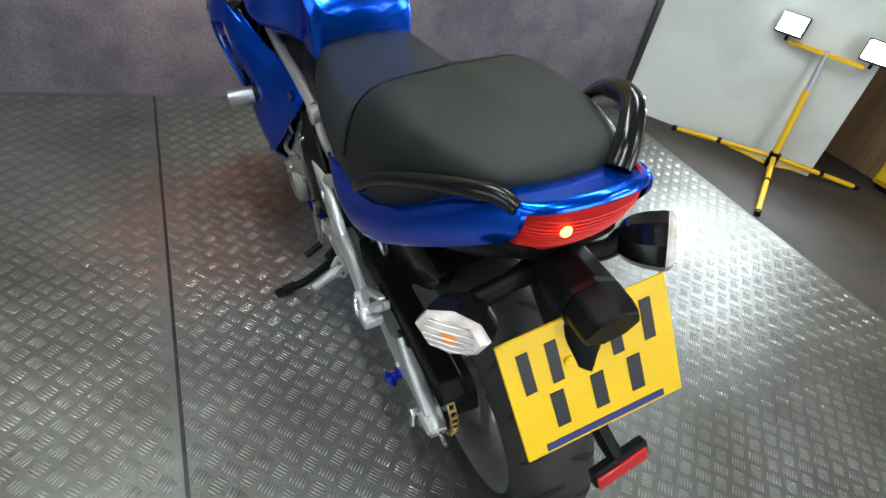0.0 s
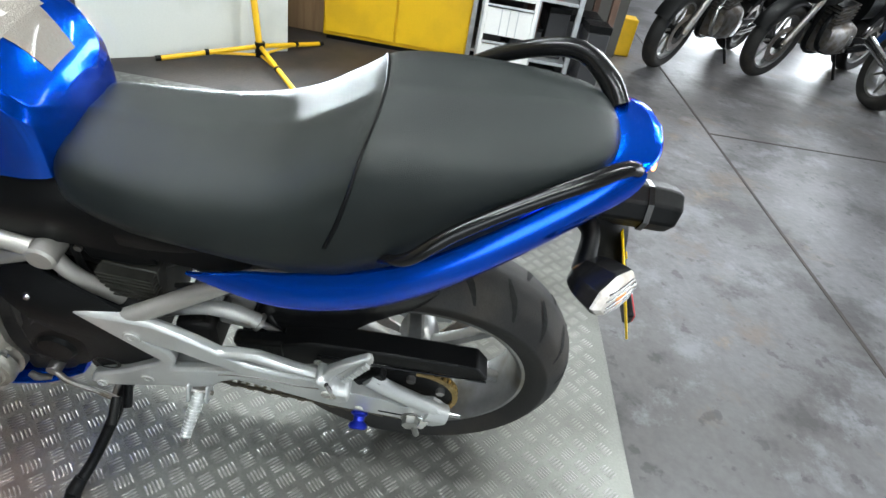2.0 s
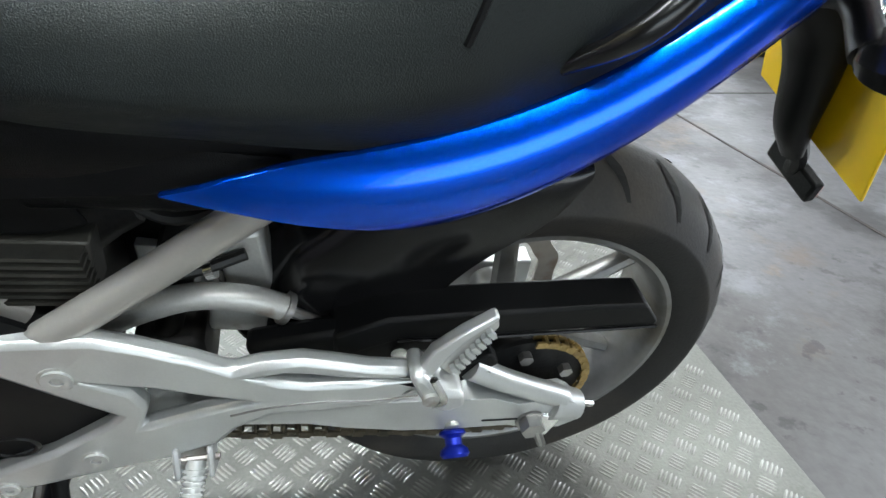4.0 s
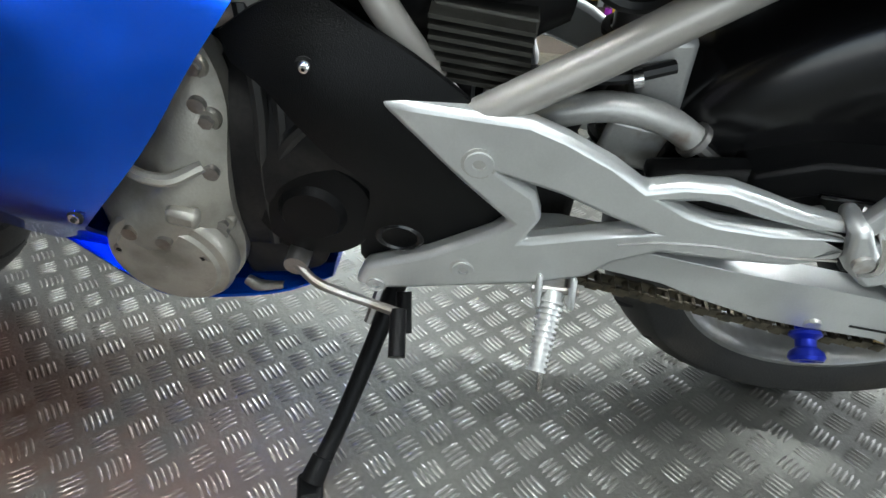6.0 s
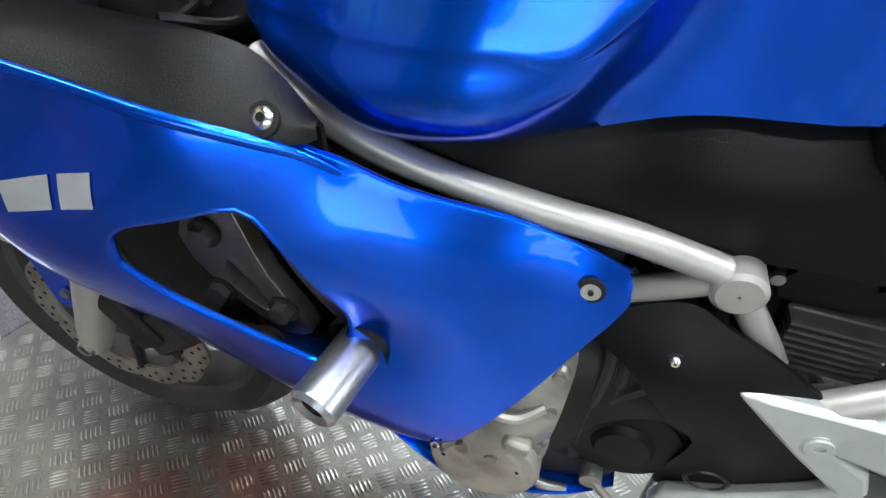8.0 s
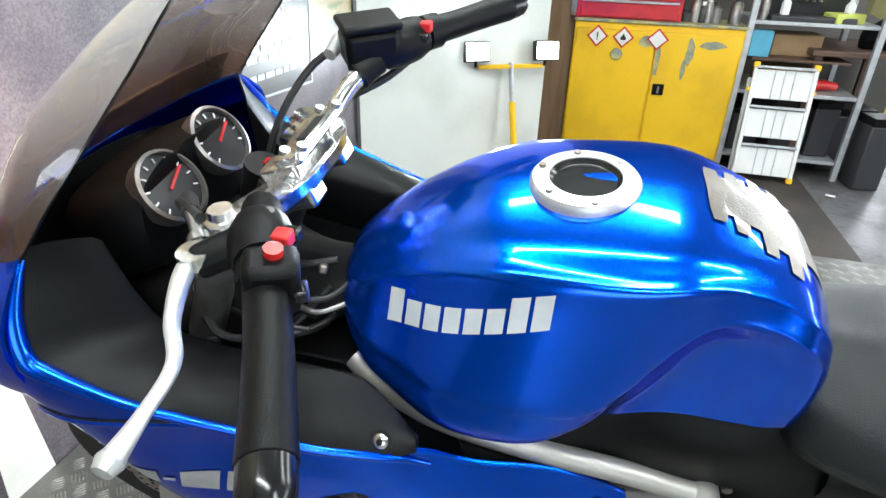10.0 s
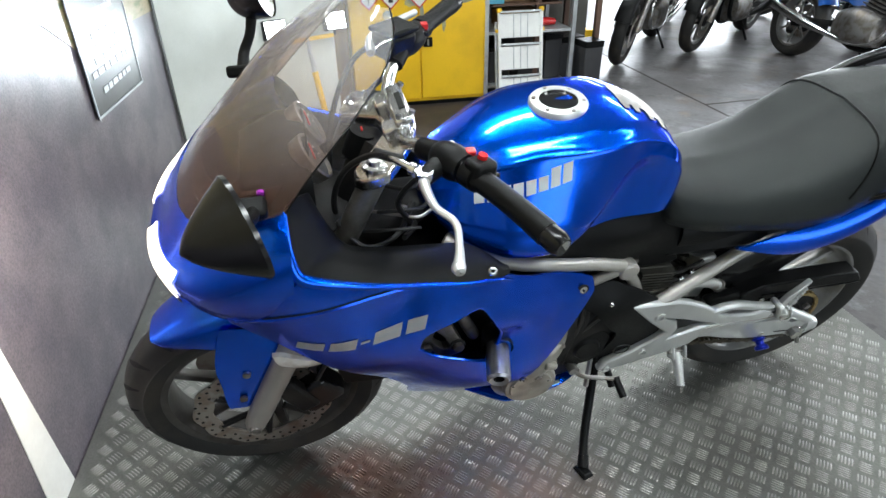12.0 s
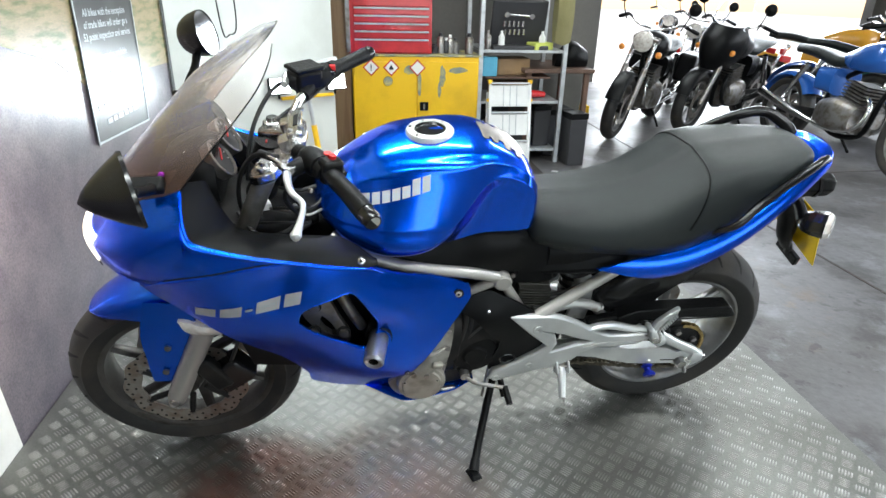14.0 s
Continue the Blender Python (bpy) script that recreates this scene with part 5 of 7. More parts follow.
both("subframe_tube", lambda: tube([(-0.130, 0.475, 0.508), (-0.120, 0.38, 0.566), (-0.112, 0.28, 0.632), (-0.105, 0.2, 0.68)], 0.0155, 14, 5), M_FRAME)
part("frame_bracket", box(0.012, 0.03, 0.02, pose(-0.105, 0.628, 0.635)), M_STEEL, bike, bevel=0.003)
SC = [(0.93, 0.728), (0.90, 0.742), (0.834, 0.750), (0.742, 0.762), (0.61, 0.772), (0.513, 0.768), (0.497, 0.735), (0.49, 0.713), (0.40, 0.69), (0.31, 0.68), (0.26, 0.675), (0.30, 0.658), (0.415, 0.640), (0.513, 0.635), (0.56, 0.635), (0.61, 0.64), (0.70, 0.655), (0.80, 0.68), (0.88, 0.705)]
scf = tps([(0.93, 0.73, -0.10), (0.74, 0.762, -0.066), (0.74, 0.738, -0.098), (0.86, 0.748, -0.08), (0.85, 0.728, -0.106), (0.52, 0.77, -0.055), (0.53, 0.745, -0.090), (0.62, 0.772, -0.06), (0.62, 0.745, -0.094), (0.5, 0.72, -0.094), (0.33, 0.67, -0.118), (0.26, 0.675, -0.122), (0.415, 0.645, -0.108), (0.55, 0.64, -0.098), (0.7, 0.66, -0.105), (0.84, 0.7, -0.112), (0.7, 0.71, -0.098)])
both("side_cover", lambda: sheet(SC, scf, 0.006, 0.02, (), 3), M_BLACK, label="matt black side cover under the tank")
part("inner_filler", loft([(0.40, [(0.03, 0.55), (0.05, 0.58), (0.05, 0.66), (0, 0.68)]), (0.5, [(0.05, 0.52), (0.065, 0.56), (0.055, 0.70), (0, 0.74)]), (0.75, [(0.05, 0.6), (0.065, 0.64), (0.055, 0.72), (0, 0.76)]), (0.95, [(0.04, 0.66), (0.06, 0.7), (0.06, 0.76), (0, 0.80)])]), M_DARKENG, bike, "dark airbox and wiring")

# tank
TANK = [
    (0.503, [(0.03, 0.785), (0.04, 0.80), (0.045, 0.815), (0.05, 0.83), (0.042, 0.845), (0.03, 0.852), (0, 0.858)]),
    (0.513, [(0.090, 0.767), (0.095, 0.79), (0.097, 0.82), (0.095, 0.845), (0.082, 0.866), (0.05, 0.876), (0, 0.882)]),
    (0.54, [(0.104, 0.765), (0.106, 0.80), (0.106, 0.84), (0.109, 0.880), (0.096, 0.903), (0.06, 0.914), (0, 0.921)]),
    (0.575, [(0.104, 0.763), (0.102, 0.81), (0.100, 0.862), (0.108, 0.899), (0.096, 0.924), (0.066, 0.938), (0, 0.946)]),
    (0.62, [(0.102, 0.761), (0.097, 0.81), (0.096, 0.862), (0.112, 0.904), (0.106, 0.938), (0.078, 0.955), (0, 0.965)]),
    (0.655, [(0.104, 0.757), (0.102, 0.799), (0.110, 0.842), (0.126, 0.881), (0.119, 0.943), (0.088, 0.962), (0, 0.972)]),
    (0.69, [(0.108, 0.749), (0.118, 0.782), (0.134, 0.813), (0.144, 0.840), (0.126, 0.941), (0.092, 0.963), (0, 0.974)]),
    (0.725, [(0.112, 0.740), (0.138, 0.765), (0.158, 0.790), (0.163, 0.818), (0.128, 0.940), (0.091, 0.962), (0, 0.974)]),
    (0.77, [(0.122, 0.730), (0.162, 0.757), (0.181, 0.785), (0.175, 0.825), (0.126, 0.939), (0.088, 0.959), (0, 0.971)]),
    (0.82, [(0.124, 0.722), (0.166, 0.752), (0.184, 0.783), (0.174, 0.825), (0.120, 0.934), (0.082, 0.952), (0, 0.963)]),
    (0.87, [(0.120, 0.722), (0.160, 0.754), (0.176, 0.785), (0.165, 0.825), (0.110, 0.918), (0.072, 0.938), (0, 0.948)]),
    (0.92, [(0.105, 0.735), (0.138, 0.765), (0.150, 0.790), (0.139, 0.825), (0.094, 0.895), (0.060, 0.913), (0, 0.922)]),
    (0.957, [(0.085, 0.760), (0.115, 0.780), (0.128, 0.800), (0.120, 0.826), (0.086, 0.872), (0.050, 0.889), (0, 0.898)]),
    (0.99, [(0.055, 0.790), (0.075, 0.803), (0.085, 0.815), (0.080, 0.832), (0.060, 0.852), (0.035, 0.862), (0, 0.870)]),
    (1.006, [(0.02, 0.805), (0.03, 0.812), (0.032, 0.82), (0.03, 0.83), (0.025, 0.836), (0.018, 0.84), (0, 0.845)]),
]


def creased(pr):
    """Straightens the flank between the knee crease and the shoulder line."""
    a, b, c, d, e, f, g = (Vector(q) for q in pr)
    return [tuple(q) for q in (a, b, c, c.lerp(d, 0.7), d, d.lerp(e, 0.25), d.lerp(e, 0.8), e, e.lerp(f, 0.35), f, f.lerp(g, 0.5) + Vector((0, 0.002)), g)]


tank_bm = loft([(v, creased(pr)) for v, pr in TANK], 4, 7)
tank_tree = BVHTree.FromBMesh(tank_bm)
tank = part("fuel_tank", tank_bm, M_BLUE, bike, "glossy metallic blue fuel tank", smooth=60)


def onto(tree, pts, axis, lift=0.001, frm=None):
    """Lays flat points along the axis onto a body."""
    d = Vector(axis)
    out = []
    for p in pts:
        hit, nor, *_ = tree.ray_cast(Vector(p) - d * 0.5, d)
        out.append((hit - d * lift) if hit else Vector(p))
    return out


def decal(tree, quad, axis, n=4, lift=0.001, m=2):
    """A thin printed patch that follows a body: its four corners, divided n times by m."""
    a, b, c, d = (Vector(q) for q in quad)
    pts = [a.lerp(b, i / n).lerp(d.lerp(c, i / n), j / m) for j in range(m + 1) for i in range(n + 1)]
    P = onto(tree, pts, axis, lift)
    return bm_from(P, [(j * (n + 1) + i, j * (n + 1) + i + 1, (j + 1) * (n + 1) + i + 1, (j + 1) * (n + 1) + i) for j in range(m) for i in range(n)])


cap = part("filler_ring", spin([(0.034, -0.004), (0.035, 0.006), (0.050, 0.005), (0.053, 0.001), (0.053, -0.008)], pose(-0.010, 0.752, 0.9715, 0, -90, 0) @ pose(0, 0, 0, 0, 0, 2), 40), M_ALU, tank, "brushed silver filler ring")
part("filler_cap", spin([(0.001, 0.001), (0.030, 0.001), (0.0345, 0.005), (0.0345, -0.004)], pose(-0.010, 0.752, 0.9715, 0, -90, 0) @ pose(0, 0, 0, 0, 0, 2), 32), M_GLOSSBLACK, tank, "black locking filler cap")
for i in range(6):
    y, x = polar(0.044, i * math.pi / 3 + 0.3)
    part("ring_screw", disc((x - 0.010, 0.752 + y, 0.9755), (0, 0, 1), 0.0035, 0.003, 10), M_STEEL, tank)
# raised lettering block on both flanks, as plain shapes
lx = np.linspace(0, 1, 9)
for s in (-1, 1):
    for i in range(8):
        a, b = lx[i] + 0.012, lx[i + 1] - 0.012
        def P(t, h):
            v, w = 0.930 - 0.164 * t, 0.853 + 0.048 * t
            return (s * 0.3, v - h * 0.05, w + h)
        hh = (0.029, 0.022, 0.022, 0.022, 0.022, 0.022, 0.031, 0.031)[i]
        part("badge_block", decal(tank_tree, [P(a, 0), P(b, 0), P(b, hh), P(a, hh)], (-s, 0, 0), 3, 0.001, 3), M_WHITEPRINT, tank, "plain silver-white badge shape", smooth=0)
# tank pad
PADS = [[(0.036, 0.590), (0.030, 0.640)], [(0.050, 0.548), (0.046, 0.590)], [(0.030, 0.513), (0.040, 0.548)]]
for (h0, v0), (h1, v1) in PADS:
    part("tank_pad", decal(tank_tree, [(-h0, v0, 1.1), (h0, v0, 1.1), (h1, v1, 1.1), (-h1, v1, 1.1)], (0, 0, -1), 6, 0.002, 4), M_PAD, tank, "grey carbon-look tank pad")
for s in (-1, 1):
    for y, h in ((0.553, 0.066), (0.577, 0.060), (0.603, 0.050), (0.624, 0.044)):
        part("pad_tooth", decal(tank_tree, [(s * 0.030, y, 1.1), (s * h, y + 0.002, 1.1), (s * h, y + 0.014, 1.1), (s * 0.030, y + 0.016, 1.1)], (0, 0, -1), 3, 0.002, 2), M_PAD, tank)

# seat
SEAT = [
    (0.528, [(0.05, 0.74), (0.065, 0.76), (0.055, 0.785), (0, 0.80)]),
    (0.505, [(0.095, 0.722), (0.108, 0.75), (0.085, 0.798), (0, 0.812)]),
    (0.43, [(0.12, 0.708), (0.132, 0.745), (0.10, 0.793), (0, 0.806)]),
    (0.33, [(0.130, 0.700), (0.148, 0.737), (0.115, 0.795), (0, 0.812)]),
    (0.23, [(0.138, 0.694), (0.157, 0.740), (0.128, 0.815), (0, 0.838)]),
    (0.15, [(0.144, 0.698), (0.162, 0.760), (0.132, 0.862), (0, 0.886)]),
    (0.10, [(0.142, 0.712), (0.158, 0.782), (0.128, 0.896), (0, 0.916)]),
    (0.02, [(0.138, 0.752), (0.150, 0.822), (0.124, 0.910), (0, 0.928)]),
    (-0.08, [(0.118, 0.825), (0.126, 0.868), (0.106, 0.920), (0, 0.938)]),
    (-0.145, [(0.094, 0.878), (0.100, 0.900), (0.080, 0.928), (0, 0.940)]),
    (-0.178, [(0.070, 0.900), (0.076, 0.912), (0.058, 0.927), (0, 0.935)]),
    (-0.194, [(0.040, 0.908), (0.044, 0.914), (0.034, 0.921), (0, 0.926)]),
    (-0.199, [(0.01, 0.912), (0.012, 0.914), (0.008, 0.916), (0, 0.918)]),
]
seat_bm = loft(SEAT, 8, 6)
seat_tree = BVHTree.FromBMesh(seat_bm)
seat = part("seat", seat_bm, M_VINYL, bike, "black vinyl dual seat with a raised pillion step", smooth=60)
# piping seam across the pillion step
sm = []
for a in np.linspace(-1, 1, 25):
    u = 0.17 * math.sin(a * 1.5) * (1 if abs(a) < 2 else 1)
    d = Vector((-math.sin(a * 1.45), 0, -math.cos(a * 1.45)))
    v0 = 0.105 + 0.045 * abs(a) ** 2
    org = Vector((0, v0, 0.76)) - d * 0.5
    hit, nor, *_ = seat_tree.ray_cast(org, d)
    if hit:
        sm.append(hit)
part("seat_seam", tube(sm, 0.0028, 6, 2), M_BLACK, seat, "stitched seam")

# tail
TAIL_OUT = [(0.348, 0.664), (0.27, 0.688), (0.19, 0.704), (0.113, 0.727), (0.03, 0.765), (-0.06, 0.824), (-0.13, 0.874), (-0.19, 0.906), (-0.222, 0.914), (-0.226, 0.895), (-0.212, 0.868), (-0.19, 0.850), (-0.12, 0.797), (-0.04, 0.745), (0.04, 0.694), (0.10, 0.658), (0.16, 0.640), (0.23, 0.643), (0.30, 0.655)]
TV = (0.345, 0.25, 0.15, 0.05, -0.05, -0.15, -0.22)
TU = np.polyfit(TV, (0.146, 0.164, 0.172, 0.170, 0.153, 0.121, 0.088), 4)
TW = np.polyfit(TV, (0.664, 0.662, 0.671, 0.718, 0.780, 0.848, 0.891), 4)


def tailf(v, w):
    """The tail panel: a long convex flank round its middle line."""
    k = min(1.3, abs(w - np.polyval(TW, v)) / 0.045)
    return float(-np.polyval(TU, v) + 0.024 * k * k)


formed(both("tail_cowl", lambda: sheet(TAIL_OUT, tailf, 0.006, 0.010, (), 3), M_BLUE, label="glossy blue tail side panel", smooth=60), tailf)
CREASE = [(-0.143, 0.06, 0.750), (-0.131, -0.03, 0.803), (-0.117, -0.10, 0.853), (-0.100, -0.16, 0.892), (-0.090, -0.20, 0.909), (-0.074, -0.230, 0.917), (-0.042, -0.247, 0.923), (0, -0.253, 0.925)]
INNER = [(-0.120, 0.06, 0.776), (-0.112, -0.03, 0.826), (-0.098, -0.10, 0.880), (-0.078, -0.155, 0.906), (-0.062, -0.182, 0.915), (-0.046, -0.195, 0.919), (-0.024, -0.201, 0.921), (0, -0.203, 0.921)]
A_, B_ = cr(CREASE, 5), cr(INNER, 5)
rows = []
for k, lift in ((-0.02, -0.004), (0.0, 0.0), (0.08, 0.004), (0.3, 0.003), (0.65, -0.001), (1.0, 0.0), (1.3, -0.012)):
    half = [tuple(a + (b - a) * k + np.array((0, 0, lift))) for a, b in zip(A_, B_)]
    rows.append(half + [(-u, v, w + 0.05 * max(0.0, -u) * -1) for u, v, w in half[::-1][1:]])
part("tail_top", thicken(grid(rows), 0.003), M_BLUE, bike, "blue tail tip round the seat end", smooth=60)
TLL = [(0.838, 0.066, -0.18, -0.216), (0.862, 0.076, -0.18, -0.233), (0.886, 0.083, -0.185, -0.246), (0.906, 0.082, -0.19, -0.251), (0.918, 0.074, -0.20, -0.252)]
tl = part("tail_lamp", thicken(wrap(TLL, 2.2, 30, (-0.95, 0.95), out=0.0005), 0.003), M_TAIL, bike, "lit red tail lamp lens")
part("tail_bulb", spin([(0.001, 0.0), (0.007, 0.0), (0.006, 0.002), (0.001, 0.0025)], pose(-0.040, -0.2475, 0.893, 0, 0, -95), 16), M_BRAKE, tl, "bright lit bulb")
rib = bmesh.new()
for i in range(9):
    z = 0.853 + i * 0.0062
    b, tipv = np.interp(z, [l[0] for l in TLL], [l[1] for l in TLL]), np.interp(z, [l[0] for l in TLL], [l[3] for l in TLL])
    line_ = []
    for a in np.linspace(-0.75, 0.75, 15):
        sn, cn_ = math.sin(a * math.pi / 2), math.cos(a * math.pi / 2)
        line_.append((math.copysign(abs(sn) ** (2 / 2.2), sn) * (b + 0.001), -0.185 + abs(cn_) ** (2 / 2.2) * (tipv + 0.185 - 0.001), z))
    tube(line_, 0.0012, 6, 1, rib)
part("lens_ribs", rib, M_TAILRIB, tl, "fine moulded lens ribs")

GRAB_L = [(-0.150, 0.082, 0.762), (-0.174, 0.045, 0.797), (-0.160, -0.005, 0.838), (-0.138, -0.07, 0.872), (-0.112, -0.147, 0.905), (-0.090, -0.195, 0.918), (-0.080, -0.215, 0.912)]
GRAB_R = [(0.150, 0.075, 0.780), (0.166, 0.035, 0.835), (0.146, -0.03, 0.900), (0.118, -0.095, 0.944), (0.104, -0.147, 0.955), (0.072, -0.187, 0.938), (0.050, -0.205, 0.915)]
for G, f in ((GRAB_L, 0.85), (GRAB_R, 1.0)):
    part("grab_rail", tube(G, [0.006, 0.009, 0.010, 0.010, 0.011, 0.010, 0.009] if f < 1 else [0.011, 0.012, 0.012, 0.013, 0.014, 0.015, 0.016], 14, 6, flat=f), M_GLOSSBLACK, bike, "gloss black grab rail")

# plate carrier, plate, rear lamps
part("plate_stalk", tube([(0, -0.17, 0.80), (0, -0.235, 0.755), (0, -0.262, 0.70), (0.006, -0.285, 0.63), (0.01, -0.31, 0.585)], [0.03, 0.034, 0.026, 0.020, 0.012], 12, 5, flat=1.3), M_BLACK, bike, "black plate carrier")
part("plate_light", tube([(-0.004, -0.19, 0.795), (-0.008, -0.25, 0.801), (-0.012, -0.302, 0.803), (-0.013, -0.318, 0.801)], [0.034, 0.034, 0.034, 0.031], 8, 2, flat=1.1), M_BLACK, bike, "black plate lamp pod", smooth=30, bevel=0.004)
part("pod_band", tube([(-0.0125, -0.27, 0.803), (-0.013, -0.278, 0.803)], 0.0352, 8, 1, flat=1.1), M_GLOSSBLACK, bike, smooth=30)
PM = pose(0.006, -0.290, 0.688, -22, -9, -2)
pl = part("rear_plate", box(0.226, 0.004, 0.178, PM), M_YELLOW, bike, "yellow rear plate with bars for its characters", bevel=0.0015)


def pbar(x, z, w, h, m=M_INK, r=0):
    part("plate_bar", box(w, 0.0015, h, PM @ pose(x, -0.0028, z, 0, r, 0)), m, pl, smooth=0)


for x in (-0.085, -0.048, 0.035, 0.08):
    pbar(x, 0.038, 0.015, 0.058)
for x in (-0.055, 0.0, 0.052):
    pbar(x, -0.030, 0.018, 0.052)
pbar(0, -0.079, 0.17, 0.010, M_BLUEINK)
part("plate_screw", disc(PM @ Vector((-0.03, -0.003, 0.03)), PM.to_3x3() @ Vector((0, -1, 0)), 0.006, 0.003, 12), M_YELLOW, pl)
part("reflector_holder", box(0.088, 0.016, 0.033, pose(0.030, -0.351, 0.546, -10, -12, 4)), M_BLACK, bike, "black reflector holder", bevel=0.004)
part("reflector", box(0.080, 0.005, 0.026, pose(0.030, -0.3605, 0.5445, -10, -12, 4)), M_RED, bike, "red rear reflector", bevel=0.002)
part("reflector_stalk", tube([(0.01, -0.31, 0.60), (0.02, -0.335, 0.57), (0.03, -0.348, 0.548)], 0.012, 8, 4), M_BLACK, bike)
for s in (-1, 1):
    ind = new("indicator")
    ind.parent = bike
    ind["label"] = "clear-lens indicator with an amber bulb on a black stalk"
    c = Vector((-0.150, -0.220, 0.768) if s < 0 else (0.128, -0.226, 0.800))
    out = Vector((s * 0.72, -0.66, 0.16)).normalized()
    part("stalk", tube([(s * 0.035, -0.19, 0.785), (s * 0.07, -0.198, 0.785), tuple(c - out * 0.045)], [0.017, 0.013, 0.016], 12, 4), M_BLACK, ind)
    mm, bm = cup(c, -out, (0.66, s * 0.72, 0.05), 0.046, 0.029, 0.055, 8, 0.7)
    part("shell", bm, M_GLOSSBLACK, ind, "black faceted shell", smooth=25)
    part("lens", spin([(1.0, -0.002), (0.97, -0.010), (0.80, -0.017), (0.001, -0.020)], mm, 8), M_LENS, ind, "clear faceted lens", smooth=25)
    for i in range(5):
        z = -0.6 + 0.3 * i
        wd = math.sqrt(1 - z * z) * 0.66
        part("lens_rib", tube([mm @ Vector((-0.019 + 0.004 * abs(z), -wd, z)), mm @ Vector((-0.0205 + 0.004 * abs(z), 0, z)), mm @ Vector((-0.019 + 0.004 * abs(z), wd, z))], 0.0016, 6, 1), M_CHROME, ind)
    part("bulb", spin([(0.001, -0.0205), (0.22, -0.0195), (0.25, -0.018)], mm @ Matrix.Diagonal((1, 1, 1.4, 1)), 12), M_ORANGE, ind, "amber bulb")

# pegs and side stand
pg = new("rider_peg")
pg.parent = bike
PEG_A, PEG_B = Vector((-0.152, 0.379, 0.330)), Vector((-0.217, 0.390, 0.286))
part("peg", tube([tuple(PEG_A), tuple(PEG_B)], [0.0105, 0.0075], 12, 1), M_ALU, pg, "ribbed alloy peg")
for i in range(13):
    k = i / 12
    part("peg_rib", disc(PEG_A.lerp(PEG_B, 0.12 + 0.86 * k), (PEG_B - PEG_A), 0.0130 - 0.0032 * k, 0.0028, 12), M_ALU, pg)
part("peg_feeler", rod((-0.215, 0.385, 0.285), (-0.224, 0.383, 0.262), 0.0035, 8), M_CHROME, pg)
part("peg_hanger", box(0.020, 0.030, 0.040, pose(-0.138, 0.381, 0.343, 0, 20, 0)), M_STEEL, pg, "worn peg hanger", bevel=0.004)
for dv in (-0.0165, 0.0165):
    part("clevis_cheek", box(0.030, 0.006, 0.034, pose(-0.152, 0.379 + dv, 0.334, 0, 32, 0)), M_ALU, pg, bevel=0.003)
part("clevis_bridge", box(0.008, 0.036, 0.012, pose(-0.143, 0.379, 0.350, 0, 32, 0)), M_ALU, pg, bevel=0.003)
part("clevis_pin", rod((-0.153, 0.355, 0.334), (-0.153, 0.402, 0.334), 0.004, 8), M_STEEL, pg)
pp = new("pillion_peg")
pp.parent = bike
BLADE = [(0.160, 0.458), (0.146, 0.490), (0.118, 0.510), (0.084, 0.519), (0.080, 0.513), (0.112, 0.498), (0.136, 0.470), (0.146, 0.446)]
RAIL = [(0.136, 0.456), (0.104, 0.494), (0.080, 0.510), (0.076, 0.492), (0.100, 0.462), (0.121, 0.436)]
part("peg", sheet(BLADE, lambda v, w: -0.166 + 0.30 * max(0, 0.13 - v), 0.014, 0.05, (), 1), M_ALU, pp, "folded alloy pillion peg", bevel=0.003)
part("peg_rubber", sheet(RAIL, lambda v, w: -0.156 + 0.25 * max(0, 0.13 - v), 0.010, 0.05, (), 1), M_RUSTALU, pp, "grooved worn peg face", bevel=0.002)
for i in range(8):
    k = i / 7
    part("peg_tooth", box(0.006, 0.005, 0.012, pose(-0.160 + 0.010 * k, 0.120 - 0.034 * k, 0.455 + 0.037 * k, -38)), M_ALU, pp)
part("peg_clevis", sheet([(0.168, 0.468), (0.155, 0.472), (0.134, 0.442), (0.112, 0.437), (0.108, 0.414), (0.128, 0.405), (0.152, 0.424)], lambda v, w: -0.178, 0.040, 0.05, (), 1), M_ALU, pp, "cast alloy peg clevis", bevel=0.006)
part("clevis_pin", disc((-0.177, 0.146, 0.437), (-1, 0, 0), 0.0085, 0.005, 16), M_RUSTALU, pp, "rusty pivot pin")
part("clevis_hook", tube([(-0.180, 0.146, 0.470), (-0.183, 0.137, 0.450), (-0.180, 0.133, 0.432), (-0.176, 0.143, 0.424)], 0.0042, 8, 5), M_CHROME, pp)
st = new("side_stand")
st.parent = bike
part("stand_leg", tube([(-0.055, 0.535, 0.285), (-0.10, 0.553, 0.225), (-0.20, 0.598, 0.115), (-0.262, 0.622, 0.078)], [0.014, 0.012, 0.011, 0.012], 10, 4), M_BLACK, st, "black steel stand leg")
part("stand_foot", box(0.050, 0.034, 0.012, pose(-0.276, 0.626, 0.072, 0, 13, 15), taper=0.7), M_BLACK, st, bevel=0.004)
part("stand_ankle", tube([(-0.245, 0.616, 0.090), (-0.270, 0.625, 0.075)], [0.013, 0.015], 10, 1), M_BLACK, st)
part("stand_spring", tube([(-0.07, 0.555, 0.27), (-0.12, 0.578, 0.20)], 0.007, 8, 1), M_STEEL, st)
part("stand_peg", rod((-0.12, 0.535, 0.265), (-0.155, 0.53, 0.235), 0.009, 10), M_BLACK, st)

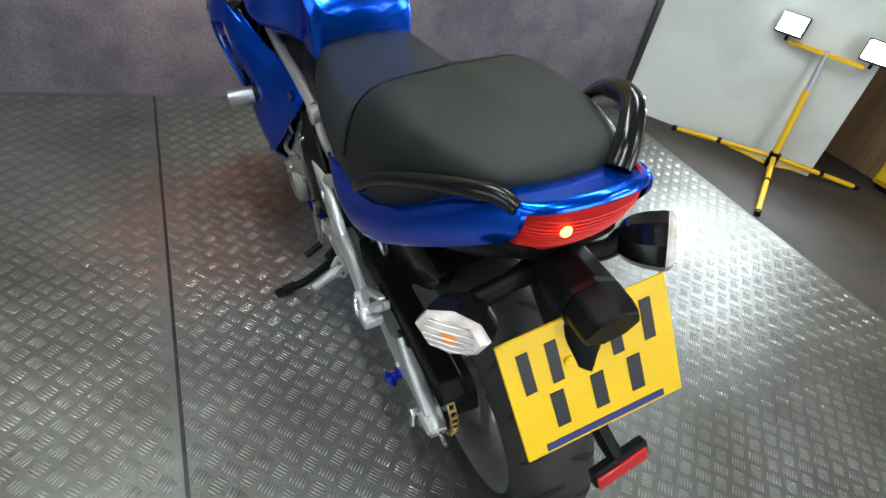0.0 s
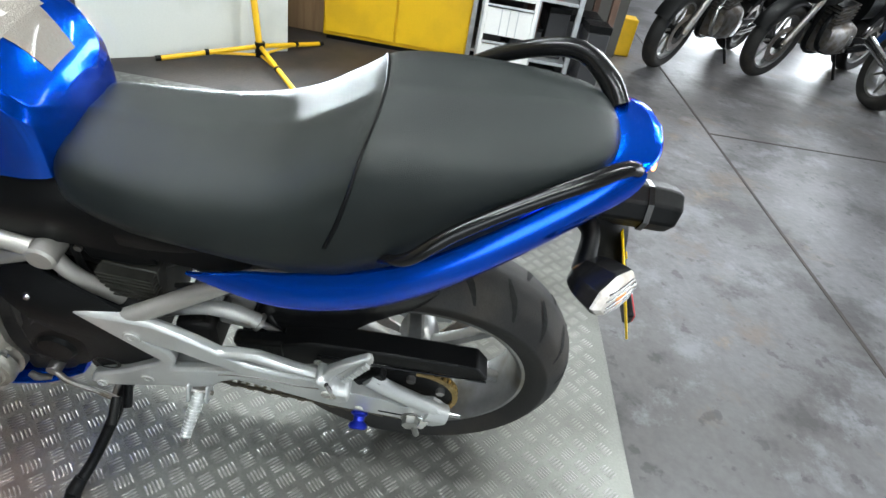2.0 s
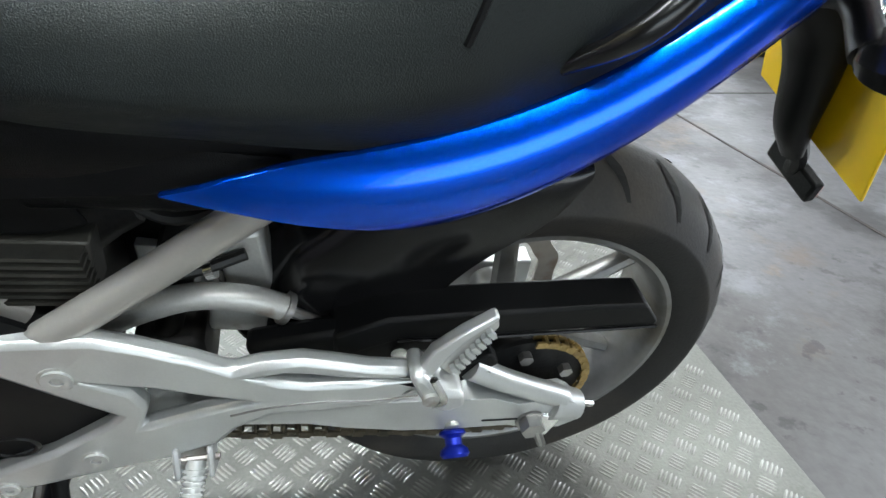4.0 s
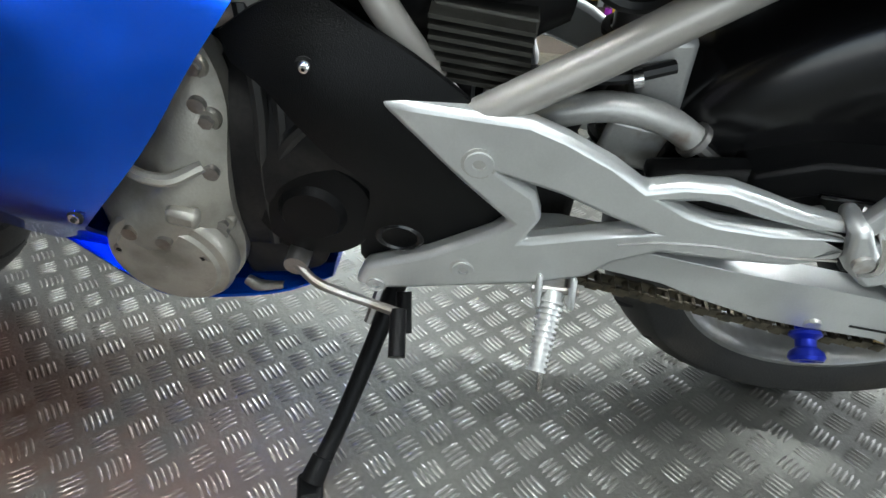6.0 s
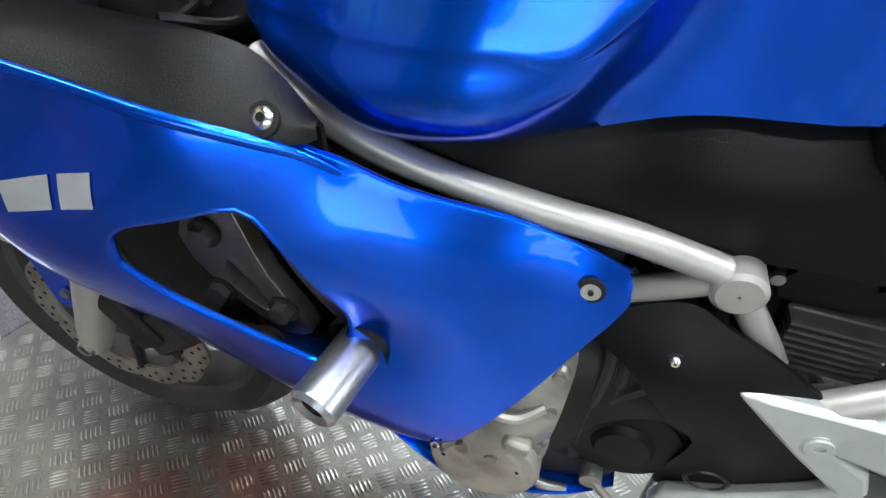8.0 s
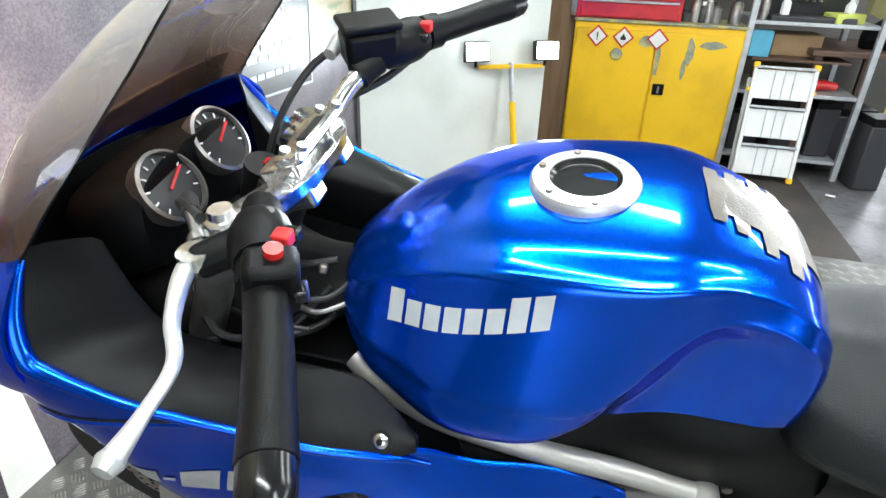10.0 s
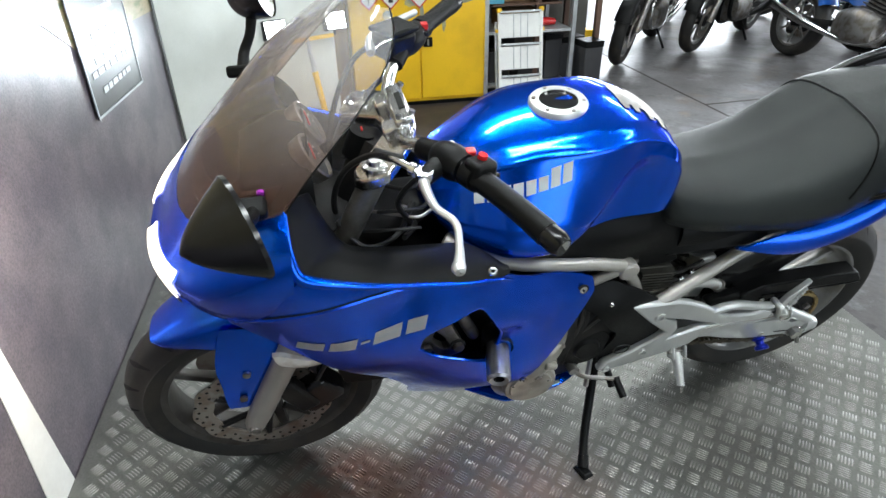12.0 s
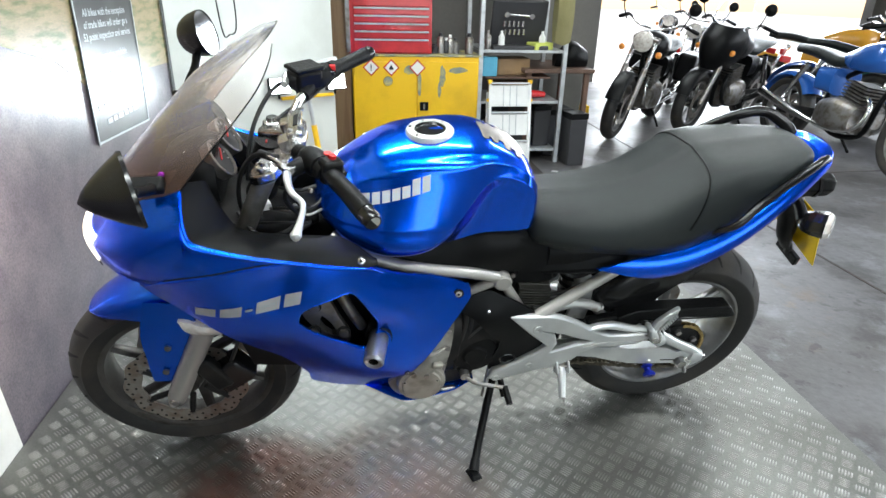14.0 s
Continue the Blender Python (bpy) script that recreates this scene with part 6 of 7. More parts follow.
# lower fairing
FAIR = [(0.652, 0.600), (0.657, 0.622), (0.69, 0.643), (0.759, 0.675), (0.816, 0.700), (0.850, 0.718), (0.876, 0.736), (0.900, 0.752), (0.93, 0.766), (0.972, 0.781), (1.03, 0.800), (1.087, 0.818), (1.145, 0.836), (1.20, 0.855), (1.225, 0.868), (1.25, 0.84), (1.29, 0.775), (1.342, 0.742), (1.355, 0.725), (1.33, 0.692), (1.289, 0.660), (1.197, 0.600), (1.10, 0.500), (1.050, 0.40), (1.040, 0.325), (0.95, 0.302), (0.872, 0.286), (0.845, 0.310), (0.836, 0.366), (0.805, 0.405), (0.738, 0.480), (0.691, 0.545), (0.656, 0.590)]
VENT = [(1.052, 0.652), (1.046, 0.680), (1.026, 0.697), (0.988, 0.706), (0.940, 0.713), (0.914, 0.680), (0.895, 0.642), (0.880, 0.604), (0.884, 0.560), (0.912, 0.528), (0.957, 0.558), (1.020, 0.610)]
fair_base = tps([(0.652, 0.60, -0.134), (0.657, 0.62, -0.130), (0.682, 0.611, -0.143), (0.69, 0.545, -0.158), (0.878, 0.680, -0.214), (0.832, 0.628, -0.204), (0.785, 0.587, -0.190), (0.860, 0.575, -0.198), (0.759, 0.668, -0.152), (0.74, 0.58, -0.168), (0.816, 0.70, -0.172), (0.866, 0.722, -0.190), (0.92, 0.761, -0.214), (0.807, 0.417, -0.198), (0.74, 0.482, -0.180), (0.83, 0.32, -0.135), (0.95, 0.30, -0.12), (1.03, 0.33, -0.12), (0.88, 0.45, -0.208), (0.96, 0.47, -0.205), (0.972, 0.778, -0.232), (1.087, 0.818, -0.248), (1.035, 0.725, -0.250), (1.06, 0.62, -0.246), (1.10, 0.51, -0.195), (1.197, 0.605, -0.222), (1.18, 0.72, -0.252), (1.145, 0.836, -0.256), (1.225, 0.868, -0.262), (1.289, 0.665, -0.190), (1.342, 0.737, -0.190), (1.28, 0.775, -0.235), (1.24, 0.83, -0.258), (0.95, 0.57, -0.226), (1.0, 0.66, -0.246), (1.13, 0.66, -0.25), (1.07, 0.765, -0.236), (0.86, 0.50, -0.212)])
TOP = cr(FAIR[1:15], 12)
TOP_V, TOP_W = TOP[:, 0], TOP[:, 1]


def fairf(v, w):
    """The fairing's flank, rolled in along its upper edge."""
    e = max(0.0, min(1.0, (np.interp(v, TOP_V, TOP_W) - w) / 0.045))
    return fair_base(v, w) + 0.006 * (1 - e) ** 2


fr, fl = formed(both("side_fairing", lambda: sheet(FAIR, fairf, 0.005, 0.009, (VENT,), 4), M_BLUE, label="glossy blue side fairing with an open vent", smooth=60), fairf)
# rolled lip round the vent
both("vent_lip", lambda: tube([(fairf(v, w) + 0.004, v, w) for v, w in cr(VENT + [VENT[0]], 3)], 0.0042, 8, 1, caps=False), M_BLUE)
both("fairing_edge", lambda: tube([(fairf(v, w) + 0.0035, v, w - 0.0005) for v, w in cr(FAIR[1:15], 3)], 0.0026, 8, 1), M_BLUE)
for v, w in ((0.686, 0.615), (0.809, 0.417)):
    part("fairing_bolt", disc((fairf(v, w) + 0.001, v, w), (-1, 0, 0.1), 0.0085 if v < 0.7 else 0.005, 0.006, 18), M_CHROME, bike)
    # flat black disc paints the shade of the recess round the bolt
    part("bolt_well", disc((fairf(v, w) - 0.0008, v, w), (-1, 0, 0.1), 0.0125 if v < 0.7 else 0.007, 0.002, 18), M_RECESS, bike)
    part("bolt_socket", disc((fairf(v, w) - 0.004, v, w), (-1, 0, 0.1), 0.0025, 0.0025, 6), M_RECESS, bike)
# model mark on the flank, as plain shapes
for i, (a, b) in enumerate(((0.0, 0.2), (0.24, 0.44), (0.47, 0.54), (0.57, 0.78), (0.82, 0.97))):
    def P(t, h):
        v, w = 1.258 - 0.222 * t, 0.660 + 0.047 * t
        v2, w2 = v + h * 0.35 * -0.6, w + h
        return (fairf(v2, w2) - 0.0012, v2, w2)
    h0, h1 = (0.016, 0.022) if i == 2 else (0.005, 0.034)
    rows = [[P(a + (b - a) * k / 4, h0 + (h1 - h0) * j / 3) for k in range(5)] for j in range(4)]
    part("badge_block", grid(rows), M_GREYPRINT, fr, "plain silver-grey badge shape", smooth=0)
GAP = [(1.339, 0.741), (1.29, 0.772), (1.235, 0.795), (1.129, 0.809), (1.025, 0.803), (0.905, 0.772)]
part("panel_gap", tube([(fairf(v, w) - 0.0004, v, w) for v, w in cr(GAP[:-1], 4)], 0.0016, 6, 1), M_RECESS, fr, "dark joint between the cowl and the fairing")
part("fairing_fin", tube([(fairf(v, w) + 0.002, v, w - 0.006) for v, w in cr(GAP[:-1], 4)], [0.006, 0.0058] + [0.005] * 13 + [0.004, 0.003], 8, 1), M_BLUE, fr, "proud upper edge of the lower fairing")
LIP = [(-0.200, 1.235, 0.951), (-0.214, 1.237, 0.936), (-0.236, 1.238, 0.905), (-0.250, 1.230, 0.872), (-0.252, 1.205, 0.856), (-0.254, 1.145, 0.838), (-0.247, 1.087, 0.818), (-0.239, 1.03, 0.800), (-0.231, 0.972, 0.781), (-0.216, 0.92, 0.763), (-0.206, 0.894, 0.752), (-0.196, 0.870, 0.734)]
both("cowl_lip", lambda: tube(LIP, [0.004, 0.006, 0.009, 0.010, 0.009, 0.0065, 0.0055, 0.005, 0.005, 0.005, 0.0045, 0.003], 10, 6), M_BLUE)
part("belly_pan", loft([(0.615, [(0.05, 0.268), (0.10, 0.272), (0.115, 0.282), (0, 0.29)]), (0.68, [(0.08, 0.246), (0.125, 0.253), (0.132, 0.268), (0, 0.275)]), (0.79, [(0.08, 0.224), (0.128, 0.232), (0.136, 0.252), (0, 0.26)]), (0.84, [(0.07, 0.236), (0.12, 0.246), (0.132, 0.268), (0, 0.28)]), (0.93, [(0.06, 0.290), (0.10, 0.298), (0.115, 0.312), (0, 0.32)]), (1.0, [(0.04, 0.305), (0.09, 0.312), (0.11, 0.33), (0, 0.36)])]), M_BLUE, bike, "blue belly pan")
# things seen in the vent
part("radiator", box(0.30, 0.03, 0.22, pose(0, 1.04, 0.58, -20)), M_DARKENG, bike, "dark radiator behind the fairing")
mt = part("engine_mount", sheet([(1.03, 0.672), (1.05, 0.63), (1.025, 0.58), (0.998, 0.53), (0.975, 0.497), (0.945, 0.512), (0.945, 0.55), (0.965, 0.60), (0.985, 0.65), (1.01, 0.69)], lambda v, w: -0.165 - 0.02 * math.sin((w - 0.5) * 16), 0.02, 0.02, [[(1.004, 0.612), (0.985, 0.588), (0.972, 0.55), (0.984, 0.543), (1.010, 0.582)]], 2), M_STEEL, bike, "cast engine mount bracket in the vent", bevel=0.004)
for v, w in ((1.018, 0.640), (1.022, 0.570), (0.983, 0.512), (0.958, 0.560)):
    bo = part("mount_bolt", disc((-0.186, v, w), (-1, 0, 0), 0.011, 0.010, 6), M_STEEL, mt)
    part("bolt_washer", disc((-0.183, v, w), (-1, 0, 0), 0.015, 0.004, 16), M_RECESS, mt)
part("water_hose", tube([(-0.13, 0.99, 0.72), (-0.155, 0.965, 0.66), (-0.16, 0.94, 0.60), (-0.15, 0.915, 0.54)], 0.013, 10, 5), M_STEEL, bike)
part("water_hose", tube([(-0.12, 1.06, 0.70), (-0.14, 1.055, 0.64), (-0.14, 1.03, 0.56), (-0.13, 1.0, 0.50)], 0.012, 10, 5), M_CABLE, bike)
# added black sheets block the view and stand in for the vent's shaded depth
part("dark_blank_floor", box(0.26, 0.30, 0.006, pose(0, 0.95, 0.45, 0, 0, 0)), M_BLACK, bike)
part("dark_blank_side", plate([(1.18, 0.40), (1.22, 0.56), (1.20, 0.78), (0.88, 0.76), (0.82, 0.5), (0.86, 0.36)], -0.115, 0.004), M_BLACK, bike)


def bobbin():
    bm = spin([(0.011, -0.099), (0.019, -0.103), (0.0235, -0.098), (0.0235, -0.01), (0.02, 0.0)], Matrix.Translation((-0.168, 0.872, 0.545)) @ pose(0, 0, 0, 0, -6, -14), 28)
    return bm


both("crash_bobbin", bobbin, M_BOBBIN, label="machined alloy crash bobbin")
part("bobbin_hole", spin([(0.012, -0.099), (0.012, -0.06), (0.001, -0.06)], Matrix.Translation((-0.168, 0.872, 0.545)) @ pose(0, 0, 0, 0, -6, -14), 20), M_DARKENG, bike)
part("bobbin_boot", spin([(0.026, 0.0), (0.032, -0.012), (0.030, 0.03)], Matrix.Translation((-0.188, 0.877, 0.547)) @ pose(0, 0, 0, 0, -6, -14), 20), M_BLACK, bike)

# upper cowl, headlight, screen
def raked(bm):
    """Lets the rims of nose and screen fall towards the front."""
    for v in bm.verts:
        k = min(1, max(0, (v.co.z - 0.80) / 0.14))
        v.co.z -= k * k * (3 - 2 * k) * 0.37 * max(0, v.co.y - 1.235)
    return bm


COWL = [(0.690, 0.10, 1.31, 1.380), (0.706, 0.160, 1.285, 1.415), (0.74, 0.207, 1.265, 1.445), (0.78, 0.236, 1.25, 1.460), (0.825, 0.253, 1.242, 1.464), (0.87, 0.261, 1.236, 1.458), (0.905, 0.255, 1.234, 1.445), (0.935, 0.228, 1.234, 1.425), (0.955, 0.200, 1.234, 1.405)]
part("upper_cowl", raked(thicken(wrap(COWL, 2.4, 44), 0.004)), M_BLUE, bike, "glossy blue nose cowl")
HL = [(0.785, 0.238, 1.249, 1.461), (0.825, 0.253, 1.242, 1.464), (0.87, 0.261, 1.236, 1.458), (0.905, 0.255, 1.234, 1.445)]
both("headlight", lambda: raked(thicken(wrap(HL, 2.4, 18, (-0.46, -0.07), out=0.004), 0.002)), M_HEAD, label="lit headlight lens")
both("lamp_rim", lambda: thicken(wrap([(0.776, 0.235, 1.251, 1.460), (0.786, 0.239, 1.249, 1.461)], 2.4, 18, (-0.48, -0.06), out=0.004), 0.002), M_BLACK)
SCR = [(0.948, 0.205, 1.236, 1.412), (0.97, 0.198, 1.218, 1.385), (1.005, 0.190, 1.188, 1.335), (1.06, 0.178, 1.137, 1.255), (1.12, 0.155, 1.085, 1.172), (1.158, 0.120, 1.062, 1.112), (1.174, 0.07, 1.058, 1.082)]
part("windscreen", raked(wrap(SCR, 2.3, 40)), M_SCREEN, bike, "smoked clear double-curved windscreen", smooth=80)
both("screen_edge", lambda: tube([(-b, v0, w) for w, b, v0, v1 in cr(SCR, 4)], 0.0013, 6, 1), M_GLOSSBLACK)
part("screen_pattern", raked(wrap([(0.949, 0.203, 1.234, 1.408), (0.965, 0.1975, 1.2215, 1.388), (0.990, 0.191, 1.2, 1.353)], 2.3, 40, (-0.9, 0.9))), M_DOTS, bike, "dotted band along the screen base", smooth=80)
for s in (-1, 1):
    part("screen_bolt", spin([(0.001, 0.006), (0.005, 0.005), (0.006, 0)], Matrix.Translation((s * 0.186, 1.262, 0.979)) @ pose(0, 0, 0, 0, 0, 180 if s < 0 else 0), 14), M_PURPLE, bike, "purple screen bolt")
# black inner panels
IN_O = [(-0.198, 1.236, 0.958), (-0.215, 1.240, 0.93), (-0.240, 1.240, 0.90), (-0.250, 1.228, 0.872), (-0.250, 1.20, 0.857), (-0.252, 1.145, 0.836), (-0.245, 1.087, 0.818), (-0.229, 0.972, 0.782), (-0.214, 0.92, 0.764), (-0.204, 0.892, 0.760), (-0.199, 0.881, 0.763)]
IN_I = [(-0.150, 1.20, 0.945), (-0.155, 1.19, 0.915), (-0.160, 1.175, 0.88), (-0.162, 1.155, 0.848), (-0.160, 1.12, 0.830), (-0.158, 1.06, 0.820), (-0.155, 1.0, 0.812), (-0.152, 0.955, 0.803), (-0.162, 0.925, 0.789), (-0.178, 0.899, 0.772), (-0.188, 0.884, 0.765)]


def inner_panel():
    a, b = cr(IN_O, 4), cr(IN_I, 4)
    rows = [a + (b - a) * k + np.array((0, 0, h)) for k, h in ((0.0, -0.002), (0.15, 0.003), (0.4, 0.004), (0.7, 0.002), (0.93, -0.001), (1.0, -0.008), (1.06, -0.05), (1.1, -0.10))]
    return thicken(grid([[tuple(p) for p in r] for r in rows]), 0.003)


both("inner_panel", inner_panel, M_BLACK, label="textured black inner fairing panel", smooth=50)
tray = [(0.90, 0.13, 0.715), (1.0, 0.20, 0.735), (1.15, 0.235, 0.76), (1.25, 0.225, 0.77), (1.33, 0.18, 0.77), (1.38, 0.10, 0.77)]
part("cockpit_tray", thicken(grid([[(hw * k, v, w) for k in np.linspace(-1, 1, 7)] for v, hw, w in tray]), 0.004), M_BLACK, bike)
part("panel_bolt", spin([(0.0032, 0.001), (0.0034, 0.0055), (0.0058, 0.0052), (0.0082, 0.0028), (0.0085, -0.004)], Matrix.Translation((-0.2045, 0.915, 0.7745)) @ look((0, 0, 0), (1, 0, -0.8)) @ pose(0, 0, 0, 0, -90, 0), 18), M_CHROME, bike, "bright dome bolt")
part("bolt_well", disc((-0.2035, 0.915, 0.7735), (-1, 0, 0.8), 0.0118, 0.003, 18), M_RECESS, bike)
part("cockpit_shell", thicken(wrap([(0.80, 0.15, 1.22, 1.36), (0.86, 0.155, 1.22, 1.37), (0.90, 0.165, 1.23, 1.38)], 2.4, 24), 0.003), M_BLACK, bike, "black cockpit lining")
dash = part("dashboard", loft([(1.19, [(0.06, 0.85), (0.10, 0.87), (0.09, 0.945), (0, 0.965)]), (1.24, [(0.07, 0.84), (0.12, 0.86), (0.10, 0.94), (0, 0.96)]), (1.30, [(0.05, 0.85), (0.09, 0.87), (0.08, 0.92), (0, 0.93)])]), M_BLACK, bike, "black instrument housing")
for s in (-1, 1):
    gm = Matrix.Translation((s * 0.052, 1.190, 0.934)) @ pose(0, 0, 0, 0, 0, -90) @ pose(0, 0, 0, 0, -34, 0)
    g = part("gauge_rim", spin([(0.040, -0.01), (0.042, 0.012), (0.038, 0.014), (0.037, 0.008)], gm, 28), M_STEEL, dash, "silver gauge bezel")
    part("gauge_face", spin([(0.001, 0.007), (0.038, 0.007)], gm, 28), M_INK, g, "dark dial face")
    part("gauge_needle", box(0.002, 0.034, 0.003, gm @ pose(0.009, 0.012, 0.004, 20)), M_RED, g, "red needle")
    tk = bmesh.new()
    for i in range(10):
        a = radians(-30 + i * 27)
        box(0.001, 0.006, 0.0018, gm @ pose(0.0085, *polar(0.031, a), math.degrees(a)), tk)
    part("gauge_marks", tk, M_WHITE, g, smooth=0)
# front mudguard
rows = []
for a in np.linspace(radians(55), radians(150), 30):
    k = (a - radians(55)) / radians(95)
    f = min(1, k / 0.22) ** 0.5
    r, hw = 0.306 + 0.010 * min(1, k / 0.15), 0.038 + 0.036 * f
    dr = 0.012 + (0.045 + 0.025 * math.sin(k * math.pi)) * f
    rows.append([(u, *polar(rr, a, FW)) for u, rr in cr([(-hw, r - dr), (-hw * 1.04, r - dr * 0.5), (-hw * 0.85, r - 0.008 * f), (0, r + 0.004), (hw * 0.85, r - 0.008 * f), (hw * 1.04, r - dr * 0.5), (hw, r - dr)], 4)])
part("front_mudguard", thicken(grid(rows), 0.003), M_BLUE, bike, "glossy blue front mudguard", smooth=60)
both("mudguard_leg", lambda: sheet([(1.40, 0.60), (1.428, 0.50), (1.430, 0.42), (1.432, 0.345), (1.42, 0.335), (1.385, 0.338), (1.345, 0.41), (1.31, 0.50), (1.305, 0.58)], lambda v, w: -0.084 - 0.006 * math.sin((w - 0.33) * 8), 0.006, 0.02), M_BLUE)
for v, w in ((1.395, 0.375), (1.375, 0.455)):
    part("guard_screw", disc((-0.089, v, w), (-1, 0, 0), 0.008, 0.006, 12), M_STEEL, bike)
# forks, caliper
for s in (-1, 1):
    fk = new("fork_leg")
    fk.parent = bike
    fk["label"] = "grey telescopic fork leg"
    fk.matrix_local = FORE
    part("slider", tube([(s * 0.103, 1.392, 0.268), (s * 0.103, 1.372, 0.315), (s * 0.103, 1.27, 0.54), (s * 0.103, 1.25, 0.585)], [0.020, 0.026, 0.0255, 0.026], 18, 2), M_FRAME, fk)
    part("stanchion", rod((s * 0.103, 1.25, 0.58), (s * 0.103, 1.095, 0.925), 0.0205, 16), M_GUNMETAL, fk)
    part("axle_end", spin([(0.008, 0.028), (0.012, 0.03), (0.014, 0.026), (0.014, 0)], Matrix.Translation((s * 0.10, 1.388, 0.283)) @ pose(0, 0, 0, 0, 0, 180 if s < 0 else 0), 16), M_STEEL, fk)
    part("dust_seal", rod((s * 0.103, 1.252, 0.578), (s * 0.103, 1.244, 0.596), 0.0275, 18), M_BLACK, fk)
    part("brake_caliper", box(0.06, 0.10, 0.085, pose(s * 0.083, 1.245, 0.345, -35)), M_GLOSSBLACK, fk, "black brake caliper", bevel=0.012)
    part("caliper_bridge", box(0.03, 0.05, 0.11, pose(s * 0.105, 1.285, 0.365, -28)), M_DARKENG, fk, bevel=0.008)
def lensf(v, w):
    """A bulging teardrop, deepest in its middle."""
    a, b = (v - 1.240) / 0.066, (w - 0.606) / 0.030
    return -0.196 - 0.020 * max(0.0, 1 - a * a - 0.7 * b * b) + 0.35 * (0.625 - w)


both("front_indicator", lambda: sheet([(1.300, 0.636), (1.268, 0.630), (1.225, 0.620), (1.178, 0.616), (1.190, 0.598), (1.220, 0.585), (1.262, 0.586), (1.292, 0.606)], lensf, 0.01, 0.012), M_LENS, label="pale clear indicator lens under the fairing")
part("front_axle", rod((-0.1, 1.385, 0.30), (0.1, 1.385, 0.30), 0.012), M_STEEL, bike)
part("brake_hose", tube([(-0.09, 1.24, 0.39), (-0.10, 1.20, 0.50), (-0.08, 1.17, 0.62), (-0.07, 1.15, 0.75)], 0.005, 8, 6), M_CABLE, bike)
# steering head
part("head_tube", rod((0, 1.17, 0.72), (0, 1.075, 0.93), 0.032, 20), M_DARKENG, bike)
part("lower_yoke", box(0.25, 0.06, 0.035, pose(0, 1.165, 0.755, -24)), M_DARKENG, bike, bevel=0.008)
yk = part("top_yoke", sheet([(-0.135, 1.075), (-0.125, 1.115), (-0.085, 1.125), (-0.03, 1.07), (0.03, 1.07), (0.085, 1.125), (0.125, 1.115), (0.135, 1.075), (0.10, 1.045), (0.045, 1.015), (-0.045, 1.015), (-0.10, 1.045)], lambda v, w: 0.0, 0.022, 0.05, (), 2), M_CHROME, bike, "polished alloy top yoke", bevel=0.004)
me = yk.data
for v in me.vertices:
    x, y, z = v.co
    v.co = (y, z, 0.93 + x - 0.42 * (z - 1.07))
for s in (-1, 1):
    part("fork_cap", spin([(0.001, 0.016), (0.012, 0.016), (0.014, 0.008), (0.021, 0.006), (0.022, 0)], Matrix.Translation((s * 0.103, 1.092, 0.942)) @ pose(0, 0, 0, 0, -90, 0), 18), M_CHROME, yk)
    part("bar_clamp", box(0.034, 0.045, 0.055, pose(s * 0.042, 1.042, 0.955, -20)), M_CHROME, yk, "bright bar clamp", bevel=0.005)
part("ignition_switch", rod((0, 1.115, 0.90), (0, 1.098, 0.945), 0.022, 18), M_BLACK, yk)
part("key_mark", box(0.012, 0.003, 0.002, pose(0.005, 1.098, 0.9465, -20)), M_RED, yk, smooth=0)
BL = [(0, 1.040, 0.965), (-0.07, 1.040, 0.965), (-0.13, 1.026, 0.988), (-0.19, 0.995, 1.000), (-0.28, 0.947, 0.998), (-0.385, 0.900, 0.990)]
BR = [(0, 1.040, 0.965), (0.06, 1.045, 0.965), (0.11, 1.025, 1.000), (0.17, 0.98, 1.025), (0.24, 0.92, 1.030), (0.31, 0.855, 1.036)]
part("handlebar", tube(BL, 0.011, 12, 6), M_CHROME, bike, "bright handlebar")
part("handlebar", tube(BR, 0.011, 12, 6), M_CHROME, bike, "bright handlebar")


def along(P, a, b):
    Q = cr(P, 20)
    k = np.linspace(0, 1, len(Q))
    return [tuple(np.interp(t, k, Q[:, i]) for i in range(3)) for t in np.linspace(a, b, 5)]


for P in (BL, BR):
    part("grip", tube(along(P, 0.70, 0.95), [0.017, 0.0165, 0.0165, 0.017, 0.018], 16, 2), M_BLACK, bike, "black rubber grip")
    part("grip_collar", tube(along(P, 0.67, 0.71), 0.021, 16, 1), M_BLACK, bike)
    part("bar_end", tube(along(P, 0.95, 1.0), [0.017, 0.017, 0.017, 0.0165, 0.013], 16, 1), M_GLOSSBLACK, bike, "black bar end weight")
    a = along(P, 0.52, 0.66)
    part("switch_housing", tube(a, [0.018, 0.024, 0.026, 0.026, 0.022], 14, 3), M_BLACK, bike, "black switch housing")
    part("switch_button", box(0.014, 0.014, 0.012, Matrix.Translation(Vector(a[3]) + Vector((0, -0.02, 0.016)))), M_RED, bike, "red switch", bevel=0.002)
    part("switch_rocker", box(0.012, 0.02, 0.01, Matrix.Translation(Vector(a[2]) + Vector((0, -0.024, 0.010)))), M_GLOSSBLACK, bike, bevel=0.002)
    part("lever_perch", tube(along(P, 0.42, 0.5), 0.017, 12, 1), M_BLACK, bike)
pc_ = part("clutch_perch", tube([(-0.186, 1.000, 0.999), (-0.200, 1.020, 0.997), (-0.214, 1.040, 0.992)], [0.016, 0.015, 0.014], 12, 3), M_BLACK, bike, "black clutch lever perch", bevel=0.002)
part("perch_clamp", tube(along(BL, 0.50, 0.54), 0.0185, 14, 1), M_BLACK, pc_)
part("perch_bolt", disc((-0.176, 0.992, 1.016), (0, 0, 1), 0.005, 0.006, 8), M_BOLT, pc_)
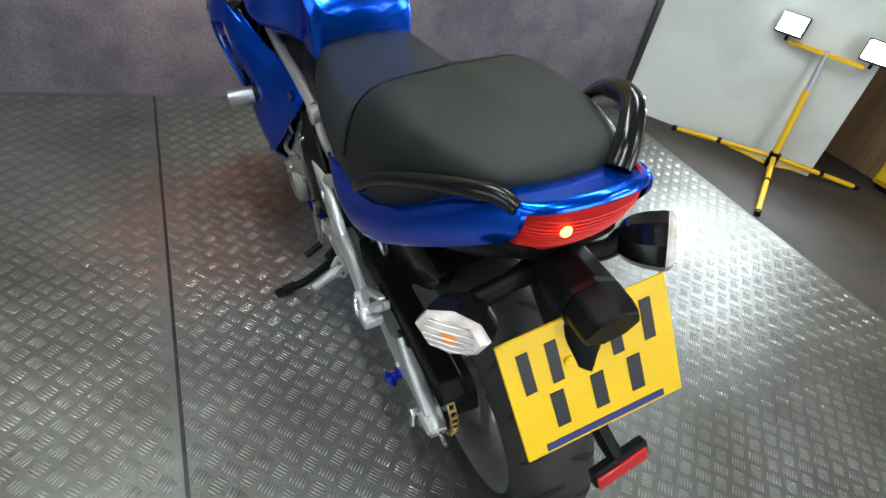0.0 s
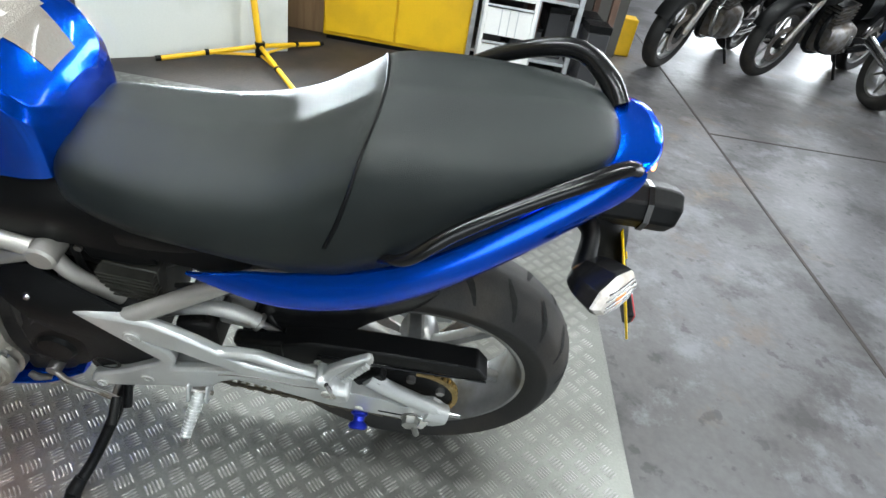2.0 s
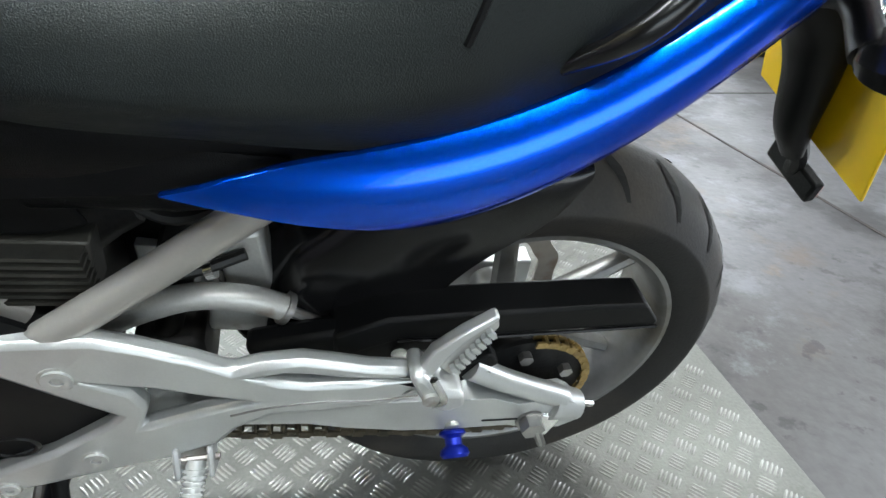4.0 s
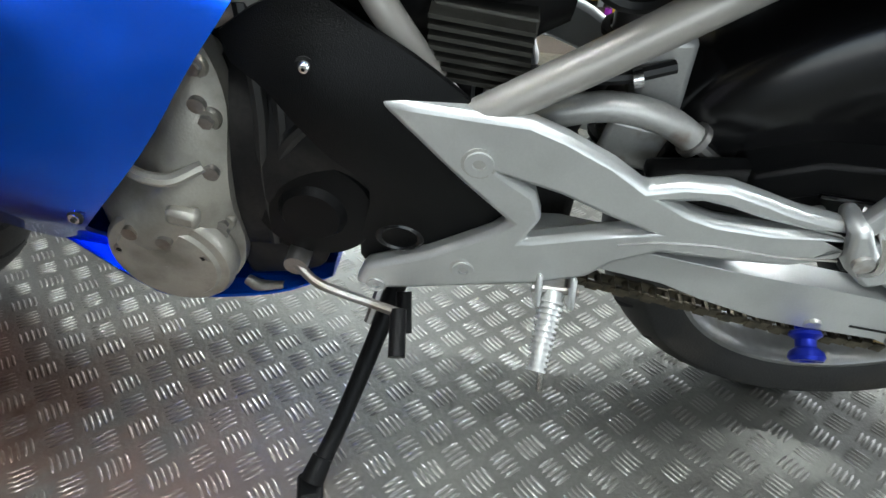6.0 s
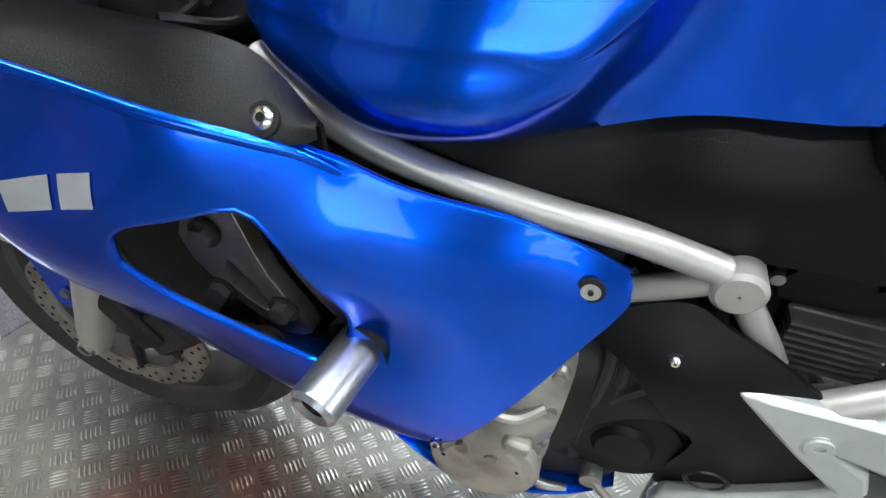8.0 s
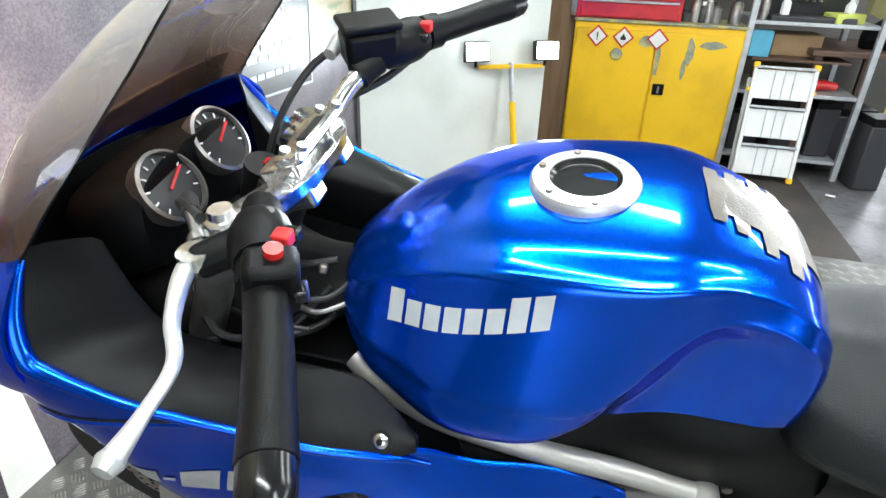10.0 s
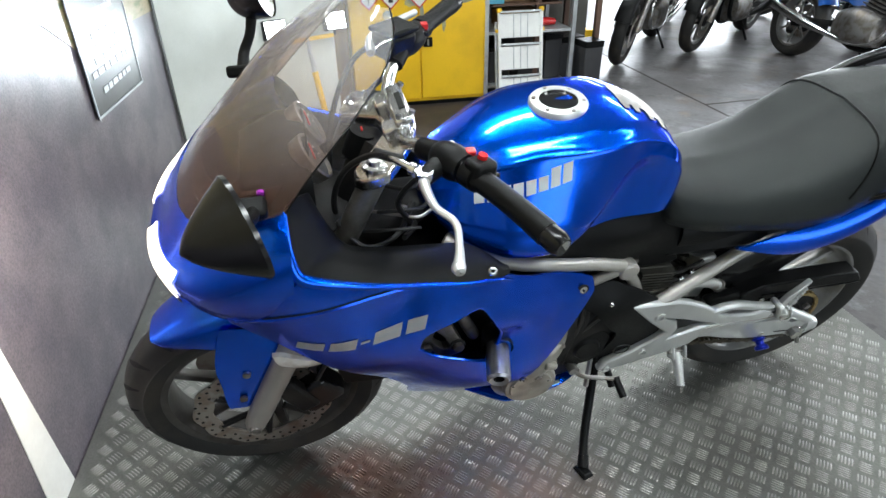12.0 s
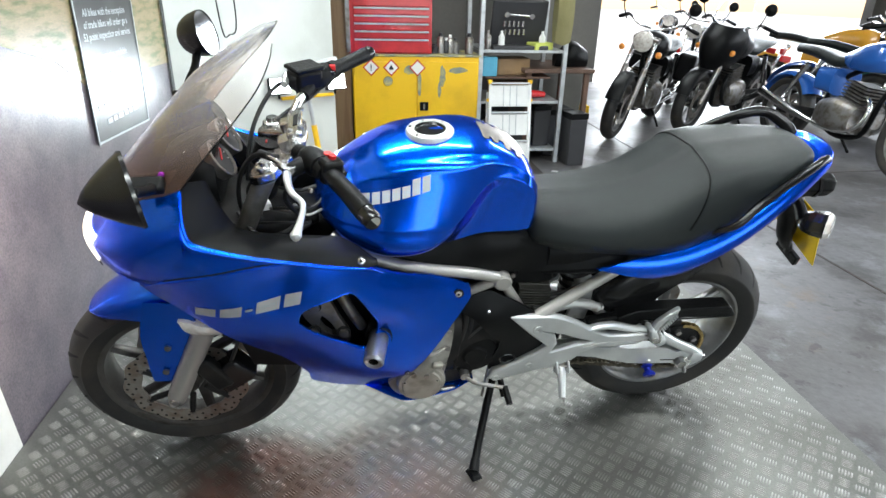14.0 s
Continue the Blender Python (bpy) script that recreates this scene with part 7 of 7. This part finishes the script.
part("cable_adjuster", disc((-0.196, 1.046, 0.993), (0.75, 0.62, 0.05), 0.0105, 0.010, 14), M_CHROME, pc_, "bright cable adjuster")
part("adjuster_barrel", rod((-0.202, 1.041, 0.993), (-0.160, 1.076, 0.996), 0.0058, 10), M_CHROME, pc_)
part("cable_boot", rod((-0.160, 1.076, 0.996), (-0.135, 1.095, 0.990), 0.008, 10), M_CABLE, pc_)
part("switch_block", box(0.034, 0.040, 0.044, pose(-0.232, 0.966, 1.004, 8, 0, 26)), M_BLACK, bike, "black switch block", bevel=0.007)
part("turn_switch", box(0.014, 0.010, 0.010, pose(-0.236, 0.944, 1.000, 0, 0, 26)), M_GLOSSBLACK, bike, bevel=0.002)
part("mark_switch", box(0.012, 0.004, 0.012, pose(-0.224, 0.946, 0.990, 0, 0, 26)), M_BLUEINK, bike, "small dark blue switch", bevel=0.001)
part("hazard_switch", disc((-0.228, 0.962, 1.026), (0, -0.2, 1), 0.007, 0.006, 12), M_RED, bike, "red switch")
cc = part("clamp_cap", box(0.118, 0.030, 0.014, pose(0, 1.036, 0.988, -20)), M_CHROME, bike, "polished handlebar clamp cap", bevel=0.004)
part("cap_slot", box(0.052, 0.010, 0.003, pose(0, 1.034, 0.9955, -20)), M_RECESS, cc)
for x in (-0.046, 0.046):
    for y in (-0.010, 0.010):
        part("cap_bolt", disc((x, 1.034 + y, 0.994 - 0.36 * y), (0, -0.34, 0.94), 0.0055, 0.006, 12), M_BOLT, cc)
part("clutch_lever", tube([(-0.205, 1.030, 1.000), (-0.225, 1.042, 0.994), (-0.262, 1.035, 0.980), (-0.295, 1.015, 0.975), (-0.33, 1.018, 0.966), (-0.357, 1.025, 0.956)], [0.007, 0.008, 0.0062, 0.0055, 0.0055, 0.0085], 10, 6), M_ALU, bike, "silver clutch lever")
part("lever_ball", spin([(0.001, -0.010), (0.007, -0.008), (0.010, 0), (0.007, 0.008), (0.001, 0.010)], Matrix.Translation((-0.359, 1.026, 0.955)), 14), M_ALU, bike)
part("lever_pivot", disc((-0.214, 1.039, 0.993), (0, 0, 1), 0.013, 0.012, 18), M_CHROME, bike)
part("brake_lever", tube([(0.13, 1.06, 1.02), (0.17, 1.05, 1.03), (0.23, 1.00, 1.03), (0.30, 0.945, 1.02)], [0.008, 0.010, 0.008, 0.007], 10, 6), M_ALU, bike, "silver brake lever")
rs = part("brake_reservoir", box(0.055, 0.065, 0.045, pose(0.148, 1.015, 1.028, 0, 0, 32)), M_BLACK, bike, "black brake fluid reservoir", bevel=0.008)
part("reservoir_lid", box(0.06, 0.07, 0.010, pose(0.148, 1.015, 1.055, 0, 0, 32)), M_BLACK, rs, bevel=0.004)
for pts in ([(-0.17, 1.06, 1.0), (-0.14, 1.10, 0.99), (-0.09, 1.14, 0.93), (-0.06, 1.16, 0.84), (-0.05, 1.14, 0.72)], [(-0.2, 1.0, 1.0), (-0.16, 1.03, 0.96), (-0.12, 1.06, 0.88), (-0.08, 1.03, 0.80)], [(0.18, 1.03, 1.02), (0.15, 1.09, 1.0), (0.10, 1.14, 0.92), (0.05, 1.16, 0.80)], [(0.22, 0.95, 1.02), (0.16, 1.0, 0.985), (0.10, 1.08, 0.95), (0.02, 1.13, 0.88)], [(-0.12, 1.05, 0.80), (-0.06, 1.02, 0.78), (0.02, 1.04, 0.80)], [(-0.10, 1.16, 0.84), (-0.13, 1.12, 0.80), (-0.1, 1.06, 0.79), (-0.05, 1.02, 0.82)]):
    part("control_cable", tube(pts, 0.005, 8, 6), M_CABLE, bike)
part("wire_connector", box(0.022, 0.03, 0.016, pose(-0.045, 1.115, 0.818, 0, 0, 20)), M_WHITE, bike, "white wiring connector", bevel=0.002)
for pts, r, m in (([(-0.085, 1.09, 0.835), (-0.10, 1.05, 0.845), (-0.085, 1.01, 0.835), (-0.06, 0.985, 0.845)], 0.0035, M_CABLE), ([(-0.06, 1.10, 0.82), (-0.085, 1.06, 0.826), (-0.095, 1.02, 0.822), (-0.08, 0.99, 0.826)], 0.003, M_STEEL), ([(-0.04, 1.08, 0.86), (-0.07, 1.04, 0.868), (-0.06, 1.0, 0.872)], 0.004, M_CABLE), ([(-0.10, 1.12, 0.81), (-0.12, 1.07, 0.822), (-0.115, 1.02, 0.815)], 0.003, M_CABLE)):
    part("cockpit_cable", tube(pts, r, 8, 6), m, bike)
for c in ((-0.090, 1.045, 0.842), (-0.072, 1.012, 0.868)):
    part("cable_clip", box(0.012, 0.009, 0.010, pose(*c, 10, 20, 15)), M_STEEL, bike, bevel=0.002)
part("wiring_loom", loft([(1.0, [(0.03, 0.76), (0.05, 0.78), (0.04, 0.81), (0, 0.82)]), (1.08, [(0.06, 0.74), (0.08, 0.76), (0.06, 0.80), (0, 0.82)]), (1.2, [(0.08, 0.74), (0.11, 0.76), (0.10, 0.82), (0, 0.84)]), (1.3, [(0.06, 0.74), (0.09, 0.77), (0.08, 0.82), (0, 0.84)])]), M_DARKENG, bike, "dark wiring behind the nose")
# mirrors
for s in (-1, 1):
    mi = new("mirror")
    mi.parent = bike
    mi["label"] = "black wing mirror on a thin stem"
    part("mirror_base", box(0.03, 0.06, 0.022, pose(s * 0.205, 1.285, 0.968, 0, s * 25, 0)), M_BLACK, mi, bevel=0.006)
    if s < 0:
        part("stem", tube([(-0.205, 1.275, 0.965), (-0.235, 1.275, 0.975), (-0.275, 1.285, 0.995)], [0.011, 0.009, 0.010], 10, 4), M_BLACK, mi)
        mm, bm = cup((-0.300, 1.278, 1.016), (-0.365, 0.928, -0.07), (0.84, 0.36, 0.45), 0.070, 0.046, 0.076, 30, 1.5)
    else:
        part("stem", tube([(0.210, 1.285, 0.972), (0.232, 1.28, 0.992), (0.243, 1.265, 1.02), (0.262, 1.255, 1.055)], [0.012, 0.010, 0.009, 0.011], 10, 4), M_BLACK, mi)
        mm, bm = cup((0.268, 1.235, 1.090), (0.20, 0.93, -0.31), (0.25, 0.0, 0.97), 0.050, 0.047, 0.062)
    part("shell", bm, M_GLOSSBLACK, mi, "gloss black mirror shell")
    part("mirror_glass", spin([(0.001, -0.004), (0.96, -0.004)], mm, 26), M_MIRROR, mi, "mirror glass", smooth=0)

# light of the bike's own lamps
for s in (-1, 1):
    hl = new("headlight_beam", bpy.data.lights.new("headlight_beam", "SPOT"))
    hl.data.energy, hl.data.spot_size, hl.data.spot_blend, hl.data.color, hl.data.shadow_soft_size = HEAD_W, radians(125), 0.8, (1, 0.88, 0.72), 0.04
    hl.matrix_world = pose(-0.03, 0, 0, 0, -13, -2.4) @ look((s * 0.12, 1.505, 0.82), (s * 0.2, 2.2, 0.66))

# ---- other motorcycles parked in the shop ----


def shop_bike(label, p, q, heading, paint, lean=10, bags=False, faired=False, frame_mat=M_BLACK, wheel_r=0.30, pipe=M_CHROME, screen=False):
    """A plainer parked motorcycle: front wheel at the origin, heading degrees in the plan, leaning on its stand."""
    m = RZ @ pose(p, q, -0.012, 0, 0, heading) @ pose(0, 0, 0, 0, -lean, 0)
    t = thing("parked_motorcycle", label, "motorcycle", m, "parked motorcycles")
    # y points ahead; the front wheel stands at the origin, the rear wheel behind it
    R = wheel_r
    for name, y, hw in (("front_wheel", 0.0, 0.055), ("rear_wheel", -1.42, 0.075)):
        wh = new(name)
        wh.parent = t
        wm = Matrix.Translation((0, y, R))
        rr = R * 0.72
        half = cr([(rr, -hw * 0.7), (rr + (R - rr) * 0.5, -hw), (R - 0.015, -hw * 0.7), (R, 0)], 3)
        part("tyre", spin([tuple(x) for x in half] + [(r, -x) for r, x in half[::-1][1:]], wm, 36), M_RUBBER, wh)
        part("rim", spin([(rr + 0.003, -hw * 0.7), (rr - 0.014, -hw * 0.6), (rr - 0.02, 0), (rr - 0.014, hw * 0.6), (rr + 0.003, hw * 0.7)], wm, 36), M_RIM, wh)
        part("hub", spin([(0.001, -0.07), (0.045, -0.06), (0.05, 0), (0.045, 0.06), (0.001, 0.07)], wm, 16), M_DARKENG, wh)
        for i in range(7):
            a = i * 2 * math.pi / 7
            part("spoke", rod((0, *polar(0.04, a, (y, R))), (0, *polar(rr - 0.015, a, (y, R))), 0.010, 6), M_RIM, wh)
        part("brake_disc", spin([(0.09, -0.065), (0.14, -0.065), (0.14, -0.060), (0.09, -0.060), (0.09, -0.065)], wm, 28), M_DISC, wh)
    for s in (-1, 1):
        part("fork_leg", tube([(s * 0.09, 0.0, R), (s * 0.09, -0.16, 0.66)], 0.026, 10, 1), M_STEEL, t)
        part("fork_stanchion", rod((s * 0.09, -0.16, 0.66), (s * 0.09, -0.26, 0.92), 0.02, 10), M_CHROME, t)
        part("shock", rod((s * 0.12, -1.36, 0.42), (s * 0.12, -1.20, 0.72), 0.025, 10), M_CHROME, t)
        part("swingarm", box(0.03, 0.5, 0.05, pose(s * 0.11, -1.2, 0.33, 3)), M_DARKENG, t, bevel=0.006)
        part("exhaust_header", tube([(s * 0.06, -0.52, 0.55), (s * 0.09, -0.42, 0.46), (s * 0.11, -0.46, 0.30), (s * 0.12, -0.7, 0.24), (s * 0.14, -0.95, 0.27)], 0.02, 10, 5), pipe, t)
        part("silencer", tube([(s * 0.15, -0.9, 0.265), (s * 0.18, -1.2, 0.32), (s * 0.19, -1.6, 0.41)], [0.022, 0.036, 0.038], 12, 4), pipe, t)
        part("mirror_stem", tube([(s * 0.25, -0.30, 1.02), (s * 0.29, -0.26, 1.12), (s * 0.30, -0.25, 1.18)], 0.006, 6, 4), M_BLACK, t)
        part("mirror_head", spin([(0.001, -0.02), (0.05, -0.01), (0.055, 0.008), (0.001, 0.012)], pose(s * 0.32, -0.26, 1.21, 0, 0, -90), 16), M_BLACK, t)
        part("indicator", spin([(0.001, -0.03), (0.025, -0.01), (0.028, 0.01), (0.001, 0.02)], pose(s * 0.17, -0.14, 0.80, 0, 0, 90), 12), M_ORANGE, t)
        if bags:
            part("pannier", box(0.18, 0.40, 0.28, pose(s * 0.24, -1.35, 0.62)), M_BLACK, t, bevel=0.03)
    rows = []
    for a in np.linspace(radians(20), radians(150), 16):
        rows.append([(u, *polar(rr, a, (0, R))) for u, rr in cr([(-0.07, R + 0.0), (-0.055, R + 0.022), (0, R + 0.03), (0.055, R + 0.022), (0.07, R)], 3)])
    part("front_mudguard", thicken(grid(rows), 0.003), paint, t)
    rows = []
    for a in np.linspace(radians(30), radians(165), 16):
        rows.append([(u, *polar(rr, a, (-1.42, R))) for u, rr in cr([(-0.10, R + 0.0), (-0.08, R + 0.035), (0, R + 0.05), (0.08, R + 0.035), (0.10, R)], 3)])
    part("rear_mudguard", thicken(grid(rows), 0.003), paint, t)
    part("engine", loft([(-0.9, [(0.08, 0.26), (0.14, 0.30), (0.13, 0.44), (0, 0.48)]), (-0.7, [(0.10, 0.22), (0.19, 0.28), (0.17, 0.48), (0, 0.52)]), (-0.5, [(0.09, 0.24), (0.15, 0.30), (0.13, 0.44), (0, 0.50)])]), M_STEEL, t)
    for k in range(7):
        part("cylinder_fin", box(0.26 - 0.004 * k, 0.24, 0.009, pose(0, -0.60, 0.46 + 0.026 * k, -12)), M_STEEL, t)
    part("cylinder", box(0.2, 0.18, 0.18, pose(0, -0.60, 0.54, -12)), M_DARKENG, t)
    part("clutch_cover", spin([(0.001, -0.03), (0.07, -0.025), (0.09, 0)], pose(-0.165, -0.74, 0.34, 0, 0, 0), 20), M_CHROME, t)
    part("frame", tube([(0, -0.25, 0.86), (0, -0.42, 0.55), (0, -0.5, 0.24), (0, -0.85, 0.22), (0, -0.98, 0.5), (0, -0.75, 0.72), (0, -0.25, 0.82)], 0.022, 8, 5), frame_mat, t)
    part("tank", loft([(-0.86, [(0.06, 0.74), (0.09, 0.77), (0.08, 0.84), (0, 0.86)]), (-0.65, [(0.11, 0.72), (0.15, 0.80), (0.12, 0.91), (0, 0.95)]), (-0.45, [(0.12, 0.73), (0.16, 0.82), (0.12, 0.93), (0, 0.97)]), (-0.30, [(0.06, 0.78), (0.08, 0.84), (0.06, 0.90), (0, 0.92)])], 4, 4), paint, t, smooth=60)
    part("seat", loft([(-1.45, [(0.08, 0.80), (0.10, 0.83), (0.08, 0.87), (0, 0.88)]), (-1.2, [(0.11, 0.78), (0.14, 0.82), (0.11, 0.86), (0, 0.87)]), (-0.95, [(0.11, 0.73), (0.13, 0.77), (0.10, 0.81), (0, 0.82)]), (-0.82, [(0.08, 0.74), (0.09, 0.78), (0.07, 0.81), (0, 0.82)])], 4, 4), M_VINYL, t, smooth=60)
    part("handlebar", tube([(-0.36, -0.48, 1.02), (-0.25, -0.36, 1.06), (-0.1, -0.28, 1.0), (0.1, -0.28, 1.0), (0.25, -0.36, 1.06), (0.36, -0.48, 1.02)], 0.012, 8, 5), M_CHROME, t)
    for s in (-1, 1):
        part("grip", rod((s * 0.27, -0.38, 1.055), (s * 0.37, -0.49, 1.015), 0.018, 10), M_BLACK, t)
    part("yoke", box(0.24, 0.06, 0.04, pose(0, -0.25, 0.90, -20)), M_STEEL, t, bevel=0.006)
    part("headlamp_shell", spin([(0.001, -0.10), (0.06, -0.08), (0.09, 0.0), (0.092, 0.02)], pose(0, -0.16, 0.88, 0, 0, 90), 20), paint if faired else M_CHROME, t)
    part("headlamp_lens", spin([(0.088, 0.02), (0.07, 0.032), (0.001, 0.04)], pose(0, -0.16, 0.88, 0, 0, 90), 20), M_LENS, t)
    part("tail_lamp", box(0.10, 0.04, 0.06, pose(0, -1.68, 0.72)), M_RED, t, bevel=0.01)
    part("side_panel", loft([(-1.05, [(0.07, 0.52), (0.12, 0.55), (0.12, 0.70), (0, 0.72)]), (-0.85, [(0.07, 0.50), (0.13, 0.54), (0.12, 0.70), (0, 0.72)])]), paint, t)
    part("stand", rod((-0.10, -0.85, 0.24), (-0.25, -0.80, 0.055), 0.012, 8), M_BLACK, t)
    if faired:
        part("fairing", thicken(wrap([(0.62, 0.10, -0.35, -0.02), (0.75, 0.17, -0.38, 0.02), (0.90, 0.20, -0.36, 0.0), (1.02, 0.16, -0.32, -0.10)], 2.3, 20), 0.004), paint, t)
    if screen:
        part("screen", wrap([(1.0, 0.18, -0.30, -0.12), (1.15, 0.17, -0.32, -0.2), (1.28, 0.12, -0.34, -0.28)], 2.3, 16), clear("touring_screen", (0.85, 0.88, 0.9)), t)
    return t


M_DKBLUE = mat("dark_blue_paint", (0.015, 0.05, 0.2), 0.25, 0.2, 0.05, 4, coat=0.8)
M_MIDBLUE = mat("mid_blue_paint", (0.02, 0.11, 0.42), 0.25, 0.2, 0.05, 4, coat=0.8)
M_SILVER = mat("silver_paint", (0.4, 0.42, 0.44), 0.3, 0.6, 0.05, 4, coat=0.6)
M_GREEN = mat("dark_green_paint", (0.01, 0.07, 0.05), 0.3, 0.2, 0.05, 4, coat=0.6)
shop_bike("black and chrome cruiser facing into the shop with side bags", 3.70, -1.42, 50, M_BLACK, 10, bags=True)
shop_bike("black adventure-style motorcycle facing into the shop", 3.98, -2.30, 36, M_BLACK, 9, faired=True, screen=True, pipe=M_BLACK)
shop_bike("silver motorcycle parked further back by the door", 5.55, -2.95, 48, M_SILVER, 9)
shop_bike("amber-tanked retro motorcycle parked side-on by the door", 4.75, -5.34, 143, M_SPARE, 8)
shop_bike("blue retro motorcycle with bright pipes parked side-on", 3.30, -4.67, 127, M_DKBLUE, 9)
shop_bike("blue motorcycle with a bright engine and twin pipes standing close by", 2.20, -3.08, 90, M_MIDBLUE, 8)
shop_bike("green motorcycle parked among the others", 3.25, -5.4, 160, M_GREEN, 9)
shop_bike("dark motorcycle standing outside the door", 8.6, -4.2, 60, M_BLACK, 9)
shelf2 = thing("colour_rack", "rack of colourful garments by the door", "rack", RZ @ Matrix.Translation((3.6, -7.2, -0.012)))
part("rail", rod((-0.9, 0, 1.6), (0.9, 0, 1.6), 0.02), M_STEEL, shelf2)
for s in (-0.9, 0.9):
    part("upright", rod((s, 0, 0), (s, 0, 1.6), 0.02), M_STEEL, shelf2)
for i, c in enumerate(((0.5, 0.05, 0.25), (0.7, 0.3, 0.05), (0.1, 0.45, 0.1), (0.3, 0.5, 0.05), (0.5, 0.4, 0.35), (0.15, 0.4, 0.3))):
    part("garment", loft([(-0.2, [(0.04, 0.75), (0.07, 1.0), (0.06, 1.3), (0, 1.5)]), (0.0, [(0.06, 0.7), (0.1, 1.0), (0.08, 1.35), (0, 1.58)]), (0.2, [(0.04, 0.75), (0.07, 1.0), (0.06, 1.3), (0, 1.5)])]), mat("garment_cloth", c, 0.9), shelf2).location = (-0.75 + i * 0.3, 0, 0)
